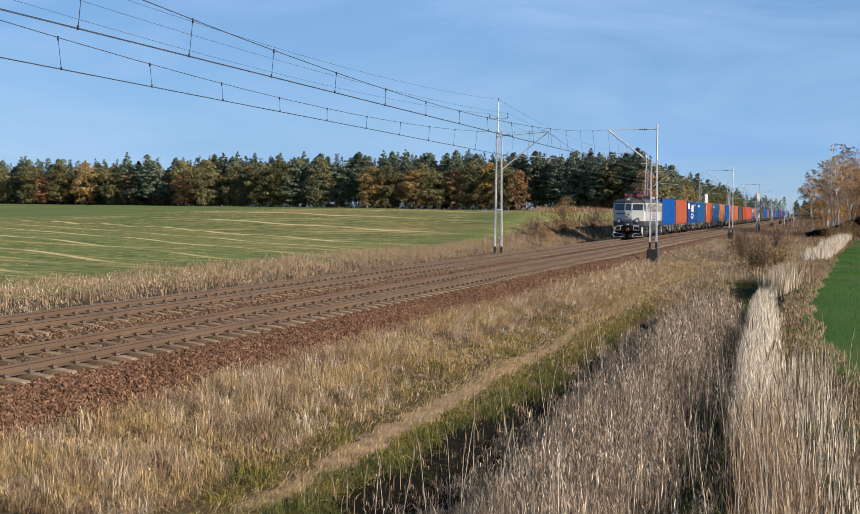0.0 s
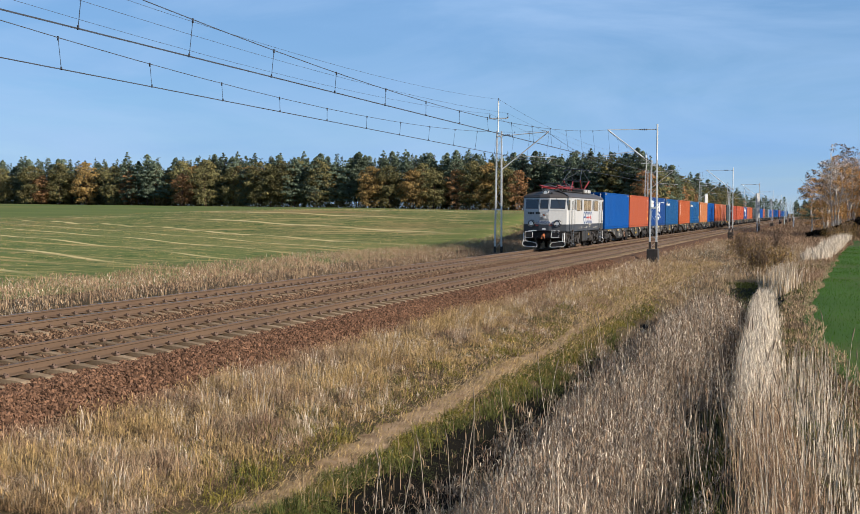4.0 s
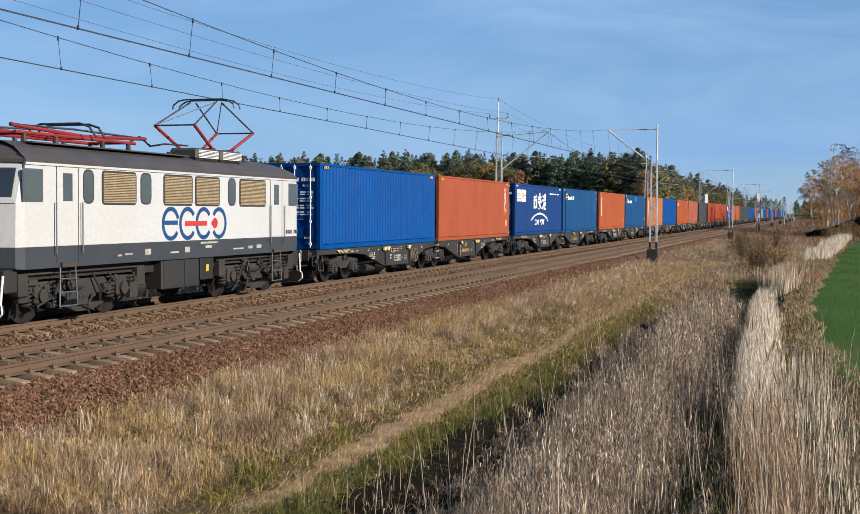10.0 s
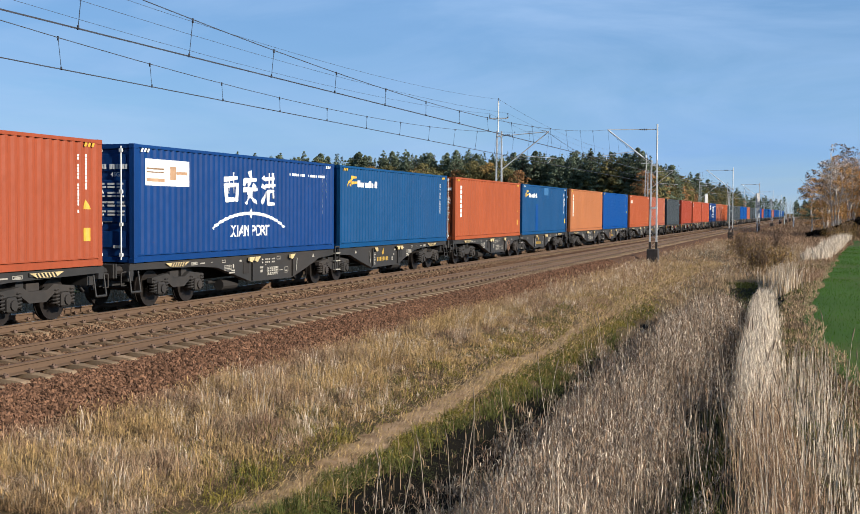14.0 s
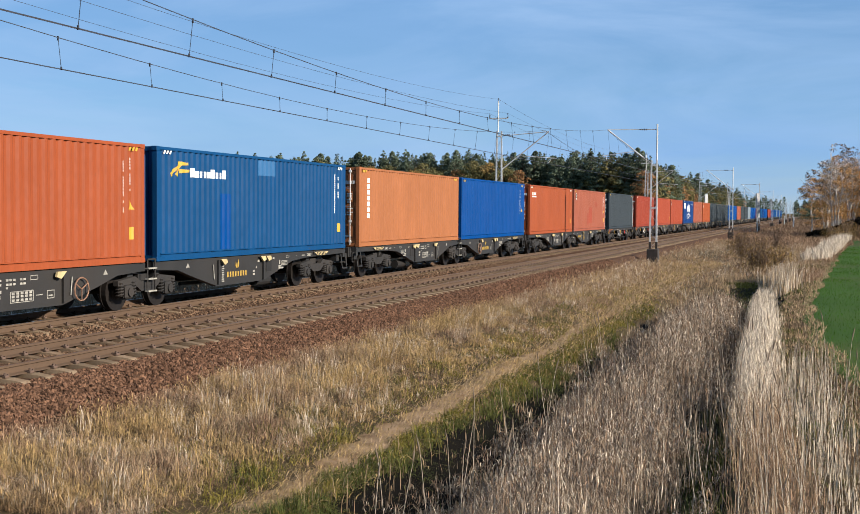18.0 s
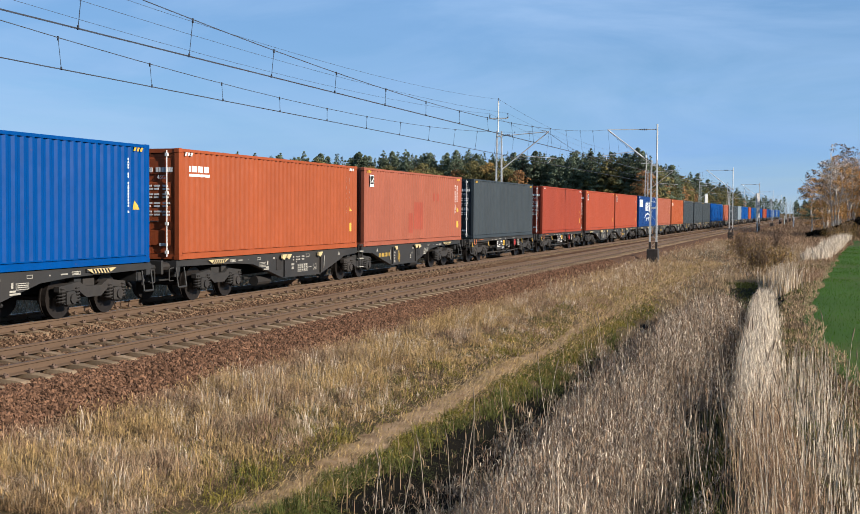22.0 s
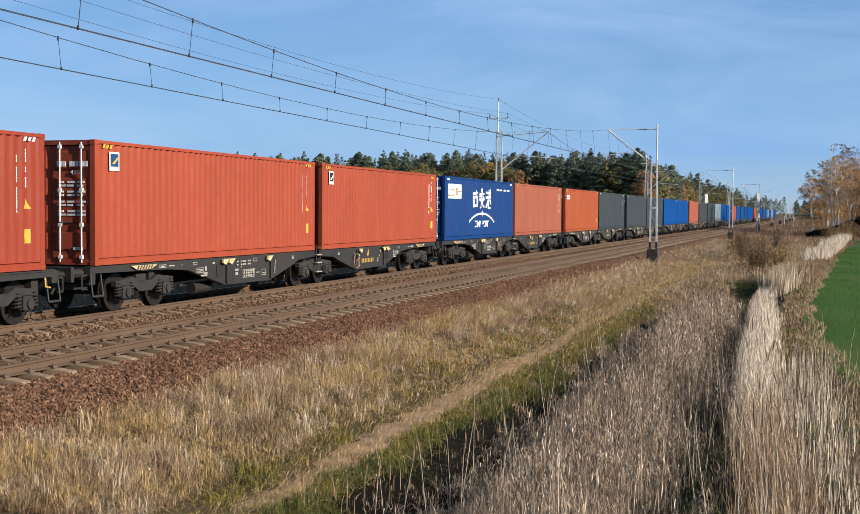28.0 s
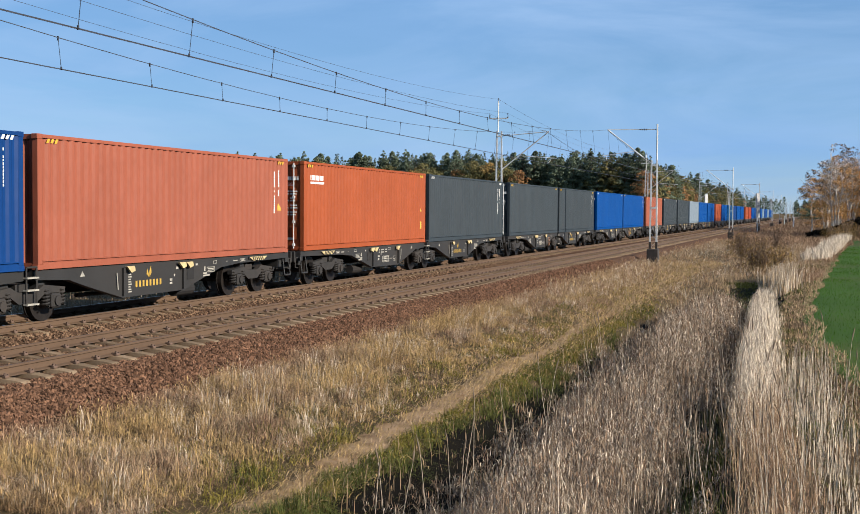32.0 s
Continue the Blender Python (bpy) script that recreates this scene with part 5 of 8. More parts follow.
    part("brake_rod", rods(((0.98, -3.5, 0.38), (0.98, 0.9, 0.36), 0.035), ((0.98, 0.9, 0.36), (0.98, 1.1, 0.55), 0.03), ((0.98, 1.1, 0.34), (0.98, 3.6, 0.4), 0.03)), "bogie", w)
    part("brake_pipe", rods(((1.05, -6.5, 0.9), (1.05, -3.0, 0.88), 0.02), ((1.05, -3.0, 0.88), (1.05, -2.8, 0.7), 0.02), ((1.05, -2.8, 0.7), (1.05, -1.6, 0.7), 0.02)), "bogie", w)
    for y in (-6.3, -3.4, 3.6, 6.1):
        part("pull_handle", rods(((1.2, y, 0.98), (1.22, y, 0.78), 0.018), ((1.22, y, 0.78), (1.22, y + 0.16, 0.76), 0.018), n=6), "yellow", w, "yellow pull handle")
    part("lever_frame", rods(((1.2, -5.9, 1.12), (1.2, -5.9, 0.88), 0.02), ((1.2, -5.9, 0.88), (1.2, -5.55, 0.88), 0.02), ((1.2, -5.55, 0.88), (1.2, -5.55, 1.12), 0.02), ((1.2, -5.2, 1.06), (1.2, -4.3, 1.08), 0.016), n=6), "hook", w, "orange lever guard")
    part("stencil_lettering", bars([(-2.0, -1.5, 1.02, 1.05), (-1.1, -0.7, 1.02, 1.06), (0.1, 0.22, 1.01, 1.07), (1.7, 2.1, 1.02, 1.05), (-2.5, -2.42, 1.0, 1.08)], 1.162), "stencil", w)
    for y in (4.7, -4.7):
        bogie(w, y)
    wagon_end(w, 6.6, 1)
    wagon_end(w, -6.6, -1)
    return w


PAIRS = [0, 2, 4, 6, 8] + list(range(12, len(LOADS) - 1, 2))


def far_wagon():
    w = root("container_wagon", "dark grey articulated flat wagon far down the train", "freight wagon", "container wagons")
    bm = bmesh.new()
    for a in (1, -1):
        for s in (-1, 1):
            prism(bm, [(a * (0.27 + q), z) for q, z in ((-0.1, 1.138), (12.3, 1.138), (12.3, 0.98), (9.0, 0.93), (8.0, 0.86), (6.0, 0.36), (3.2, 0.34), (1.1, 0.88), (-0.1, 0.94))], *sorted((s * 0.98, s * 1.16)))
    box(bm, -0.3, 0.3, -12.6, 12.6, 0.55, 1.0)
    part("underframe", bm, "frame", w)
    for y in (0, 10.25, -10.25):
        bm = bmesh.new()
        for s in (-1, 1):
            bogie_frame(bm, y, s)
        for dy in (-0.9, 0.9):
            for s in (-1, 1):
                rod(bm, (s * 0.69, y + dy, 0.46), (s * 0.82, y + dy, 0.46), 0.46, 16)
        part("bogie", bm, "bogie", w)
    for e in (-1, 1):
        for s in (-1, 1):
            part("buffer", rods(((s * 0.875, e * 12.6, 0.98), (s * 0.875, e * 13.15, 0.98), 0.11)), "black", w)
    return w


BRAKE = [(-2.9,), (), (-2.9,), (3.3,), (), (3.3,)]  # where each wagon has its handbrake wheel
w0, w9 = double_wagon(), None
for k, i in enumerate(PAIRS):
    if i >= NEAR:
        mid = (LOADS[i][0] + CL + LOADS[i + 1][0]) / 2
        if w9 is None:
            w9 = ob = far_wagon()
        else:
            ob = copy_thing(w9, pose(XT, mid, 0))
        ob.matrix_basis = pose(XT, mid, 0)
        TRAIN.append((ob, mid, 0.0))
        continue
    mid = (LOADS[i][0] + CL + LOADS[i + 1][0]) / 2
    ob = w0 if k == 0 else copy_thing(w0, pose(XT, mid, 0))
    ob.matrix_basis = pose(XT, mid, 0)
    if k:
        for y in BRAKE[k % len(BRAKE)]:
            handbrake(ob, y, 0.66)
        owner_mark(ob, *((2.62, 0.78, True) if i == 8 else (4.6, 0.64, False)))
    TRAIN.append((ob, mid, 0.0))
handbrake(w0, -2.9, 0.66)
owner_mark(w0, 4.6, 0.64, False)
w1 = single_wagon()
for k, i in enumerate((10, 11)):
    mid = LOADS[i][0] + CL / 2
    ob = w1 if k == 0 else copy_thing(w1, pose(XT, mid, 0))
    ob.matrix_basis = pose(XT, mid, 0)
    TRAIN.append((ob, mid, 0.0))



# ---- locomotive: origin under its middle, front towards -y ----
def slab(bm, p00, p10, p11, p01, lift, thick):
    """A plate over four corners, lifted along its normal."""
    p = [Vector(q) for q in (p00, p10, p11, p01)]
    n = (p[1] - p[0]).cross(p[3] - p[0]).normalized()
    a = [bm.verts.new(q + n * lift) for q in p]
    b = [bm.verts.new(q + n * (lift + thick)) for q in p]
    bm.faces.new(a[::-1])
    bm.faces.new(b)
    for i in range(4):
        bm.faces.new((a[i], a[(i + 1) % 4], b[(i + 1) % 4], b[i]))
    return bm


def loop_tube(pts, r, n=6):
    bm = bmesh.new()
    for a, b in zip(pts, pts[1:]):
        rod(bm, a, b, r, n)
    return bm


def ring_tube(c, r, t, axis="y", n=20):
    pts = []
    for i in range(n + 1):
        a = 2 * math.pi * i / n
        pts.append((c[0] + r * math.cos(a), c[1], c[2] + r * math.sin(a)) if axis == "y" else (c[0], c[1] + r * math.cos(a), c[2] + r * math.sin(a)))
    return loop_tube(pts, t)


def pane(parent, name, y0, y1, z0, z1, s, glass="glass", frame="rubber", round_=0.09):
    """A side window at x = 1.5 s: rubber surround and glass, with clipped corners."""
    def outline(e, c):
        k = 0.3 * c
        a0, a1, b0, b1 = y0 - e, y1 + e, z0 - e, z1 + e
        return [(a0 + c, b0), (a1 - c, b0), (a1 - k, b0 + k), (a1, b0 + c), (a1, b1 - c), (a1 - k, b1 - k), (a1 - c, b1), (a0 + c, b1), (a0 + k, b1 - k), (a0, b1 - c), (a0, b0 + c), (a0 + k, b0 + k)]

    w = part(name, prism(bmesh.new(), outline(0.03, round_), *sorted((s * 1.499, s * 1.506))), frame, parent)
    part("glass", prism(bmesh.new(), outline(0, round_ * 0.8), *sorted((s * 1.506, s * 1.509))), glass, w)
    return w


def locomotive():
    L = root("electric_locomotive", "white electric locomotive with grey skirt, dark roof and red pantographs", "locomotive")
    plan = [(1.5, -6.5), (1.42, -6.71), (0.33, -7.12), (-0.33, -7.12), (-1.42, -6.71), (-1.5, -6.5), (-1.5, 6.5), (-1.42, 6.71), (-0.33, 7.12), (0.33, 7.12), (1.42, 6.71), (1.5, 6.5)]

    def ring(z, inset, lean):
        return [(x * (1 - inset / 1.5), y - math.copysign(lean, y) * (1.0 if abs(y) > 6.6 else 0.0 if lean < 0.3 else 0.3), z) for x, y in plan]

    def shell(levels, material, name, label=""):
        bm = bmesh.new()
        rs = [[bm.verts.new(p) for p in ring(*q)] for q in levels]
        n = len(plan)
        for r, s in zip(rs, rs[1:]):
            for i in range(n):
                bm.faces.new((r[i], r[(i + 1) % n], s[(i + 1) % n], s[i]))
        bm.faces.new(rs[0][::-1])
        bm.faces.new(rs[-1])
        bmesh.ops.recalc_face_normals(bm, faces=bm.faces)
        return part(name, bm, material, L, label)

    shell([(1.20, 0.0, 0.03), (1.24, 0.0, 0.0), (1.66, 0.0, 0.0)], "lgrey", "skirt_band", "dark grey painted skirt")
    shell([(1.66, 0.0, 0.0), (2.55, 0.0, 0.02), (3.40, 0.0, 0.24)], "white", "body_shell")
    shell([(3.40, -0.02, 0.2), (3.47, -0.02, 0.2), (3.60, 0.12, 0.28), (3.74, 0.38, 0.5), (3.86, 0.75, 0.85), (3.91, 1.1, 1.2)], "roof", "roof", "dark grey rounded roof")
    part("roof_gutter", boxes((1.5, 1.53, -6.5, 6.5, 3.36, 3.41)), "white", L)
    part("roof_gutter", boxes((-1.53, -1.5, -6.5, 6.5, 3.36, 3.41)), "white", L)
    # sides: louvres, windows, doors
    for s in (1, -1):
        f = 1 if s > 0 else -1
        for y0, y1 in ((-3.8, -2.45), (-1.2, 0.16), (0.33, 1.6), (2.77, 4.35)):
            y0, y1 = sorted((f * y0, f * y1))
            w = pane(L, "louvre_window", y0, y1, 2.58, 3.3, s, "louvreback")
            for k in range(18):
                z = 2.60 + k * 0.0385
                a, b = sorted((s * 1.507, s * 1.522))
                part("louvre_slat", boxes((a, b, y0 + 0.03, y1 - 0.03, z, z + 0.021)), "louvre", w)
        for y0, y1 in ((-4.5, -4.15), (-2.22, -1.8), (2.12, 2.5)):
            y0, y1 = sorted((f * y0, f * y1))
            pane(L, "side_window", y0, y1, 2.6, 3.3, s, "paleglass", round_=0.14)
        for e in (-1, 1):
            y0, y1 = sorted((e * 5.95, e * 6.55))
            pane(L, "cab_window", y0, y1, 2.62, 3.25, s, "paleglass", "chrome", 0.03)
            a, b = sorted((s * 1.5, s * 1.507))
            y0, y1 = sorted((e * 4.72, e * 5.45))
            d = part("cab_door", boxes((a, b, y0, y1, 1.67, 3.34)), "white", L)
            c0, c1 = sorted((s * 1.507, s * 1.511))
            part("door_window", boxes((c0, c1, y0 + 0.2, y1 - 0.2, 2.62, 3.22)), "paleglass", d)
            for yy in (y0 - 0.02, y1 + 0.02):
                part("door_seam", boxes((a, b, yy - 0.008, yy + 0.008, 1.3, 3.36)), "rubber", L)
            for yy in (y0 - 0.1, y1 + 0.1):
                part("handrail", rods(((s * 1.56, yy, 1.5), (s * 1.56, yy, 2.6), 0.016)), "chrome", L)
            st = part("step_ladder", rods(((s * 1.5, y0 + 0.1, 1.2), (s * 1.52, y0 + 0.05, 0.35), 0.018), ((s * 1.5, y1 - 0.1, 1.2), (s * 1.52, y1 - 0.05, 0.35), 0.018)), "chrome", L, "pale grey access ladder")
            for z in (0.36, 0.66, 0.95):
                part("rung", rods(((s * 1.52, y0 + 0.06, z), (s * 1.52, y1 - 0.06, z), 0.016)), "chrome", st)
            part("threshold", boxes((min(s * 1.45, s * 1.56), max(s * 1.45, s * 1.56), y0 + 0.1, y1 - 0.1, 1.2, 1.3)), "louvreback", L)
        # equipment boxes between the bogies
        a, b = sorted((s * 0.9, s * 1.44))
        bx_ = part("equipment_box", boxes((a, b, -1.2, 0.62, 0.46, 1.2), bevel=0.02), "frame", L)
        for y in (-0.9, 0.1):
            part("box_lid", boxes((min(s * 1.44, s * 1.455), max(s * 1.44, s * 1.455), y - 0.22, y + 0.38, 0.52, 1.14)), "frame", bx_)
        part("battery_box", boxes((a, b, 0.72, 1.4, 0.6, 1.2), bevel=0.02), "black", L)
        part("sign_plate", boxes((min(s * 1.441, s * 1.45), max(s * 1.441, s * 1.45), 0.98, 1.12, 0.82, 1.0)), "yellow", L, "small yellow plate")
        part("air_tank", rods(((s * 0.8, -1.9, 0.55), (s * 0.8, -1.25, 0.55), 0.22), n=14), "black", L)
    rows = [(-3.2, -3.05, 1.36, 1.4), (-2.9, -2.6, 1.38, 1.42), (-2.05, -1.8, 1.36, 1.5), (-0.9, -0.5, 1.36, 1.4), (-0.2, 0.05, 1.36, 1.5), (0.6, 1.5, 1.56, 1.61), (0.85, 1.2, 1.44, 1.51), (2.4, 3.0, 1.36, 1.4), (3.3, 3.55, 1.36, 1.44), (3.8, 4.1, 1.36, 1.46)]
    part("data_lettering", bars(rows, 1.501), "stencil", L)
    part("number_lettering", bars([(5.75 + 0.11 * i, 5.83 + 0.11 * i, 1.74, 1.86) for i in range(8) if i != 4], 1.501), "lgrey", L)
    # the operator's mark: four blue open rings, a red bar and dot
    for i, (a0, a1) in enumerate(((20, 325), (35, 325), (35, 325), (-145, 145))):
        part("ring_mark", arc_band(-0.88 + 0.82 * i, 2.1, 0.42, 0.43, 0.11, a0, a1, 1.501), "logo", L)
    part("ring_mark", bars([(-1.2, -0.55, 2.07, 2.18)], 1.501), "logo", L)
    part("ring_mark", bars([(-0.2, 0.92, 2.04, 2.16)], 1.508), "logored", L)
    part("ring_mark", rods(((1.5, 1.36, 2.1), (1.51, 1.36, 2.1), 0.14), ((1.5, 1.24, 2.1), (1.509, 1.24, 2.1), 0.07), n=18), "logored", L)
    # windscreens on the front and rear facets
    for e in (-1, 1):
        def onf(x, z):
            t = np.interp(abs(x), [0, 0.33, 1.42], [7.12, 7.12, 6.71])
            lean = np.interp(z, [1.66, 2.55, 3.40], [0, 0.02, 0.24])
            return Vector((x, e * (t - lean), z))
        for x0, x1, z0, z1 in ((-1.30, -0.42, 2.70, 3.26), (-0.25, 0.25, 2.70, 3.26), (0.42, 1.30, 2.70, 3.26)):
            q = [onf(x0, z0), onf(x1, z0), onf(x1, z1), onf(x0, z1)]
            fr = [onf(x0 - 0.04, z0 - 0.04), onf(x1 + 0.04, z0 - 0.04), onf(x1 + 0.04, z1 + 0.04), onf(x0 - 0.04, z1 + 0.04)]
            if e > 0:
                q, fr = [q[1], q[0], q[3], q[2]], [fr[1], fr[0], fr[3], fr[2]]
            wf = [onf(x0 - 0.075, z0 - 0.075), onf(x1 + 0.075, z0 - 0.075), onf(x1 + 0.075, z1 + 0.075), onf(x0 - 0.075, z1 + 0.075)]
            if e > 0:
                wf = [wf[1], wf[0], wf[3], wf[2]]
            w = part("windscreen", slab(bmesh.new(), *wf, 0.0, 0.012), "white", L)
            part("rubber_seal", slab(bmesh.new(), *[q_.lerp(f_, 0.6) for q_, f_ in zip(q, fr)], 0.002, 0.013), "rubber", w)
            part("glass", slab(bmesh.new(), *q, 0.014, 0.006), "glass", w)
        for x in (-0.55, 0.75):
            part("wiper", rods((onf(x, 3.36) + Vector((0, e * 0.03, 0)), onf(x + 0.28, 2.95) + Vector((0, e * 0.035, 0)), 0.012), n=5), "black", L)
        part("window_ledge", slab(bmesh.new(), *([onf(0.33, 2.56), onf(1.42, 2.56), onf(1.42, 2.61), onf(0.33, 2.61)][::1 if e < 0 else -1]), 0.0, 0.03), "white", L)
        # lamps
        for x in (-0.87, 0.87):
            y = onf(x, 1.72).y
            lamp = part("headlamp", rods(((x, y + e * -0.05, 1.72), (x, y + e * 0.16, 1.72), 0.25, 0.22), n=24), "black", L, "round lamp in a black housing")
            part("lamp_ring", ring_tube((x, y + e * 0.165, 1.72), 0.205, 0.022), "chrome", lamp)
            part("lens", rods(((x, y + e * 0.15, 1.72), (x, y + e * 0.172, 1.72), 0.15, 0.12), n=18), "lens", lamp)
        lamp = part("roof_lamp", rods(((0, e * 5.9, 3.78), (0, e * 6.72, 3.74), 0.2, 0.225), n=20), "roof", L, "round lamp in the roof fairing")
        part("lamp_ring", ring_tube((0, e * 6.73, 3.74), 0.19, 0.025), "chrome", lamp)
        part("lens", rods(((0, e * 6.7, 3.74), (0, e * 6.745, 3.74), 0.15, 0.12), n=18), "lens", lamp)
        part("horn", rods(((0.35, e * 6.3, 3.68), (0.42, e * 6.75, 3.70), 0.03, 0.07), n=8), "black", L)
        # nose socket box with white caps
        q = [onf(-0.32, 1.98), onf(0.32, 1.98), onf(0.32, 2.5), onf(-0.32, 2.5)]
        if e > 0:
            q = [q[1], q[0], q[3], q[2]]
        part("nose_plate", slab(bmesh.new(), *q, 0.0, 0.03), "white", L)
        for x, z in ((0.16, 2.32), (-0.16, 2.22), (0.02, 2.14)):
            part("jumper_socket", rods(((x, e * 7.1, z), (x, e * 7.28, z), 0.085), n=10), "white", L)
        part("jumper_socket", rods(((0.02, e * 7.1, 2.26), (0.04, e * 7.26, 2.26), 0.08), n=10), "hook", L)
        for x in (-0.45, 0.45):
            part("coupling_loop", ring_tube((x, e * 7.1, 1.66), 0.1, 0.015, n=12), "red", L)
        part("builder_plate", boxes((-0.12, 0.12, min(e * 7.12, e * 7.135), max(e * 7.12, e * 7.135), 1.3, 1.42)), "mark", L)
        part("number_lettering", boxes(*[(-1.2 + 0.12 * i, -1.11 + 0.12 * i, 0, 0.006, 2.32, 2.46) for i in range(8) if i != 4]), "frame", L).matrix_basis = pose(0, -7.252, 0, 0, 0, -20.6) if e < 0 else pose(0, 7.252, 0, 0, 0, 159.4)
        for i in range(4):
            part("ring_mark", ring_tube((-0.3 + 0.2 * i, e * 7.125, 1.80), 0.075, 0.018, n=14), "logo", L)
        # buffer beam, buffers, hook, plough
        part("buffer_beam", boxes((-1.35, 1.35, min(e * 6.55, e * 6.95), max(e * 6.55, e * 6.95), 0.72, 1.2), bevel=0.03), "black", L)
        for x in (-0.875, 0.875):
            bm = rods(((x, e * 6.9, 1.0), (x, e * 7.4, 1.0), 0.13), ((x, e * 7.35, 1.0), (x, e * 7.6, 1.0), 0.1), n=12)
            y0, y1 = sorted((e * 7.58, e * 7.64))
            box(bm, x - 0.26, x + 0.26, y0, y1, 0.8, 1.18, 0.04)
            b = part("buffer", bm, "black", L)
            y = e * 7.645
            part("white_edge", loop_tube([(x - 0.25, y, 0.81), (x + 0.25, y, 0.81), (x + 0.25, y, 1.17), (x - 0.25, y, 1.17), (x - 0.25, y, 0.81)], 0.014), "mark", b, "white painted outline")
            s = 1 if x > 0 else -1
            o = [(s * 0.5, 0.16), (s * 1.3, 0.22), (s * 1.42, 0.34), (s * 1.4, 0.5), (s * 1.25, 0.56), (s * 0.55, 0.46), (s * 0.42, 0.3), (s * 0.5, 0.16)]
            bm = bmesh.new()
            a_ = [bm.verts.new((px, e * 7.12, pz)) for px, pz in o[:-1]]
            b_ = [bm.verts.new((px, e * 7.05, pz)) for px, pz in o[:-1]]
            bm.faces.new(a_)
            bm.faces.new(b_[::-1])
            for i in range(7):
                bm.faces.new((a_[i], b_[i], b_[(i + 1) % 7], a_[(i + 1) % 7]))
            pl = part("rail_guard", bm, "black", L)
            part("white_edge", loop_tube([(px, e * 7.125, pz) for px, pz in o], 0.02), "mark", pl)
            part("guard_post", rods(((s * 1.36, e * 7.1, 0.5), (s * 1.36, e * 7.02, 1.1), 0.025), ((s * 1.26, e * 7.1, 0.55), (s * 1.26, e * 7.02, 1.1), 0.025)), "mark", L, "white post of the guard")
            part("brake_hose", loop_tube([(s * 0.45, e * 6.95, 0.85), (s * 0.5, e * 7.25, 0.75), (s * 0.48, e * 7.22, 0.5), (s * 0.42, e * 7.0, 0.42)], 0.025), "rubber", L)
            part("handrail", loop_tube([(s * 1.0, e * 6.95, 1.21), (s * 1.0, e * 7.15, 1.24), (s * 0.5, e * 7.15, 1.24), (s * 0.5, e * 6.95, 1.21)], 0.018), "mark", L)
        part("draw_hook", rods(((0, e * 6.9, 1.0), (0, e * 7.3, 1.0), 0.05), ((0.0, e * 7.3, 1.0), (0.05, e * 7.32, 0.86), 0.045), ((0.08, e * 7.2, 0.95), (0.1, e * 7.3, 0.7), 0.03), ((-0.08, e * 7.2, 0.95), (-0.1, e * 7.3, 0.7), 0.03)), "hook", L, "orange coupling hook")
    part("underframe", boxes((-1.2, 1.2, -6.6, 6.6, 0.9, 1.2)), "black", L)
    # bogies
    for yb in (-4.2, 4.2):
        bm = bmesh.new()
        for s in (-1, 1):
            x0, x1 = sorted((s * 1.02, s * 1.2))
            prism(bm, [(yb - 2.35, 0.72), (yb - 2.35, 0.95), (yb + 2.35, 0.95), (yb + 2.35, 0.72), (yb + 0.9, 0.68), (yb + 0.5, 0.45), (yb - 0.5, 0.45), (yb - 0.9, 0.68)], x0, x1)
        box(bm, -1.02, 1.02, yb - 0.3, yb + 0.3, 0.5, 0.9)
        b = part("bogie", bm, "bogie", L, "dusty black bogie frame")
        for dy in (-1.5, 1.5):
            w = wheelset(b, yb + dy, 0.61)
            WHEELS.append((w, 0.61))
            for s in (-1, 1):
                x0, x1 = sorted((s * 1.0, s * 1.3))
                bm = boxes((x0, x1, yb + dy - 0.2, yb + dy + 0.2, 0.42, 0.82), bevel=0.05)
                rod(bm, (s * 1.3, yb + dy, 0.61), (s * 1.36, yb + dy, 0.61), 0.15, 12)
                part("axle_box", bm, "bogie", b)
                for q in (-0.42, 0.42):
                    part("coil_spring", coil(s * 1.2, yb + dy + q, 0.36, 0.86, 0.1, 0.03, 6), "bogie", b)
                part("damper", rods(((s * 1.32, yb + dy + 0.3, 0.5), (s * 1.32, yb + dy + 0.62, 0.95), 0.045), n=8), "steel", b)
                part("brake_shoe", boxes((min(s * 0.7, s * 0.82), max(s * 0.7, s * 0.82), yb + dy + 0.64, yb + dy + 0.74, 0.35, 0.75)), "bogie", b)
                part("brake_shoe", boxes((min(s * 0.7, s * 0.82), max(s * 0.7, s * 0.82), yb + dy - 0.74, yb + dy - 0.64, 0.35, 0.75)), "bogie", b)
                part("sand_box", boxes((min(s * 1.05, s * 1.38), max(s * 1.05, s * 1.38), yb + dy * 1.46 - 0.16, yb + dy * 1.46 + 0.16, 0.62, 1.1), bevel=0.03), "bogie", b)
                part("sand_pipe", rods(((s * 1.1, yb + dy * 1.44, 0.65), (s * 0.78, yb + dy * 1.3, 0.12), 0.022), n=6), "black", b)
        for s in (-1, 1):
            part("brake_cylinder", rods(((s * 1.22, yb - 0.55, 0.78), (s * 1.22, yb - 0.1, 0.78), 0.14), n=12), "bogie", b)
            part("spring_plate", prism(bmesh.new(), [(yb - 0.75, 0.34), (yb + 0.75, 0.34), (yb + 0.3, 0.18), (yb - 0.3, 0.18)], *sorted((s * 1.1, s * 1.3))), "bogie", b)
            part("hose", loop_tube([(s * 1.3, yb + 0.3, 1.0), (s * 1.36, yb + 0.55, 0.6), (s * 1.34, yb + 0.85, 0.5), (s * 1.3, yb + 1.05, 0.75)], 0.025), "black", b)
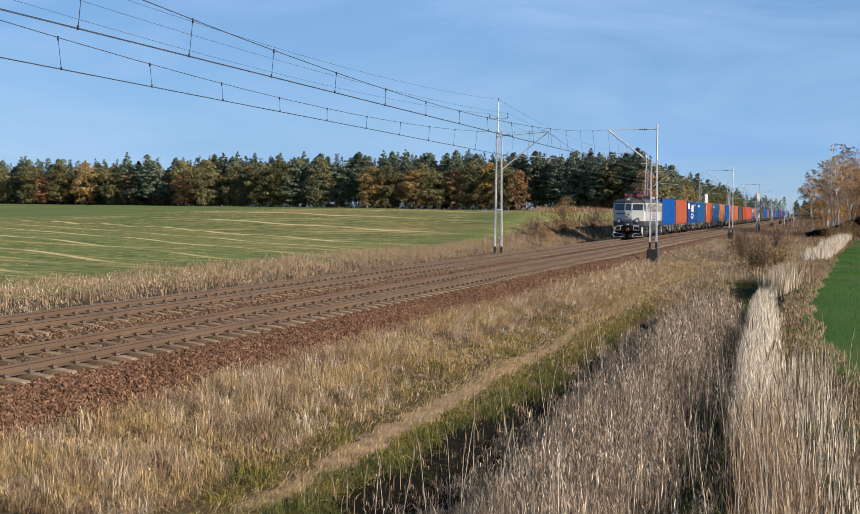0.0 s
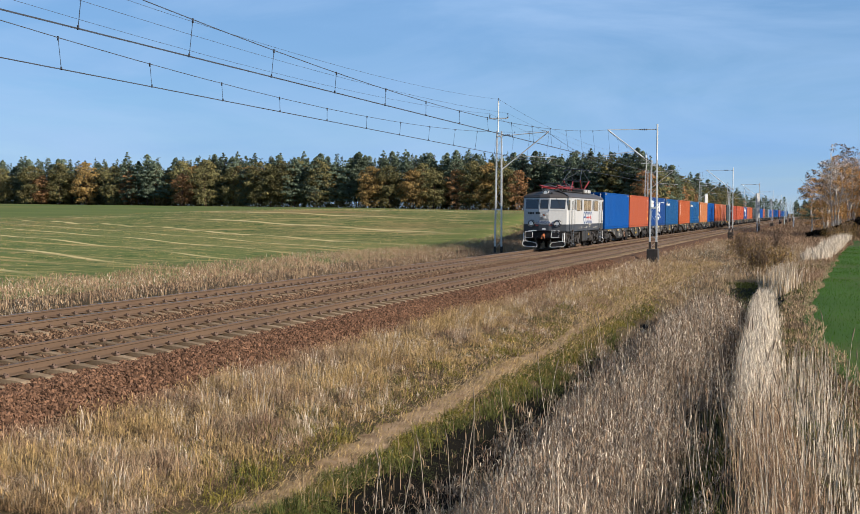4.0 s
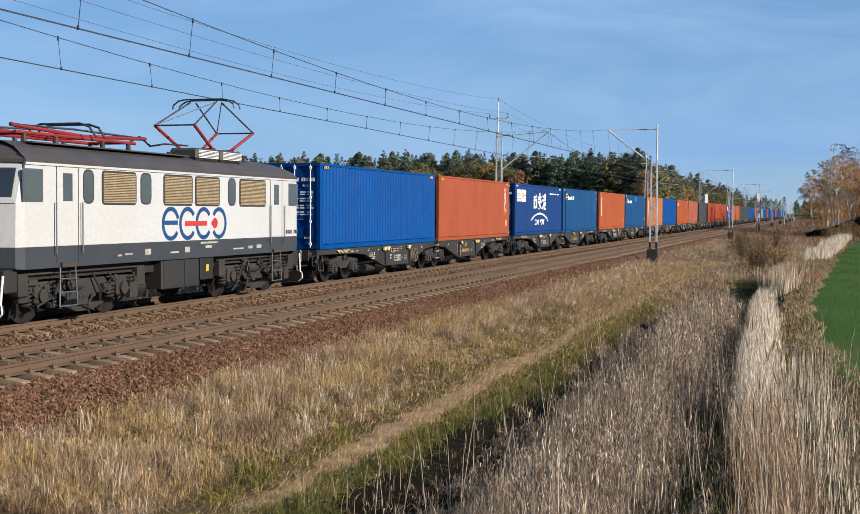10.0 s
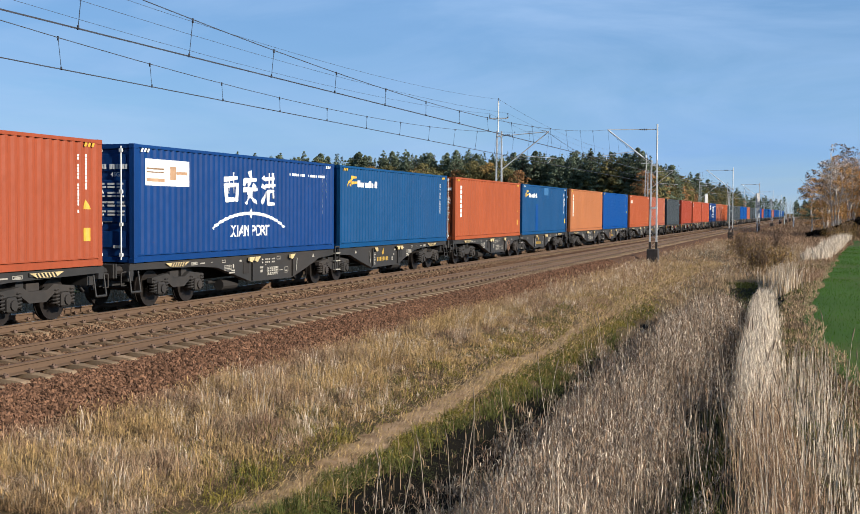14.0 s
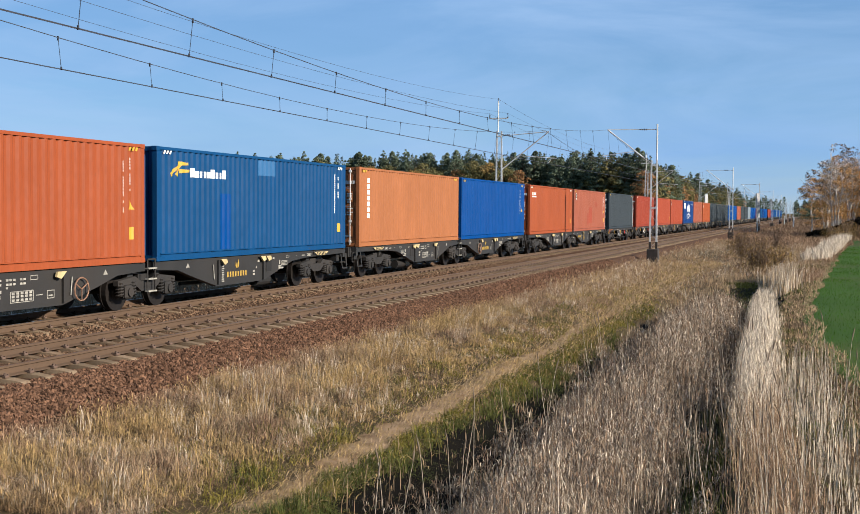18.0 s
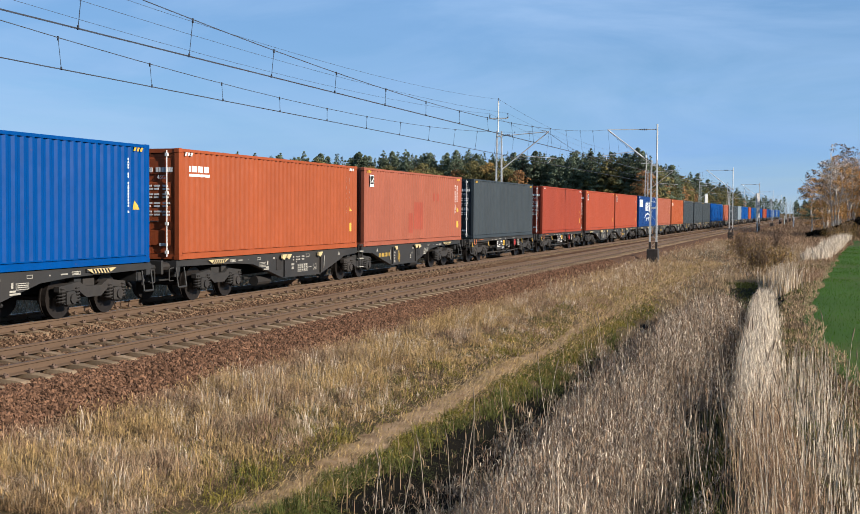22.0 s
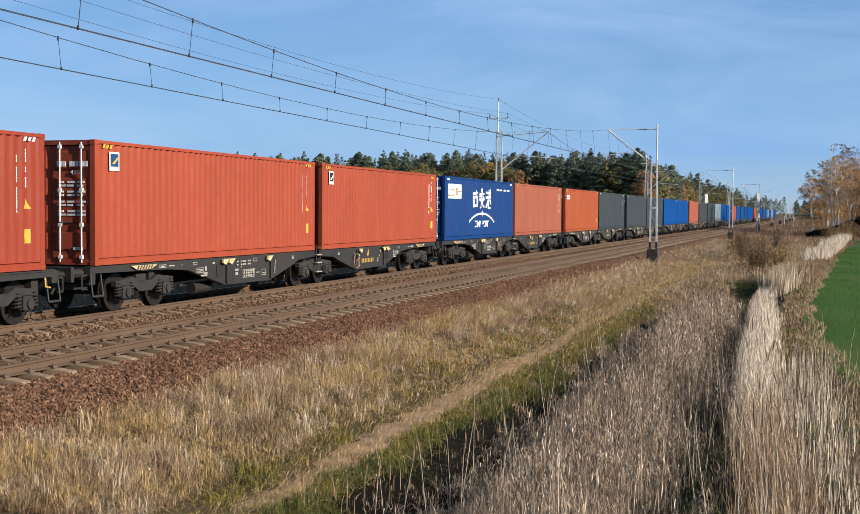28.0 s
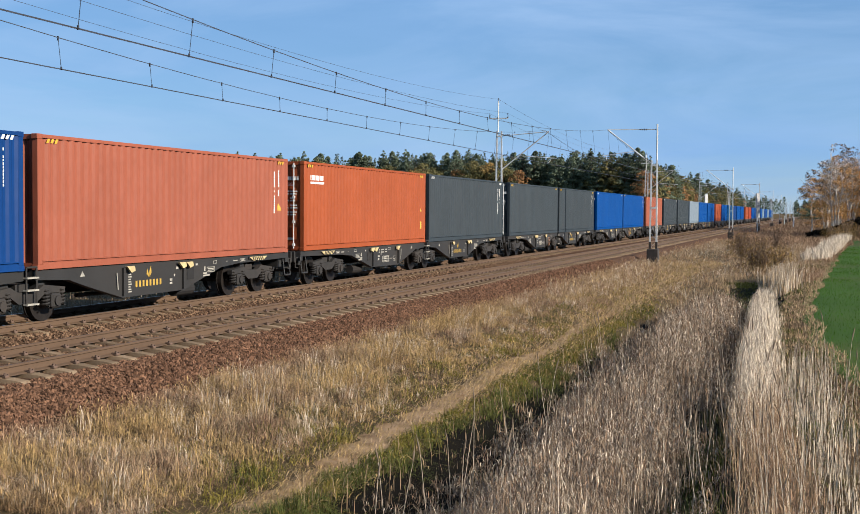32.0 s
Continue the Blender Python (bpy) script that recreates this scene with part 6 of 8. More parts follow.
    # pipes, brackets and links that crowd the bogies
    g = random.Random(12)
    for yb in (-4.2, 4.2):
        for s in (-1, 1):
            for k in range(9):
                y, z = yb + g.uniform(-2.3, 2.3), g.uniform(0.35, 1.05)
                h, w = g.uniform(0.06, 0.2), g.uniform(0.06, 0.22)
                x0, x1 = sorted((s * 1.16, s * g.uniform(1.24, 1.38)))
                part("bracket", boxes((x0, x1, y - w, y + w, z - h / 2, z + h / 2), bevel=0.015), "bogie", L)
            for k in range(8):
                y, z = yb + g.uniform(-2.2, 2.2), g.uniform(0.5, 1.15)
                x = s * g.uniform(1.22, 1.4)
                part("pipe", loop_tube([(x, y, z), (x + s * 0.03, y + g.uniform(-0.3, 0.3), z - 0.25), (x, y + g.uniform(-0.5, 0.5), z - g.uniform(0.35, 0.5))], g.uniform(0.014, 0.03)), g.choice(("black", "bogie", "steel")), L)
            part("air_pipe", rods(((s * 1.3, yb - 2.4, 1.08), (s * 1.3, yb + 2.4, 1.08), 0.025), n=6), "bogie", L)
            part("cooling_grille", boxes((min(s * 1.2, s * 1.36), max(s * 1.2, s * 1.36), yb + 1.72, yb + 2.05, 0.35, 0.72), bevel=0.01), "bogie", L)
    # roof gear
    for y in (1.2, 2.55):
        v = part("roof_vent", boxes((0.2, 1.05, y, y + 1.25, 3.8, 4.12), bevel=0.06), "roof", L)
        for k in range(6):
            part("vent_slat", boxes((1.045, 1.06, y + 0.08, y + 1.17, 3.86 + 0.038 * k, 3.878 + 0.038 * k)), "galv", v)
    part("walkway", boxes((0.75, 1.0, -5.6, 0.9, 3.86, 3.89)), "roof", L)
    for y in (-5.3, -4.2, -2.4, -1.3, 2.4, 3.0, 4.2, 4.8):
        part("insulator", rods(((0.55, y, 3.85), (0.55, y, 4.08), 0.075, 0.05), n=8), "insul", L)
        part("insulator", rods(((-0.55, y, 3.85), (-0.55, y, 4.08), 0.075, 0.05), n=8), "insul", L)
    part("bus_bar", loop_tube([(0.3, -1.0, 4.1), (0.3, -0.4, 4.32), (0.3, 0.1, 4.1), (0.3, 0.8, 4.2), (0.3, 2.0, 4.22)], 0.025), "black", L)
    # lowered pantograph
    p = root_part("lowered_pantograph", L)
    part("base_frame", rods(((-0.55, -5.6, 4.1), (-0.55, -1.0, 4.1), 0.04), ((0.55, -5.6, 4.1), (0.55, -1.0, 4.1), 0.04), ((-0.55, -5.2, 4.1), (0.55, -5.2, 4.1), 0.04), ((-0.55, -1.4, 4.1), (0.55, -1.4, 4.1), 0.04)), "red", p)
    part("folded_arm", rods(((-0.5, -3.1, 4.15), (-0.6, -5.8, 4.24), 0.045), ((0.5, -3.1, 4.15), (0.6, -5.8, 4.24), 0.045), ((-0.5, -3.1, 4.15), (-0.6, -0.6, 4.24), 0.045), ((0.5, -3.1, 4.15), (0.6, -0.6, 4.24), 0.045)), "red", p)
    part("upper_arm", rods(((-0.6, -5.8, 4.24), (-0.4, -3.3, 4.3), 0.025), ((0.6, -5.8, 4.24), (0.4, -3.3, 4.3), 0.025), ((-0.6, -0.6, 4.24), (-0.4, -3.3, 4.3), 0.025), ((0.6, -0.6, 4.24), (0.4, -3.3, 4.3), 0.025)), "wire", p)
    for dy in (-0.18, 0.18):
        part("contact_strip", loop_tube([(-0.98, -3.1 + dy, 4.12), (-0.8, -3.1 + dy, 4.36), (-0.55, -3.1 + dy, 4.44), (0.55, -3.1 + dy, 4.44), (0.8, -3.1 + dy, 4.36), (0.98, -3.1 + dy, 4.12)], 0.028), "wire", p)
    # raised pantograph
    p = root_part("raised_pantograph", L)
    yc = 3.55
    part("base_frame", rods(((-0.55, yc - 0.9, 4.12), (-0.55, yc + 0.9, 4.12), 0.045), ((0.55, yc - 0.9, 4.12), (0.55, yc + 0.9, 4.12), 0.045), ((-0.6, yc - 0.55, 4.16), (0.6, yc - 0.55, 4.16), 0.05), ((-0.6, yc + 0.55, 4.16), (0.6, yc + 0.55, 4.16), 0.05)), "red", p)
    for s in (-1, 1):
        for e in (-1, 1):
            part("lower_arm", rods(((s * 0.5, yc + e * 0.5, 4.16), (s * 0.62, yc + e * 1.75, 4.78), 0.045), n=6), "red", p)
            part("upper_arm", rods(((s * 0.62, yc + e * 1.75, 4.78), (s * 0.42, yc + e * 0.15, 5.56), 0.024), n=6), "wire", p)
    for e in (-1, 1):
        part("cross_tube", rods(((-0.62, yc + e * 1.75, 4.78), (0.62, yc + e * 1.75, 4.78), 0.022), ((-0.62, yc + e * 1.75, 4.78), (0.42, yc + e * 0.15, 5.56), 0.014), n=6), "wire", p)
        y = yc + e * 0.18
        part("contact_strip", loop_tube([(-1.0, y, 5.36), (-0.97, y, 5.48), (-0.8, y, 5.6), (-0.6, y, 5.635), (0.6, y, 5.635), (0.8, y, 5.6), (0.97, y, 5.48), (1.0, y, 5.36)], 0.022), "wire", p)
    return L


def root_part(name, parent):
    o = new(name)
    o.parent = parent
    return o


loco = locomotive()
loco.matrix_basis = pose(XT, -21.72, 0)
TRAIN.append((loco, -21.72, 0.0))


# ---- grasses and reeds ----
def blades(name, xy, height, width, lean, material, label, seed, group="", curl=0.35, rise=0.0, drift=(0.0, 0.0), droop=0.35, away=None):
    """A stand of grass: one bent blade of three triangles at each place; height may be an array."""
    g = np.random.default_rng(seed)
    n = len(xy)
    x, y = xy.T
    h = height * g.uniform(0.55, 1.15, n)
    z = land(x, y) - 0.03 + rise * g.uniform(0, 1, n) * h
    a = g.uniform(0, 2 * np.pi, n) if away is None else away + g.normal(0, 0.6, n)
    d = np.stack([np.cos(a), np.sin(a), 0 * a], -1)
    side = np.stack([-np.sin(a), np.cos(a), 0 * a], -1) * (width * g.uniform(0.6, 1.4, n) / 2)[:, None]
    l = np.minimum(np.abs(g.normal(0, lean, n)), 1.9 * lean)[:, None] * h[:, None]
    base = np.stack([x, y, z], -1)
    up = np.array([0, 0, 1.0])
    push = np.array([drift[0], drift[1], 0.0]) * h[:, None]
    mid = base + d * l * 0.3 + push * 0.3 + up * (h * 0.55)[:, None]
    tip = base + d * l * (1 + curl) + push + up * (h * np.clip(1 - droop * (l[:, 0] / h) ** 2, 0.15, 1))[:, None]
    v = np.stack([base - side, base + side, mid + side * 0.8, mid - side * 0.8, tip], 1).reshape(-1, 3)
    k = 5 * np.arange(n)[:, None]
    f = np.concatenate([k + np.array([0, 1, 2]), k + np.array([0, 2, 3]), k + np.array([3, 2, 4])])
    return tagged(tris(name, v, f, material), label, "grass", group, "stuff")


def strew(n, x0, x1, y0, y1, seed, power=1.6, clump=0.0, tight=0.13):
    """Places in a rectangle, thicker towards y0, partly drawn into clumps."""
    g = np.random.default_rng(seed)
    y = y0 + (y1 - y0) * g.uniform(0, 1, n) ** power
    x = g.uniform(x0, x1, n)
    if clump:
        m = max(4, n // 45)
        cx, cy = g.uniform(x0, x1, m), y0 + (y1 - y0) * g.uniform(0, 1, m) ** power
        i = g.integers(0, m, n)
        keep = g.uniform(0, 1, n) < clump
        x = np.where(keep, cx[i] + g.normal(0, tight, n), x)
        y = np.where(keep, cy[i] + g.normal(0, tight, n), y)
    return np.stack([x, y], -1)


def patchy(xy, lo, hi, sx=1.1, sy=0.8, ph=0.0):
    """A factor that wanders over the ground between lo and hi."""
    x, y = xy.T
    w = np.sin(sx * x + ph + 1.7 * np.sin(sy * y)) * np.sin(sy * y * 1.3 + ph * 2 + 1.1 * np.sin(sx * x * 0.7))
    return lo + (hi - lo) * (0.5 + 0.5 * w)


def thin(xy, seed, lo=0.0, ph=0.0):
    g = np.random.default_rng(seed)
    return xy[g.uniform(0, 1, len(xy)) < patchy(xy, lo, 1.0, 1.4, 1.0, ph)]


def tufts(name, cx, cy, ch, per, radius, width, lean, material, label, seed, droop=0.6, drift=(0.0, 0.0)):
    """Tussocks: blades spread outwards from each centre, ch high."""
    g = np.random.default_rng(seed)
    i = np.repeat(np.arange(len(cx)), per)
    a = g.uniform(0, 2 * np.pi, len(i))
    q = radius * np.sqrt(g.uniform(0, 1, len(i))) * (0.5 + ch[i] / max(1e-6, ch.mean()) * 0.5)
    xy = np.stack([cx[i] + q * np.cos(a), cy[i] + q * np.sin(a)], -1)
    return blades(name, xy, ch[i], width, lean, material, label, seed + 1, droop=droop, drift=drift, away=a, curl=0.5)


def scatter(n, x0, x1, y0, y1, seed, power=1.25):
    g = np.random.default_rng(seed)
    return g.uniform(x0, x1, n), y0 + (y1 - y0) * g.uniform(0, 1, n) ** power


def strand(y):
    """Middle of the bright stand of reeds."""
    return np.interp(y, [9, 13, 19, 24, 28, 38, 48, 56, 69], [-0.2, -0.42, -0.86, -1.04, -1.2, -1.56, -1.88, -1.5, -1.5]) + 0.09 * np.sin(y * 1.9) + 0.07 * np.sin(y * 4.3)


def bank(y):
    """Edge of the reeds towards the path."""
    return np.interp(y, [10, 17, 28, 40, 58], [-5.1, -5.02, -4.85, -4.85, -4.2])


def flecks(name, p, length, width, tilt, material, label, seed, sag=0.3):
    """Short bent leaves and broken bits hung in a stand, one kite each, starting at p."""
    g = np.random.default_rng(seed)
    n = len(p)
    a, b = g.uniform(0, 2 * np.pi, n), g.uniform(0, 2 * np.pi, n)
    th = np.clip(np.abs(g.normal(0, tilt, n)), 0, 2.2)
    d = np.stack([np.sin(th) * np.cos(a), np.sin(th) * np.sin(a), np.cos(th)], -1)
    l = (length * g.uniform(0.5, 1.5, n))[:, None]
    w = np.stack([np.cos(b), np.sin(b), 0 * b], -1) * (width * g.uniform(0.6, 1.4, n) / 2)[:, None]
    mid = p + d * l * 0.5
    tip = p + d * l - np.array([0, 0, 1.0]) * l * sag * np.sin(th)[:, None]
    v = np.stack([p, mid + w, tip, mid - w], 1).reshape(-1, 3)
    return tagged(tris(name, v, np.arange(4 * n).reshape(-1, 4), material), label, "grass", "", "stuff")


def heap(cx, cy, r, h, per, seed, top=0.3, dome=0.4):
    """Points filling domed clumps of stems, thickest near their tops, over the ground."""
    g = np.random.default_rng(seed)
    i = np.repeat(np.arange(len(cx)), per)
    a, q = g.uniform(0, 2 * np.pi, len(i)), np.sqrt(g.uniform(0, 1, len(i)))
    x, y = cx[i] + r[i] * q * np.cos(a), cy[i] + r[i] * q * np.sin(a)
    t = np.clip(1 - np.abs(g.normal(0, top, len(i))), 0.02, 1) * (1 - dome * q * q) * g.uniform(0.9, 1.08, len(i))
    return np.stack([x, y, land(x, y) + h[i] * t], -1)


# verge between the ballast and the path
xy = thin(strew(20000, -10.95, -9.5, 10, 70, 21, 1.4, 0.85, 0.12), 1, 0.0)
blades("verge_weeds", xy, patchy(xy, 0.1, 0.32), 0.008, 0.9, "brush", "brown weeds at the foot of the ballast", 31, rise=0.5, droop=0.6)
g = np.random.default_rng(71)
cx, cy = scatter(5000, -10.25, -6.9, 10.5, 78, 72, 1.45)
cx = cx + np.interp(cy, [10, 45, 78], [0, -0.1, -0.3])
ch = g.uniform(0.1, 0.48, 5000) * np.interp(cy, [24, 45], [1.0, 0.78]) * np.interp(cx, [-10.2, -9.6, -8.4, -7.0], [0.65, 1.1, 0.85, 0.5]) * patchy(np.stack([cx, cy], -1), 0.5, 1.35, 1.2, 0.7)
pick = patchy(np.stack([cx, cy], -1), -0.25, 1.25, 1.6, 0.9) + g.normal(0, 0.3, 5000) - np.interp(cy, [22, 45], [0.0, 0.35])
for k, (m, lo, hi, words) in enumerate((("straw", 0.38, 9, "dry straw-coloured grass tussocks on the verge"), ("beige", 0.0, 0.38, "soft beige grass tussocks on the verge"), ("brush", -9, 0.0, "reddish-brown dead grass on the verge"))):
    i = (pick > lo) & (pick <= hi)
    tufts("verge_grass", cx[i], cy[i], ch[i], 30, 0.1, 0.0065, 0.75, m, words, 73 + 3 * k, drift=(0.12, -0.06))
    flecks("seed_heads", heap(cx[i], cy[i], 0.17 + 0 * cx[i], ch[i] * 1.05, 6, 173 + k, 0.3, 0.2), 0.1, 0.009, 0.9, m, "feathery dry grass heads on the verge", 273 + k)
i = g.uniform(0, 1, 5000) < 0.12
tufts("verge_grass", cx[i] + 0.05, cy[i], ch[i] * 1.3, 18, 0.09, 0.006, 0.4, "pale_reed", "whitish grass tussocks on the verge", 83, drift=(0.12, -0.08))
xy = thin(strew(24000, -10.2, -6.9, 10.5, 60, 22, 1.35, 0.6, 0.2), 2, 0.2)
blades("verge_litter", xy, 0.12, 0.009, 1.6, "brush", "flattened dead grass between the tussocks", 132, rise=0.6, droop=0.5, curl=0.5)
xy = thin(strew(46000, -8.6, -5.5, 10, 50, 24, 1.5, 0.92, 0.09), 4, 0.05, 1.0)
off = xy[:, 0] - path_x(xy[:, 1])
xy = xy[(np.abs(off) > 0.34 - 0.012 * (xy[:, 1] - 12)) & (off > -1.5 + 0.6 * np.sin(xy[:, 1] * 0.8))]
blades("yellow_grass", xy, patchy(xy, 0.06, 0.22, 2.0, 1.4), 0.009, 1.2, "lime", "yellow-green grass beside the footpath", 34, droop=0.6, rise=0.4)
xy = thin(strew(26000, -8.2, -6.0, 10, 46, 95, 1.3, 0.9, 0.2), 45, 0.0, 2.5)
xy = xy[np.abs(xy[:, 0] - path_x(xy[:, 1])) > 0.42]
blades("green_grass", xy, patchy(xy, 0.06, 0.22, 2.0, 1.4), 0.009, 1.0, "green", "green tufts in the verge", 96, droop=0.6)
g = np.random.default_rng(25)
for k, (m, n, wide) in enumerate((("straw", 26000, 0.3), ("beige", 16000, 0.26), ("brush", 14000, 0.36), ("lime", 6500, 0.42))):
    y = 9 + 72 * g.uniform(0, 1, n) ** 1.5
    xy = np.stack([path_x(y) + g.normal(0, wide, n) * np.interp(y, [10, 40], [1, 1.5]), y], -1)
    xy = xy[g.uniform(0, 1, n) < patchy(xy, 0.0, 1.0, 3.1, 1.9, k) * (1.0 if k < 2 else np.clip(np.abs(xy[:, 0] - path_x(xy[:, 1])) * 4 - np.interp(xy[:, 1], [24, 40], [0.9, 0.0]), 0, 1))]
    blades("trodden_grass", xy, np.interp(xy[:, 1], [12, 50], [0.08, 0.15]), np.interp(xy[:, 1], [12, 60], [0.009, 0.02]), 1.8, m, "flattened dry grass on the footpath", 35 + 100 * k, droop=0.3, drift=(0.5, 0.7), rise=1.0)
n = 26000
g = np.random.default_rng(26)
y = 9 + 34 * g.uniform(0, 1, n) ** 1.3
a = path_x(y) + 0.3
w = bank(y) - np.interp(y, [10, 16, 24, 33, 42], [0.98, 0.85, 0.55, 0.85, 0.5]) + 0.13 * np.sin(y * 2.1) + 0.1 * np.sin(y * 5.3) - a
xy = np.stack([a + w * g.uniform(0, 1, n) ** 0.9 + g.normal(0, 0.07, n), y], -1)
blades("green_grass", xy, patchy(xy, 0.03, 0.17, 2.2, 1.7), 0.010, 1.3, "green", "short green grass at the ditch", 36, droop=0.5)
i = g.uniform(0, 1, n) < 0.5
blades("yellow_grass", xy[i] + 0.04, patchy(xy[i], 0.05, 0.22, 2.2, 1.7, 2.0), 0.010, 1.3, "lime", "yellow-green grass at the ditch", 98, droop=0.6)
n = 500
y = 9 + 44 * g.uniform(0, 1, n) ** 1.3
xy = np.stack([bank(y) - 0.3 + g.normal(0, 0.22, n), y], -1)
blades("bank_stalks", xy, patchy(xy, 0.25, 0.6, 2.2, 1.7), 0.008, 0.3, "beige", "thin dry stalks on the ditch's lip", 198, droop=0.5)
for k, (m, n) in enumerate((("straw", 9000), ("lime", 9000), ("brush", 7000))):
    xy = strew(n, -10.5, 2.5, -14, 9, 300 + k, 1.0, 0.8, 0.15)
    xy = xy[(np.hypot(xy[:, 0], xy[:, 1]) > 1.6) & ((xy[:, 0] < -5.3) | (xy[:, 0] > -0.9))]
    blades("verge_grass", xy, 0.2, 0.014, 1.0, m, "rough grass round the viewpoint", 310 + k, droop=0.6)
# ditch full of dead reeds: domed clumps of broken leaves on stems, with dark hollows between
g = np.random.default_rng(27)
n = 1500
cy = 10.4 + 38 * g.uniform(0, 1, n) ** 1.35
u = g.uniform(0, 1, n) ** 0.85 * np.where(g.uniform(0, 1, n) < 0.12, 1.3, 1.0)
right = strand(cy) - np.interp(cy, [11, 16, 20, 26, 48], [1.4, 1.25, 0.9, 0.62, 0.62]) + 0.26 * np.sin(cy * 1.3) + 0.2 * np.sin(cy * 3.1 + 1)
cx = bank(cy) + np.interp(cy, [16, 28], [0.1, -0.3]) + u * (right - bank(cy) - 0.1)
cr = g.uniform(0.14, 0.36, n)
ch = np.interp(u, [0, 0.15, 0.3, 0.42, 0.6, 0.85, 1, 1.3], [0.3, 0.42, 0.62, 0.9, 1.32, 1.46, 1.05, 0.6]) * np.interp(cy, [18, 30], [1.0, 1.15]) * patchy(np.stack([cx, cy], -1), 0.72, 1.15, 2.3, 1.5) * g.uniform(0.78, 1.1, n) * np.interp(cy, [10, 34, 44, 48], [1.0, 1.0, 0.75, 0.5])
keep = g.uniform(0, 1, n) < np.interp(u + np.interp(cy, [18, 30], [0, 0.2]), [0, 0.12, 0.35, 1], [0.25, 0.4, 1, 1])
for hx_, hy_, hr in ((-2.35, 22.5, 0.5), (-3.8, 26.0, 0.3), (-2.5, 29.0, 0.4), (-2.6, 36.0, 0.4), (-3.7, 16.4, 0.25), (-3.4, 32.5, 0.3), (-3.0, 40.5, 0.35)):
    keep &= np.hypot((cx - hx_), (cy - hy_) * 0.6) > hr
cx, cy, cr, ch = cx[keep], cy[keep], cr[keep], ch[keep]
for k, (m, per, long, words) in enumerate((("reed", 60, 0.15, "dead grey-brown reed leaves filling the ditch"), ("brush", 30, 0.13, "curled brown reed leaves"), ("pale_reed", 16, 0.13, "bleached curled reed leaves"))):
    p = heap(cx, cy, cr, ch, per, 410 + k, 0.34 if k < 2 else 0.2, 0.35)
    flecks("reed_leaves", p, long, np.interp(p[:, 1], [11, 50], [0.0085, 0.02]), 0.8, m, words, 420 + k, 0.6)
i = np.repeat(np.arange(len(cx)), 8)
xy = np.stack([cx[i] + g.normal(0, 0.6, len(i)) * cr[i], cy[i] + g.normal(0, 0.6, len(i)) * cr[i]], -1)
blades("reeds", xy, ch[i] * 1.02, np.interp(xy[:, 1], [11, 50], [0.006, 0.016]), 0.13, "reed", "tall dry grey-brown reeds filling the ditch", 37, droop=0.6)
blades("reeds", xy[::4] + 0.03, ch[i][::4] * 1.15, 0.006, 0.12, "pale_reed", "bleached reeds filling the ditch", 67)
n = 7000
y = 10.5 + 14 * g.uniform(0, 1, n) ** 1.2
xy = thin(np.stack([strand(y) - np.interp(y, [11, 18, 24], [1.0, 0.8, 0.6]) + g.normal(0, 0.22, n), y], -1), 8, 0.0)
blades("green_grass", xy, 0.3, 0.014, 0.8, "green", "green tussocks down in the ditch", 40)
xy = strew(6500, -4.2, -2.5, 46, 59, 37, 1.0, 0.6, 0.2)
blades("green_grass", xy, 0.2, 0.022, 0.9, "green", "green patch at the ditch's end", 50)
xy = strew(2200, -4.9, -3.6, 44, 62, 330, 1.0, 0.7, 0.15)
blades("rough_grass", xy, patchy(xy, 0.2, 0.5, 1.2, 0.9), 0.016, 0.6, "beige", "rough grass at the end of the ditch", 340, rise=0.4, droop=0.5)
for k, (m, n) in enumerate((("green", 1700), ("brush", 2200), ("reed", 2200))):
    y = 9 + 30 * g.uniform(0, 1, n) ** 1.3
    xy = np.stack([bank(y) - 0.15 + 1.0 * g.uniform(0, 1, n) ** (1.3 if k == 0 else 0.8), y], -1)
    blades("ditch_litter", xy, patchy(xy, 0.08, 0.26, 2.0, 1.5, k), 0.012, 0.9, m, "rank growth on the shaded side of the ditch", 440 + k, rise=0.3, droop=0.5)
n = 7000
y = 9 + 24 * g.uniform(0, 1, n) ** 1.2
xy = np.stack([bank(y) - np.interp(y, [10, 17, 26], [0.62, 0.5, 0.28]) + 0.14 * np.sin(y * 1.7) + 0.08 * np.sin(y * 4.7) + g.normal(0, 0.13, n), y], -1)
blades("green_grass", xy, patchy(xy, 0.1, 0.32, 2.4, 1.9), 0.011, 1.0, "green", "grass hanging over the ditch's lip", 446, droop=0.8)
# bright stand along the field's edge
n = 13500
y = 17 + 34 * g.uniform(0, 1, n)
y = y[g.uniform(0, 1, n) < np.interp(y, [18, 28, 44, 50], [0.08, 1.0, 0.8, 0.0])]
n = len(y)
xy = np.stack([strand(y) - 0.03 + g.normal(0, 1, n) * np.interp(y, [20, 36, 60], [0.2, 0.19, 0.16]), y], -1)
tall = patchy(xy, 0.85, 1.32, 2.3, 1.3) * np.interp(np.abs(xy[:, 0] - strand(y)), [0.12, 0.6], [1.0, 0.4]) * np.interp(y, [17, 26, 44, 50], [0.9, 1.0, 1.0, 0.8])
blades("pale_reeds", xy, tall, np.interp(y, [21, 60], [0.009, 0.02]), 0.1, "pale_reed", "tall bleached reeds along the field's edge", 41)
p = np.stack([xy[:, 0], y, land(xy[:, 0], y) + tall * g.uniform(0.35, 0.98, n)], -1)
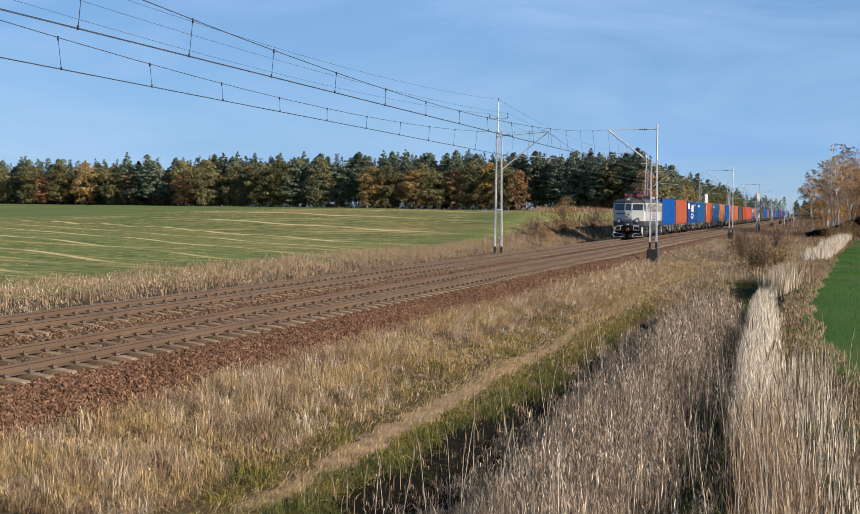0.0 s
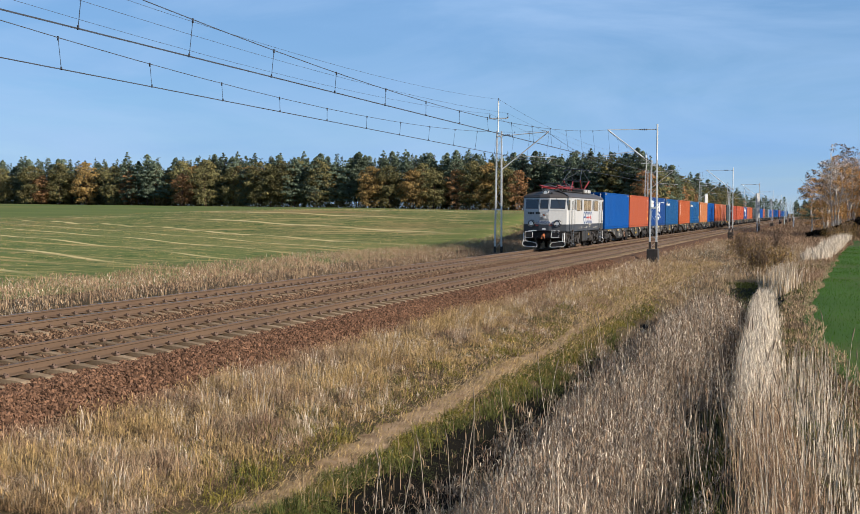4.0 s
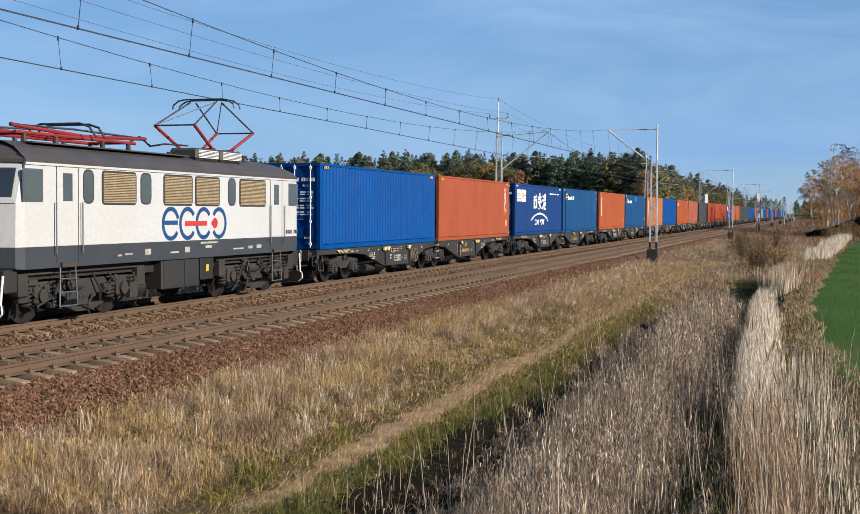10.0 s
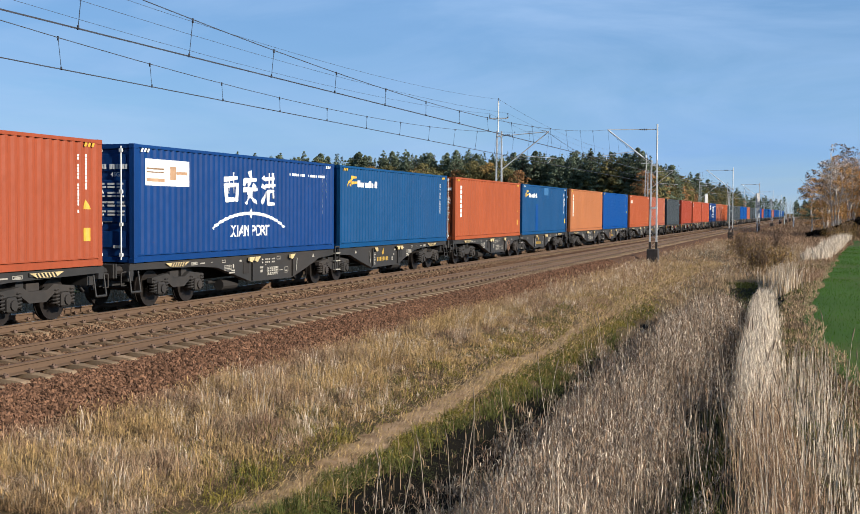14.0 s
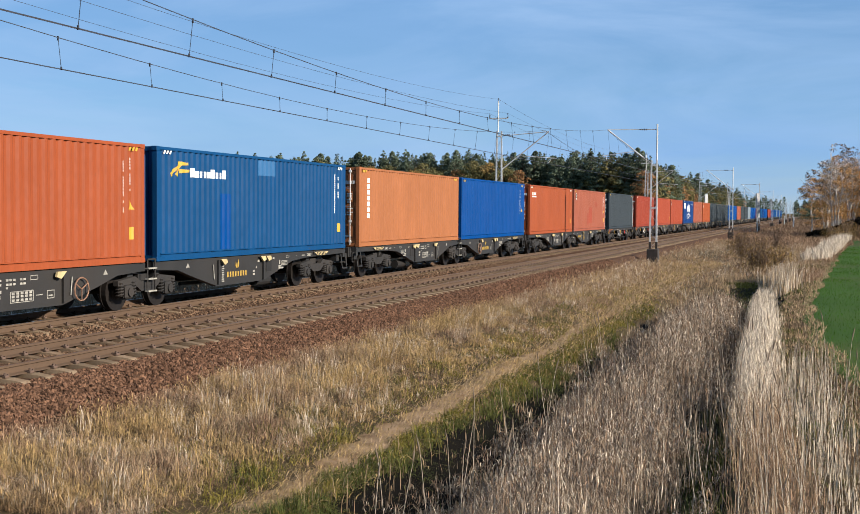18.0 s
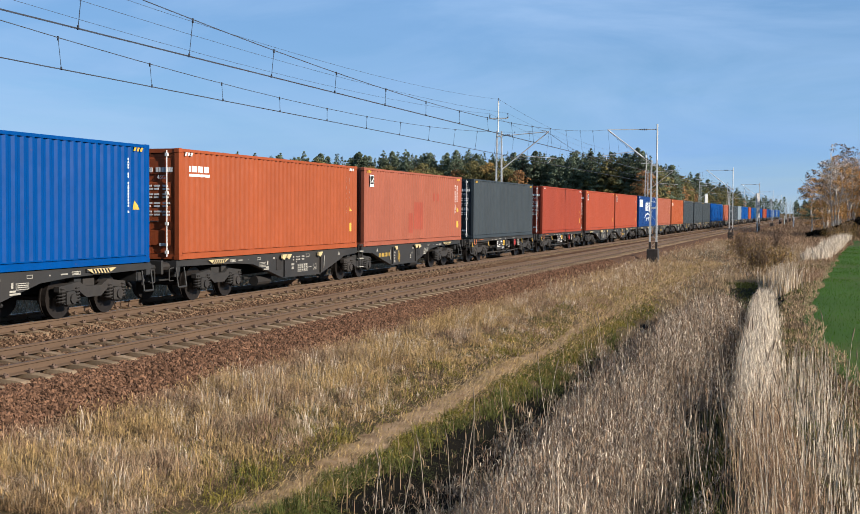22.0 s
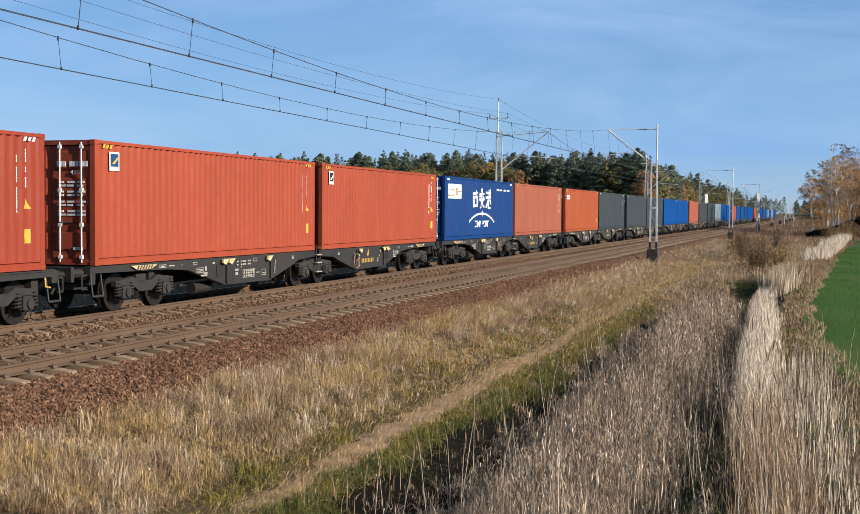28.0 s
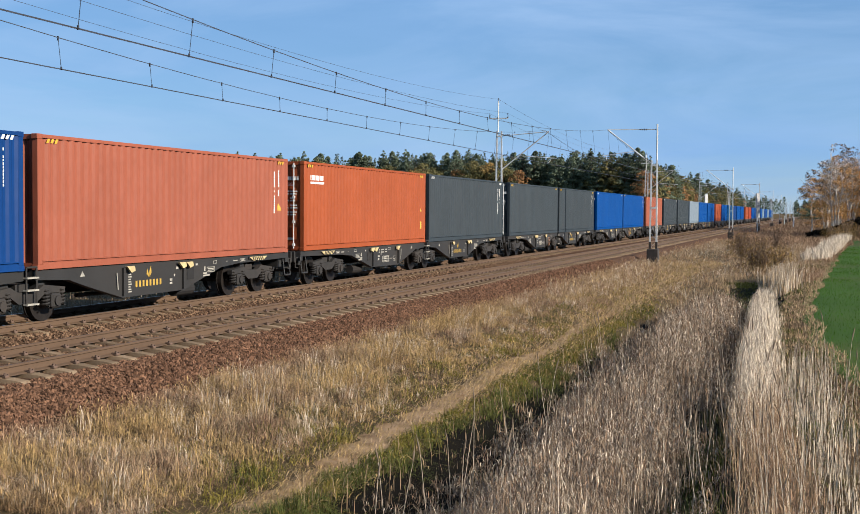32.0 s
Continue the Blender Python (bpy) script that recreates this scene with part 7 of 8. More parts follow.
flecks("seed_heads", np.concatenate([p, p + np.array([0.05, 0.03, 0.04])]), 0.16, np.interp(np.concatenate([y, y]), [21, 60], [0.007, 0.014]), 0.3, "pale_reed", "bleached feathery reed heads and leaves", 241)
n = 3600
y = 10.2 + 21 * g.uniform(0, 1, n) ** 1.2
y = y[g.uniform(0, 1, n) < np.interp(y, [20, 31], [1.0, 0.0])]
n = len(y)
dx = g.normal(0.08, 0.33, n) * np.interp(y, [14, 26], [1.0, 0.7])
lim = np.interp(y, [10, 15, 24], [-0.3, -0.4, -0.6])
dx = np.where((dx < lim) & (g.uniform(0, 1, n) < 0.8), lim + g.uniform(0, 0.8, n), dx)
far_right = np.interp(y, [11, 14, 20, 30], [0.8, 0.6, 0.42, 0.45])
dx = np.where((dx > far_right) & (g.uniform(0, 1, n) < 0.8), far_right - 0.6 * g.uniform(0, 1, n), dx)
xy = np.stack([strand(y) + 0.05 + dx, y], -1)
tall = patchy(xy, 0.85, 1.3, 2.4, 1.3) * np.interp(dx, [-0.5, 0.1, 0.6], [1.0, 0.95, 0.5]) * np.interp(y, [10.5, 15, 24], [0.9, 0.98, 0.92])
i = g.uniform(0, 1, n) < 0.34
blades("pale_reeds", xy[i], tall[i], 0.0065, 0.16, "beige", "tall dry reeds along the field's edge", 42, drift=(-0.2, 0.05))
i = g.uniform(0, 1, n) < 0.13
blades("pale_reeds", xy[i] + 0.03, tall[i] * 1.05, 0.007, 0.14, "pale_reed", "tall bleached reeds along the field's edge", 142, drift=(-0.06, 0.05))
blades("reeds", xy + 0.03, 0.7 * tall, 0.007, 0.25, "brush", "reddish dead reeds at the field's edge", 68, droop=0.6)
for k, (m, lo, hi) in enumerate((("brush", 0.05, 0.7), ("brush", 0.1, 0.9))):
    p = np.stack([xy[:, 0] + g.normal(0, 0.03, n), y + g.normal(0, 0.03, n), land(xy[:, 0], y) + tall * g.uniform(lo, hi, n)], -1)
    flecks("reed_leaves", p[:: 1 + k], 0.14, 0.008, 0.8, m, "curled dead reed leaves", 43 + 200 * k, 0.6)
n = 1300
y = 10.5 + 17 * g.uniform(0, 1, n) ** 1.4
xy = np.stack([strand(y) + 0.95 + g.normal(0, 0.3, n), y], -1)
blades("pale_reeds", xy, patchy(xy, 0.35, 0.9), 0.007, 0.1, "pale_reed", "thin pale stalks beside the young crop", 44)
n = 26000
y = 9 + 80 * g.uniform(0, 1, n) ** 1.3
e = east_edge(y)
xy = thin(np.stack([strand(y) + 0.35 + g.uniform(0, 1, n) ** 1.4 * (e - strand(y) - 0.3), y], -1), 9, 0.05, 1.0)
blades("green_grass", xy, patchy(xy, 0.06, 0.24), np.interp(xy[:, 1], [14, 50], [0.012, 0.03]), 0.9, "green", "mixed green grass at the field's edge", 45)
xy = np.stack([strand(y) + 0.3 + g.uniform(0, 1, n) ** 0.7 * (e - strand(y) + 0.1), y], -1)
flecks("field_litter", np.stack([xy[:, 0], xy[:, 1], land(xy[:, 0], xy[:, 1]) + 0.03], -1), 0.13, np.interp(xy[:, 1], [14, 50], [0.01, 0.024]), 1.9, "beige", "pale straw litter on the bare soil", 46, 0.0)
flecks("field_litter", np.stack([xy[::5, 0], xy[::5, 1], land(xy[::5, 0], xy[::5, 1]) + 0.04], -1), 0.1, 0.014, 1.3, "brush", "brown leaf litter on the bare soil", 146, 0.0)
# the young crop in drilled rows
g = np.random.default_rng(51)
n = 80000
y = 12 + 110 * g.uniform(0, 1, n) ** 1.5
row = g.integers(0, 90, n) * 0.125
x = east_edge(y) + 0.05 + row + g.normal(0, 0.02, n)
blades("young_crop", np.stack([x, y], -1), np.interp(y, [12, 120], [0.13, 0.16]), np.interp(y, [12, 120], [0.011, 0.03]), 0.6, "crop", "rows of young green cereal", 47)
# rough ground further off
for k, (m, n) in enumerate((("beige", 42000), ("brush", 40000), ("straw", 9000), ("pale_reed", 12000))):
    xy = thin(strew(n, -10.3, -0.2, 46, 132, 35 + 20 * k, 1.3, 0.7, 0.3), 10 + k, 0.1 if k < 2 else 0.0, 2.0 * k)
    off = np.abs(xy[:, 0] - path_x(xy[:, 1]))
    xy = xy[((off > 0.75) | (xy[:, 1] > 78)) & ((xy[:, 0] < -5.0) | (xy[:, 1] > 63))]
    h = patchy(xy, 0.2, 0.6, 0.8, 0.5, k) * np.interp(np.abs(xy[:, 0] - path_x(xy[:, 1])), [0.7, 1.8], [0.45, 1.0])
    i = np.arange(len(xy)) % 3 == 0
    blades("rough_grass", xy[i], h[i], 0.016, 0.5, m, "rough dry grass beside the line", 48 + k, droop=0.5)
    x, y = xy[~i].T
    flecks("rough_grass", np.stack([x, y, land(x, y) + h[~i] * g.uniform(0.1, 0.95, len(x))], -1), 0.16, 0.017, 0.8, m, "rough dry grass beside the line", 148 + k)
xy = strew(2800, -1.8, -1.05, 53, 62, 38, 1.0, 0.4, 0.3)
for k, m in enumerate(("pale_reed", "beige")):
    blades("pale_reeds", xy[k::2], patchy(xy[k::2], 0.85, 1.4, 1.7, 1.1), 0.02, 0.14, m, "further stand of bleached reeds", 51 + 200 * k)
xy = np.stack([0 * g.uniform(0, 1, 9000), g.uniform(88, 150, 9000)], -1)
xy[:, 0] = east_edge(xy[:, 1]) - 0.3 - 1.9 * g.uniform(0, 1, 9000)
blades("pale_reeds", xy, patchy(xy, 0.5, 1.2, 0.9, 0.5), 0.022, 0.2, "pale_reed", "bleached reeds at the far edge of the crop", 52)
xy = strew(16000, -9.8, 4.0, 130, 330, 39, 1.4, 0.4, 0.8)
blades("dry_grass", xy, 0.5, 0.06, 0.6, "brush", "rough dry grass beside the line", 53)
n = 12000
y = 62 + 90 * g.uniform(0, 1, n) ** 1.2
xy = np.stack([-1.0 + g.uniform(0, 1, n) * (east_edge(y) + 1.1), y], -1)
blades("dry_grass", xy, patchy(xy, 0.1, 0.4, 0.7, 0.4), 0.022, 0.9, "brush", "brownish grass at the edge of the crop", 69, rise=0.4)
xy = np.stack([3.0 + 20 * g.uniform(0, 1, 9000), g.uniform(140, 215, 9000)], -1)
blades("dry_grass", xy, 0.5, 0.04, 0.5, "brush", "dry grass on the knoll", 70)
xy = strew(10000, -9.0, 14.0, 330, 800, 99, 1.5, 0.4, 1.5)
blades("dry_grass", xy, 0.6, 0.14, 0.4, "brush", "rough dry grass far along the line", 100)
# beyond the tracks
for k, (m, n, wd, words) in enumerate((("brush", 92000, 0.024, "soft brown dry grass beyond the tracks"), ("beige", 66000, 0.024, "beige grass beyond the tracks"), ("reed", 12000, 0.02, "grey-brown grass beyond the tracks"), ("pale_reed", 9000, 0.016, "whitish grass heads beyond the tracks"))):
    xy = thin(strew(n, -26.9, -20.6, 14, 112, 40 + 20 * k, 1.3, 0.75, 0.3), 12 + k, 0.1 if k < 2 else 0.0, 1.7 * k)
    hy = np.interp(xy[:, 0], [-27, -26, -22, -20.4], [0.75, 1.0, 0.95, 0.45]) * patchy(xy, 0.5, 1.05, 0.9, 0.6)
    i = np.arange(len(xy)) % 12 == 0
    blades("far_grass", xy[i], hy[i] * 0.85, wd * 0.45, 0.45, m, words, 54 + k, droop=0.5)
    x, y = xy[~i].T
    flecks("far_grass", np.stack([x, y, land(x, y) + hy[~i] * np.clip(1 - np.abs(g.normal(0, 0.33, len(x))), 0.03, 1)], -1), 0.15, wd * 0.75, 0.8, m, words, 154 + k)
# short stubble left standing in the wide field
n = 60000
y = 36 + 190 * g.uniform(0, 1, n) ** 1.15
x = -y * g.uniform(0.23, 0.84, n)
q = 0.5 * x + 0.866 * y
dense = 0.5 + 0.5 * np.sin(q * 0.74 + 0.8 * np.sin(x * 0.05)) + 0.6 * np.sin(x * 0.045 + 1.0) * np.sin(y * 0.028)
keep = (x < -28.5) & (x > -118) & (g.uniform(0, 1, n) < np.clip(dense, 0.08, 1))
x, y = x[keep], y[keep]
flecks("field_stubble", np.stack([x, y, land(x, y) + 0.02], -1), 0.09, np.interp(y, [40, 200], [0.035, 0.08]), 0.9, "stubble", "short pale stubble in the green field", 560)
xy = strew(6000, -20.9, -19.5, 14, 150, 42, 1.25, 0.5)
blades("far_grass", xy, 0.26, 0.016, 0.7, "beige", "dry grass beside the ballast", 56, rise=0.3)
xy = strew(26000, -42.0, -20.5, 110, 330, 43, 1.5, 0.4, 0.7)
xy = xy[-xy[:, 0] < 0.236 * xy[:, 1] + 0.6 * np.sin(xy[:, 1] * 0.4)]
blades("bank_grass", xy, patchy(xy, 0.4, 0.9, 0.3, 0.2), 0.04, 0.35, "brush", "dry grass on the cutting's bank", 57)


# single tall stalks with seed heads
def reed_stalk():
    bm = rods(((0, 0, -0.03), (0.01, 0, 0.7), 0.005, 0.004), ((0.01, 0, 0.7), (0.045, 0.01, 1.42), 0.004, 0.0025), n=5)
    st = part("reed_stalk", bm, "pale_reed")
    part("seed_head", rods(((0.043, 0.01, 1.38), (0.055, 0.012, 1.47), 0.005, 0.013), ((0.055, 0.012, 1.47), (0.085, 0.015, 1.62), 0.013, 0.002), n=5), "reed", st)
    part("leaf_blade", slab(bmesh.new(), (0.0, -0.006, 0.6), (0.0, 0.006, 0.6), (0.2, 0.004, 0.78), (0.2, -0.004, 0.78), 0, 0.002), "reed", st)
    return tagged(st, "single tall dry reed with a feathery head", "reed", "tall reeds")


g = random.Random(77)
stalk = None
for k in range(120):
    if k < 60:
        x, y = g.uniform(-4.6, -1.8), g.uniform(11, 27)
    elif k < 95:
        y = g.uniform(11, 24)
        x = float(strand(y)) + g.uniform(-0.9, 0.5)
    else:
        x, y = g.uniform(-0.4, 0.7), g.uniform(11, 26)
    m = pose(x, y, float(land(x, y)), g.uniform(-10, 10), g.uniform(-12, 8), g.uniform(0, 360)) @ Matrix.Scale(g.uniform(0.7, 1.15), 4)
    if stalk is None:
        stalk = reed_stalk()
        stalk.matrix_basis = m
    else:
        o = copy_thing(stalk, m)
        o.matrix_basis = m


# ---- trees and shrubs ----
def crown(kind, seed, height, spread, low, n=1500, size=0.34, clumps=26):
    """Leaf flakes lying on the skins of many rounded boughs, so that each bough has a lit and a shaded side."""
    g = np.random.default_rng(seed)
    zc = low + (height - low) * g.uniform(0, 1, clumps) ** (0.8 if kind == "pine" else 0.95)
    zc[:3] = height * np.array([0.985, 0.955, 0.925])
    f = (zc - low) / (height - low)
    if kind == "pine":
        r = spread * np.interp(f, [0, 0.2, 0.55, 0.8, 0.93, 1], [0.8, 1.0, 0.85, 0.5, 0.2, 0.02])
    else:
        r = spread * np.interp(f, [0, 0.3, 0.75, 0.92, 1], [0.7, 1.0, 0.9, 0.55, 0.15])
    a = g.uniform(0, 2 * np.pi, clumps)
    rr = r * np.sqrt(g.uniform(0.05, 1, clumps))
    c = np.stack([rr * np.cos(a), rr * np.sin(a), zc], -1)
    size_c = spread * (g.uniform(0.1, 0.24, clumps) if kind == "pine" else g.uniform(0.11, 0.28, clumps)) * (0.3 + 0.7 * r / spread)
    i = g.choice(clumps, n, p=size_c ** 1.6 / (size_c ** 1.6).sum())
    e = g.normal(size=(n, 3))
    e /= np.linalg.norm(e, axis=1, keepdims=True)
    e[:, 2] = np.where(e[:, 2] < -0.3, -e[:, 2], e[:, 2])
    flat = np.array([1.3, 1.3, 0.6 if kind == "pine" else 0.85])
    p = c[i] + e * flat * size_c[i][:, None] * g.uniform(0.7, 1.15, n)[:, None]
    nrm = e + g.normal(0, 0.6, (n, 3))
    u = np.cross(nrm, g.normal(size=(n, 3)))
    u /= np.linalg.norm(u, axis=1, keepdims=True)
    w = np.cross(nrm, u)
    w /= np.linalg.norm(w, axis=1, keepdims=True)
    s = size * g.uniform(0.6, 1.4, n)[:, None]
    v = np.stack([p + u * s, p - u * s * 0.5 + w * s * 0.8, p - u * s * 0.5 - w * s * 0.8], 1).reshape(-1, 3)
    return v, np.arange(3 * n).reshape(-1, 3)


def trunk(height, r, seed, limbs=8, low=0.4, bend=0.15, reach=0.18, forks=0):
    g = random.Random(seed)
    bm = bmesh.new()
    pts = [Vector((0, 0, -0.4))]
    for i in range(5):
        pts.append(Vector((pts[-1].x + g.uniform(-bend, bend) * 2, pts[-1].y + g.uniform(-bend, bend) * 2, height * (i + 1) / 5.2)))
    for i in range(5):
        rod(bm, pts[i], pts[i + 1], r * (1 - i * 0.18), 6, r * (1 - (i + 1) * 0.18))
    for i in range(limbs):
        t = g.uniform(low, 0.92) * 5
        k = min(4, int(t))
        p = pts[k].lerp(pts[k + 1], t - k)
        a, ln = g.uniform(0, 6.28), height * g.uniform(0.5, 1.0) * reach
        q = p + Vector((ln * math.cos(a), ln * math.sin(a), ln * g.uniform(0.3, 1.3)))
        rod(bm, p, q, r * 0.3, 5, r * 0.12)
        for j in range(forks):
            b = a + g.uniform(-1.1, 1.1)
            l2 = ln * g.uniform(0.4, 0.8)
            s = p.lerp(q, g.uniform(0.5, 1.0))
            rod(bm, s, s + Vector((l2 * math.cos(b), l2 * math.sin(b), l2 * g.uniform(0.1, 1.1))), r * 0.12, 4, r * 0.04)
    return bm


PROTO = {}
KIND = dict(
    pine=(1, "pine_tree", "dark green Scots pine at the edge of the wood", 16.6, 4.0, 0.16, 4800, 0.24, 200),
    spruce=(5, "spruce_tree", "slim dark green spruce in the wood", 17.4, 3.2, 0.08, 4200, 0.22, 190),
    leaf=(2, "autumn_tree", "broadleaf tree with olive autumn leaves", 14.5, 4.5, 0.06, 4800, 0.24, 170),
    gold=(3, "autumn_tree", "broadleaf tree with golden autumn leaves", 14.3, 4.3, 0.06, 4600, 0.24, 170),
    rust=(4, "autumn_tree", "tree with russet autumn leaves", 12.0, 3.4, 0.06, 3400, 0.21, 130),
)


def tree(kind, variant, x, y, turn=0.0, lift=0.0):
    m = pose(x, y, float(land(x, y)) + lift, 0, 0, turn)
    key = (kind, variant)
    if key in PROTO:
        return copy_thing(PROTO[key], m)
    num, name, words, h, spread, low, n, size, clumps = KIND[kind]
    s = num * 10 + variant
    t = root(name, words, "tree", "trees of the wood")
    h *= 0.82 + 0.065 * variant
    part("trunk", trunk(h * 0.95, 0.19, s, 12), "bark", t)
    v, f = crown("pine" if kind in ("pine", "spruce") else "leaf", s, h, spread, h * low, n, size, clumps)
    tris("crown", v, f, "pine" if kind == "spruce" else kind, t)
    t.matrix_basis = m
    PROTO[key] = t
    return t


g = random.Random(8)
for row, (yr, step) in enumerate(((331, 3.6), (335, 3.6), (341, 4.2))):
    x = -44.0
    while x > -335:
        wave = math.sin(x * 0.037 + 1.0) + 0.6 * math.sin(x * 0.11)
        warm = row < 2 and g.random() < 0.3 + 0.2 * wave + (0.25 if x < -190 else 0.0)
        kind = g.choice(("leaf", "leaf", "gold", "rust", "leaf", "leaf")) if warm else g.choice(("pine", "pine", "spruce"))
        tree(kind, g.randrange(4), x + g.uniform(-1.4, 1.4), yr + g.uniform(-3, 2) + 4 * math.sin(x * 0.05), g.uniform(0, 360), g.uniform(-0.8, 0.3) + (1.1 if x > -125 else 0.0 if x > -200 else -1.5))
        x -= step * g.uniform(0.75, 1.25)
for row, (xr, step) in enumerate(((-48, 5), (-53, 5), (-59, 6))):
    y = 338.0
    while y < 900:
        tree(g.choice(("pine", "leaf", "rust", "leaf", "spruce")), g.randrange(4), xr + g.uniform(-3, 3) - 0.01 * (y - 338), y, g.uniform(0, 360))
        y += step * g.uniform(0.8, 1.4) * (1 + (y - 338) / 250)
for kind, x in (("leaf", -249), ("rust", -245), ("leaf", -239), ("gold", -229.6), ("leaf", -219), ("rust", -212.7), ("rust", -191.8), ("leaf", -182), ("gold", -126.7), ("leaf", -121), ("gold", -114), ("leaf", -108), ("rust", -101), ("leaf", -96), ("gold", -91), ("rust", -82), ("leaf", -87), ("pine", -206), ("pine", -209.5), ("spruce", -214), ("pine", -203)):
    tree(kind, g.randrange(4), x, 324 + 4 * math.sin(x * 0.05), g.uniform(0, 360), -0.3)
# depth of the wood behind its edge
def wood(name, n, m, x0, x1, y0, y1, low, high, material, words, seed, size=0.3, wide=1.0):
    gn = np.random.default_rng(seed)
    cx, cy, ch = gn.uniform(x0, x1, m), y0 + (y1 - y0) * gn.uniform(0, 1, m) ** 1.4, gn.uniform(low, high, m)
    i = gn.integers(0, m, n)
    t = gn.uniform(0, 1, n) ** 0.8
    r = np.interp(t, [0, 0.3, 0.7, 1], [2.0, 2.2, 1.5, 0.1]) * wide
    p = np.stack([cx[i] + gn.normal(0, 0.6, n) * r, cy[i] + gn.normal(0, 0.6, n) * r, t * ch[i]], -1)
    p[:, 2] += land(p[:, 0], p[:, 1]) - np.where(p[:, 0] < -200, 1.2, 0.2)
    u, w = gn.normal(size=(n, 3)) * size, gn.normal(size=(n, 3)) * size
    tagged(tris(name, np.stack([p, p + u, p + w], 1).reshape(-1, 3), np.arange(3 * n).reshape(-1, 3), material), words, "wood", kind="stuff")


wood("far_wood", 105000, 330, -345, -48, 340, 376, 14.0, 17.5, "pine", "dark depth of the pine wood", 9)
wood("far_wood", 45000, 190, -75, -50, 370, 1100, 11.0, 16.0, "pine", "pines along the far stretch of the line", 10, 0.4)
wood("far_wood", 30000, 120, 10, 45, 250, 1100, 9.0, 15.0, "leaf", "mixed trees along the far stretch of the line", 11, 0.4, 1.2)
wood("far_wood", 26000, 90, -90, 90, 1120, 1180, 11.0, 17.0, "pine", "far wood closing the view along the line", 12, 0.6, 1.5)
wood("far_wood", 12000, 70, -7, 14, 720, 980, 8.0, 13.0, "pine", "dark pines closing the view beside the line", 15, 0.5, 1.2)
wood("far_wood", 34000, 100, -128, -49, 337, 374, 15.5, 18.3, "pine", "dark depth of the pine wood", 14)
gn = np.random.default_rng(13)
n = 16000
p = np.stack([gn.uniform(-340, -36, n), gn.uniform(327, 336, n), gn.uniform(0, 1, n) ** 1.7 * 3.4], -1)
p[:, 1] += 4 * np.sin(p[:, 0] * 0.05)
p[:, 2] += land(p[:, 0], p[:, 1])
tagged(tris("undergrowth", np.stack([p, p + gn.normal(size=(n, 3)) * 0.34, p + gn.normal(size=(n, 3)) * 0.34], 1).reshape(-1, 3), np.arange(3 * n).reshape(-1, 3), "leaf"), "bushy undergrowth at the wood's foot", "undergrowth", kind="stuff")


# birches on the knoll
def birch(seed, h, words, fans):
    """Several leaning stems from one stool, russet leaves low, bare twigs at the top."""
    g = random.Random(seed)
    t = root("birch_tree", words, "tree", "birches by the line")
    tops = []
    for k in range(fans):
        a, lean = g.uniform(0, 6.28), g.uniform(0.05, 0.3) if fans > 1 else 0.04
        hh = h * g.uniform(0.75, 1.0)
        st = part("trunk", trunk(hh, 0.17, seed * 7 + k, 14, 0.3, 0.14, 0.15, 3), "birch", t, "white birch trunk and limbs")
        st.matrix_basis = pose(0.3 * math.cos(a), 0.3 * math.sin(a), 0, math.degrees(lean) * math.sin(a), -math.degrees(lean) * math.cos(a) * -1, 0)
        tops.append((hh * math.sin(lean) * math.cos(a), hh * -math.sin(lean) * math.sin(a)))
    v, f = crown("leaf", seed, h * 0.86, h * 0.2, h * 0.12, 5200, 0.075, 110)
    tris("crown", v, f, "copper", t)
    v, f = crown("leaf", seed + 40, h * 1.0, h * 0.2, h * 0.4, 1800, 0.09, 60)
    tris("twig_crown", v, f, "twig", t)
    return t


BIRCH = [birch(60 + k, h, "birch with sparse russet autumn leaves", n) for k, (h, n) in enumerate(((13.6, 4), (10.8, 1), (12.2, 3)))]
g = random.Random(5)
for k, (x, y) in enumerate(((4.6, 186), (1.0, 198), (6.6, 192), (10.5, 200), (13.0, 190), (3.4, 214), (7.4, 210), (15.5, 203), (12, 218), (18, 194), (21, 208), (5.0, 228), (16, 228), (10.2, 184), (5.2, 205))):
    m = pose(x - 1.5, y, float(land(x, y)) - 0.1, 0, 0, g.uniform(0, 360))
    if k < 3:
        BIRCH[k].matrix_basis = m
    else:
        copy_thing(BIRCH[k % 3], m)
for k in range(16):
    y = 260 + 32 * k
    tree(g.choice(("pine", "leaf", "rust")), g.randrange(4), g.uniform(6, 13) + 0.014 * y, y, g.uniform(0, 360))


# scrub added in near-black, standing in for the shaded bank below the birches
n = 9000
gn = np.random.default_rng(33)
x, y = gn.uniform(-1.0, 16.0, n), gn.uniform(172, 184, n)
y = np.where(x < 1.5, np.clip(y + 8, 172, 190), y)
p = np.stack([x, y, land(x, y) + gn.uniform(0, 1, n) ** 1.4 * np.interp(x, [-1, 2, 6], [0.5, 1.2, 1.9])], -1)
tagged(tris("brambles", np.stack([p, p + gn.normal(size=(n, 3)) * 0.22, p + gn.normal(size=(n, 3)) * 0.22], 1).reshape(-1, 3), np.arange(3 * n).reshape(-1, 3), "humus"), "added near-black scrub, painted shade of the bank under the birches", "brambles", kind="stuff")


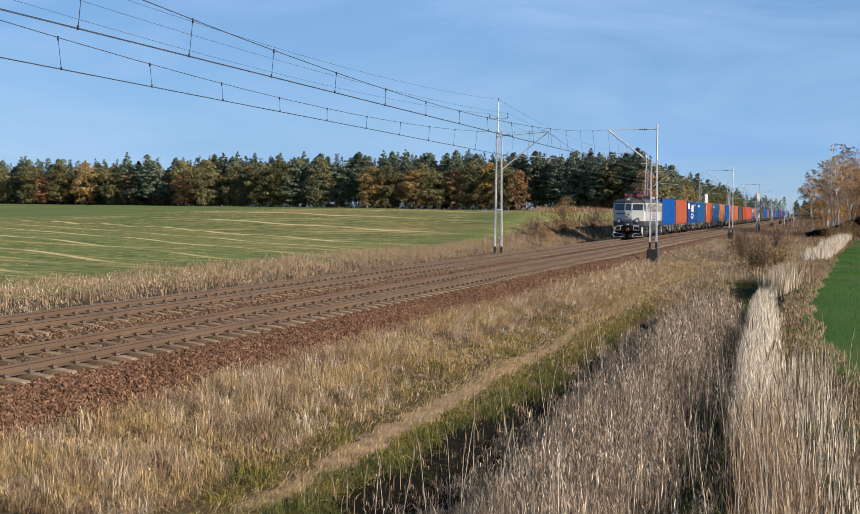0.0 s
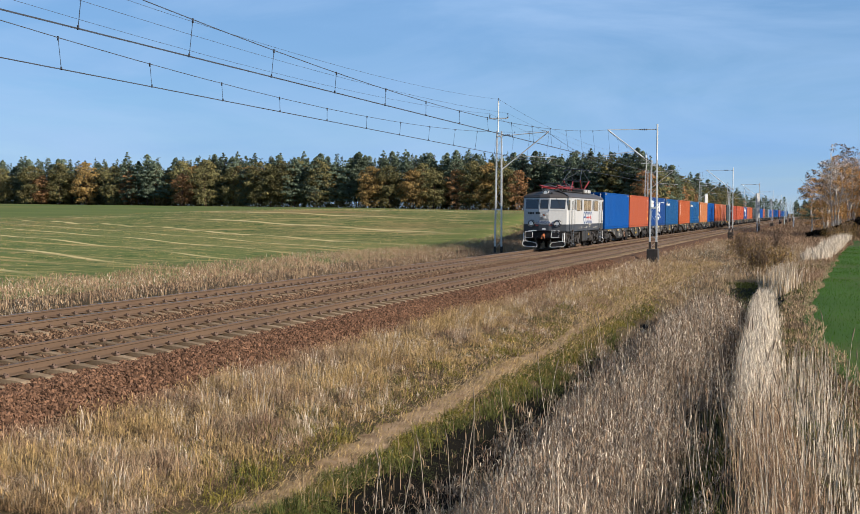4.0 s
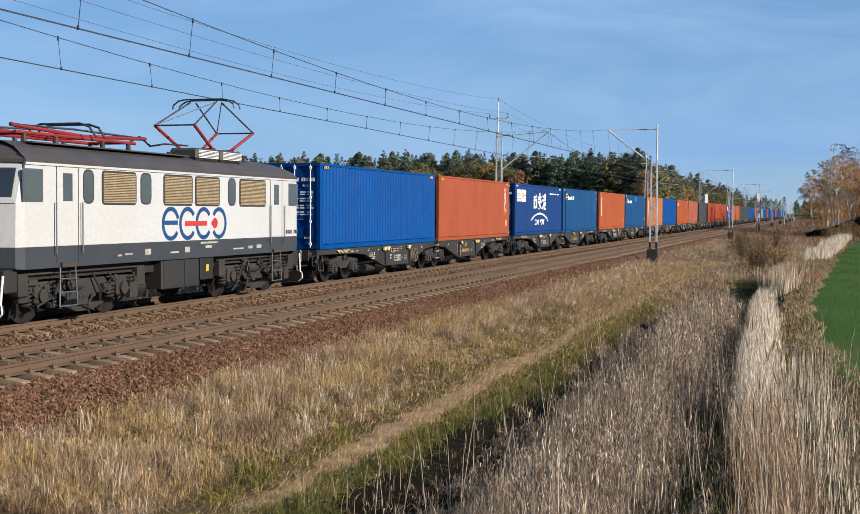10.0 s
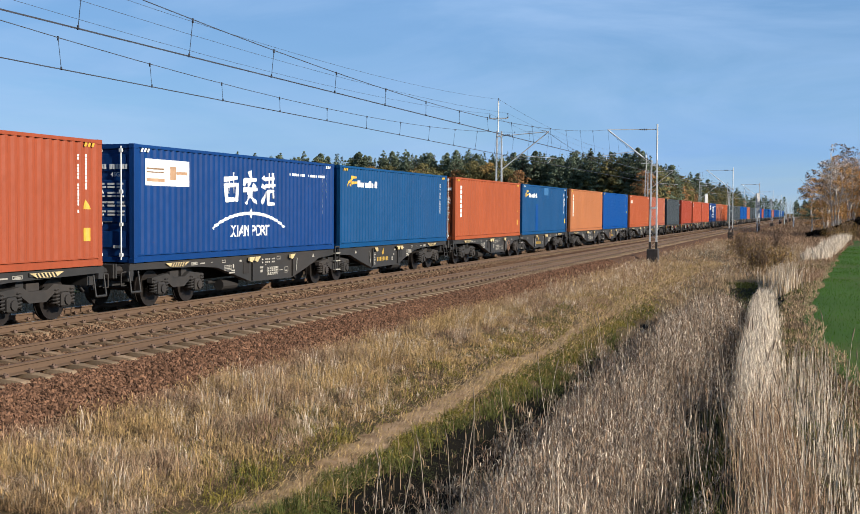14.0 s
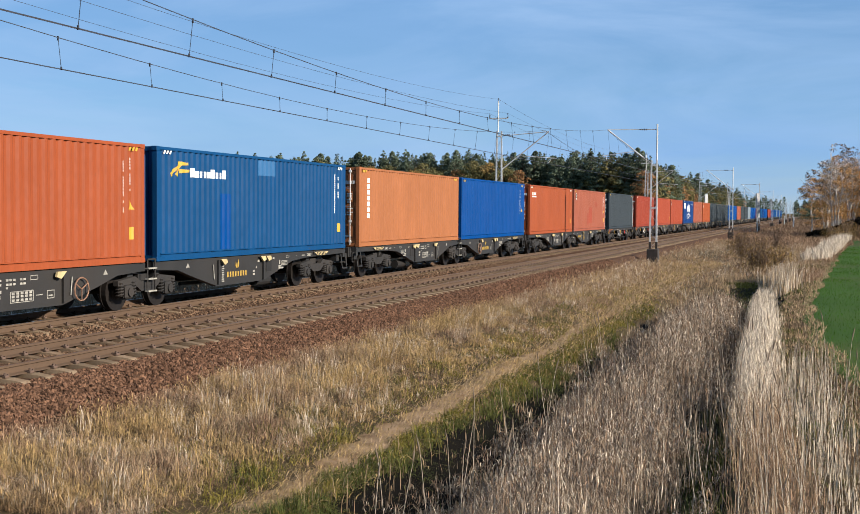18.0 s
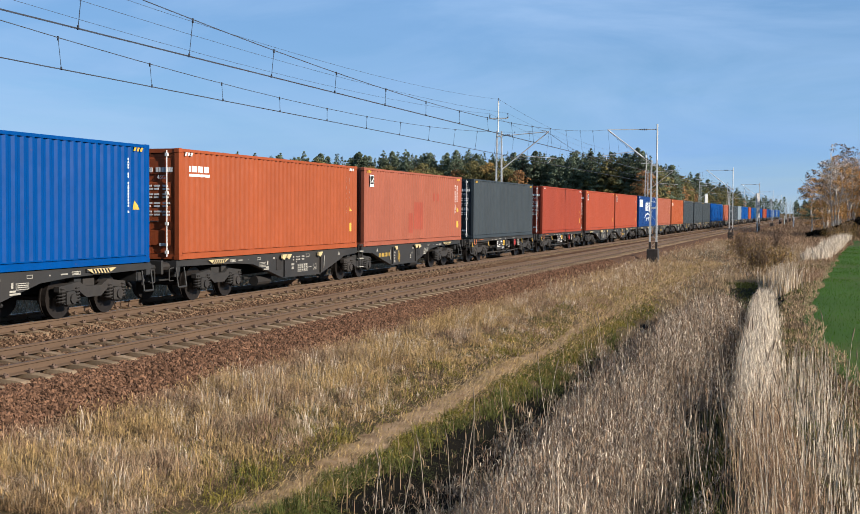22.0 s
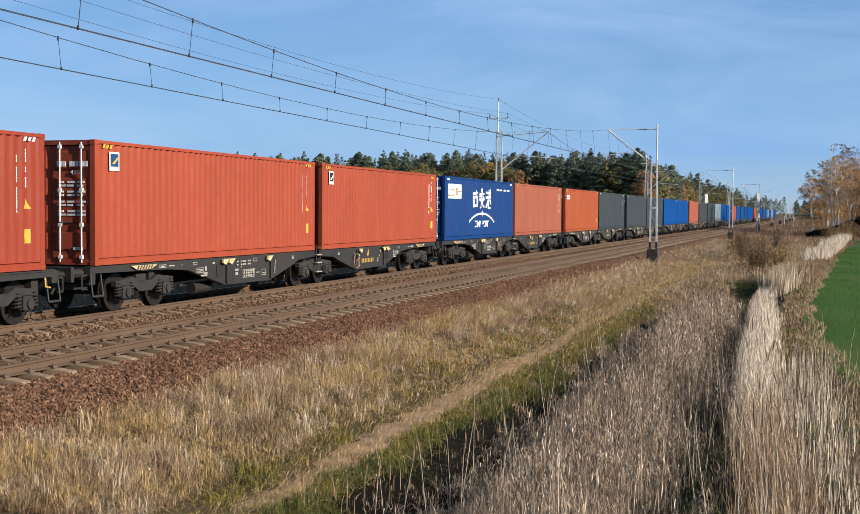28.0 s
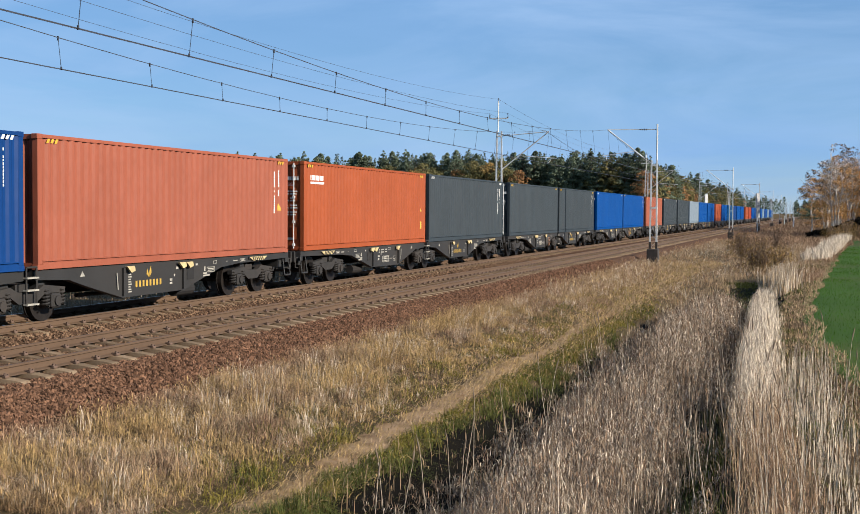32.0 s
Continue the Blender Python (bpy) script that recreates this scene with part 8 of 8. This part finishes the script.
def shrub(seed, h, leafy, words):
    """A fan of thin stems with small leaves."""
    g = random.Random(seed)
    s = root("shrub", words, "shrub", "shrubs by the line")
    bm = bmesh.new()
    for i in range(70):
        a, l = g.uniform(0, 6.28), g.uniform(0.1, 0.7)
        top = Vector((l * h * 0.7 * math.cos(a), l * h * 0.7 * math.sin(a), h * g.uniform(0.6, 1.05)))
        mid = top * 0.5 + Vector((0, 0, 0.1 * h))
        rod(bm, (0.12 * math.cos(a), 0.12 * math.sin(a), -0.1), mid, 0.012, 4, 0.009)
        rod(bm, mid, top, 0.009, 4, 0.004)
    part("stem_fan", bm, "twig", s)
    gn = np.random.default_rng(seed)
    n = 1500
    a, r = gn.uniform(0, 6.28, n), h * 0.6 * np.sqrt(gn.uniform(0, 1, n))
    p = np.stack([r * np.cos(a), r * np.sin(a), h * gn.uniform(0.05, 1, n) ** 1.5 * (1.05 - 0.4 * (r / (h * 0.6)))], -1)
    tris("foliage", np.stack([p, p + gn.normal(size=(n, 3)) * 0.05, p + gn.normal(size=(n, 3)) * 0.05], 1).reshape(-1, 3), np.arange(3 * n).reshape(-1, 3), leafy, s)
    return s


SHRUB = [shrub(80, 2.2, "withered", "brown shrub with a few withered leaves"), shrub(81, 1.8, "withered", "twiggy brown shrub in dry grass"), shrub(82, 2.1, "twig", "bare twiggy brown shrub")]
g = random.Random(6)
spots = [(-2.9, 71.5), (-2.0, 73.0), (-3.5, 73.5), (-5.2, 92), (-6.5, 112), (-3.5, 118), (-24.5, 117), (-26, 124), (-27.5, 131), (-25, 136), (-29, 140), (-26.5, 147), (-23.5, 103), (-25.5, 108), (2.6, 152), (3.8, 158), (5.2, 150), (6.6, 161), (8.4, 155), (10.2, 163), (2.0, 166), (4.6, 170), (12, 158)]
for k, (x, y) in enumerate(spots):
    m = pose(x, y, float(land(x, y)), 0, 0, g.uniform(0, 360))
    if k < 3:
        SHRUB[k].matrix_basis = m
    else:
        copy_thing(SHRUB[g.randrange(3)], m)


# ---- signals and posts beside the line ----
def signal(x, y, h, words):
    s = root("signal", words, "signal", "railway signals")
    s.location = (x, y, float(land(x, y)) if x > -10 else -0.5)
    s.rotation_euler.z = radians(50)
    part("post", rods(((0, 0, -0.3), (0, 0, h), 0.07)), "galv", s)
    part("signal_head", boxes((-0.42, 0.42, -0.1, 0.1, h - 2.1, h), bevel=0.06), "white", s, "white painted signal board")
    part("sign_board", boxes((-0.4, 0.4, -0.12, -0.08, h - 4.2, h - 2.3)), "white", s)
    part("ladder", rods(((-0.18, 0.15, 0), (-0.18, 0.15, h - 0.4), 0.02), ((0.18, 0.15, 0), (0.18, 0.15, h - 0.4), 0.02), n=4), "galv", s)


signal(-9.3, 207.0, 6.75, "white railway signal on a tall post")
signal(-20.4, 234.0, 6.7, "white railway signal beyond the train")
for x, y in ((-4.9, 300.0), (-8.0, 340.0)):
    b = root("marker_post", "pale concrete marker post in rough grass", "post", "marker posts")
    b.location = (x, y, float(land(x, y)))
    part("shaft", boxes((-0.16, 0.16, -0.16, 0.16, -0.2, 2.6), bevel=0.03), "galv", b)


# ---- movement ----
def gone(t):
    """Way of the reference point along the track, metres north of the camera."""
    return 138.69 - 8.92179656 * t - 0.0132987409 * t * t - 0.000191027371 * t ** 3


def motions():
    for ob, off, z in TRAIN:
        walk(ob, [(t, pose(XT, off + gone(t), z)) for t in range(0, 33, 2)])
    # wheels of the engine and of the wagons that pass the camera
    times = [k / FPS for k in range(0, 32 * FPS + 1)]
    for w, r in WHEELS:
        x, y, z = w.location
        walk(w, [(t, pose(x, y, z, math.degrees((gone(0) - gone(t)) / r))) for t in times])


# marks and twigs too small to pick apart
for ob in bpy.data.objects:
    if ob.name.split(".")[0] in ("code_lettering", "door_lettering", "stencil_lettering", "data_lettering", "owner_mark", "stem_fan", "foliage", "number_lettering", "label_print"):
        tagged(ob, kind="stuff")

for ob, off, z in TRAIN:
    if ob.name.startswith("container_wagon") and off < 205:
        WHEELS += [(o, 0.46) for o in ob.children_recursive if o.name.startswith("wheelset")]
motions()
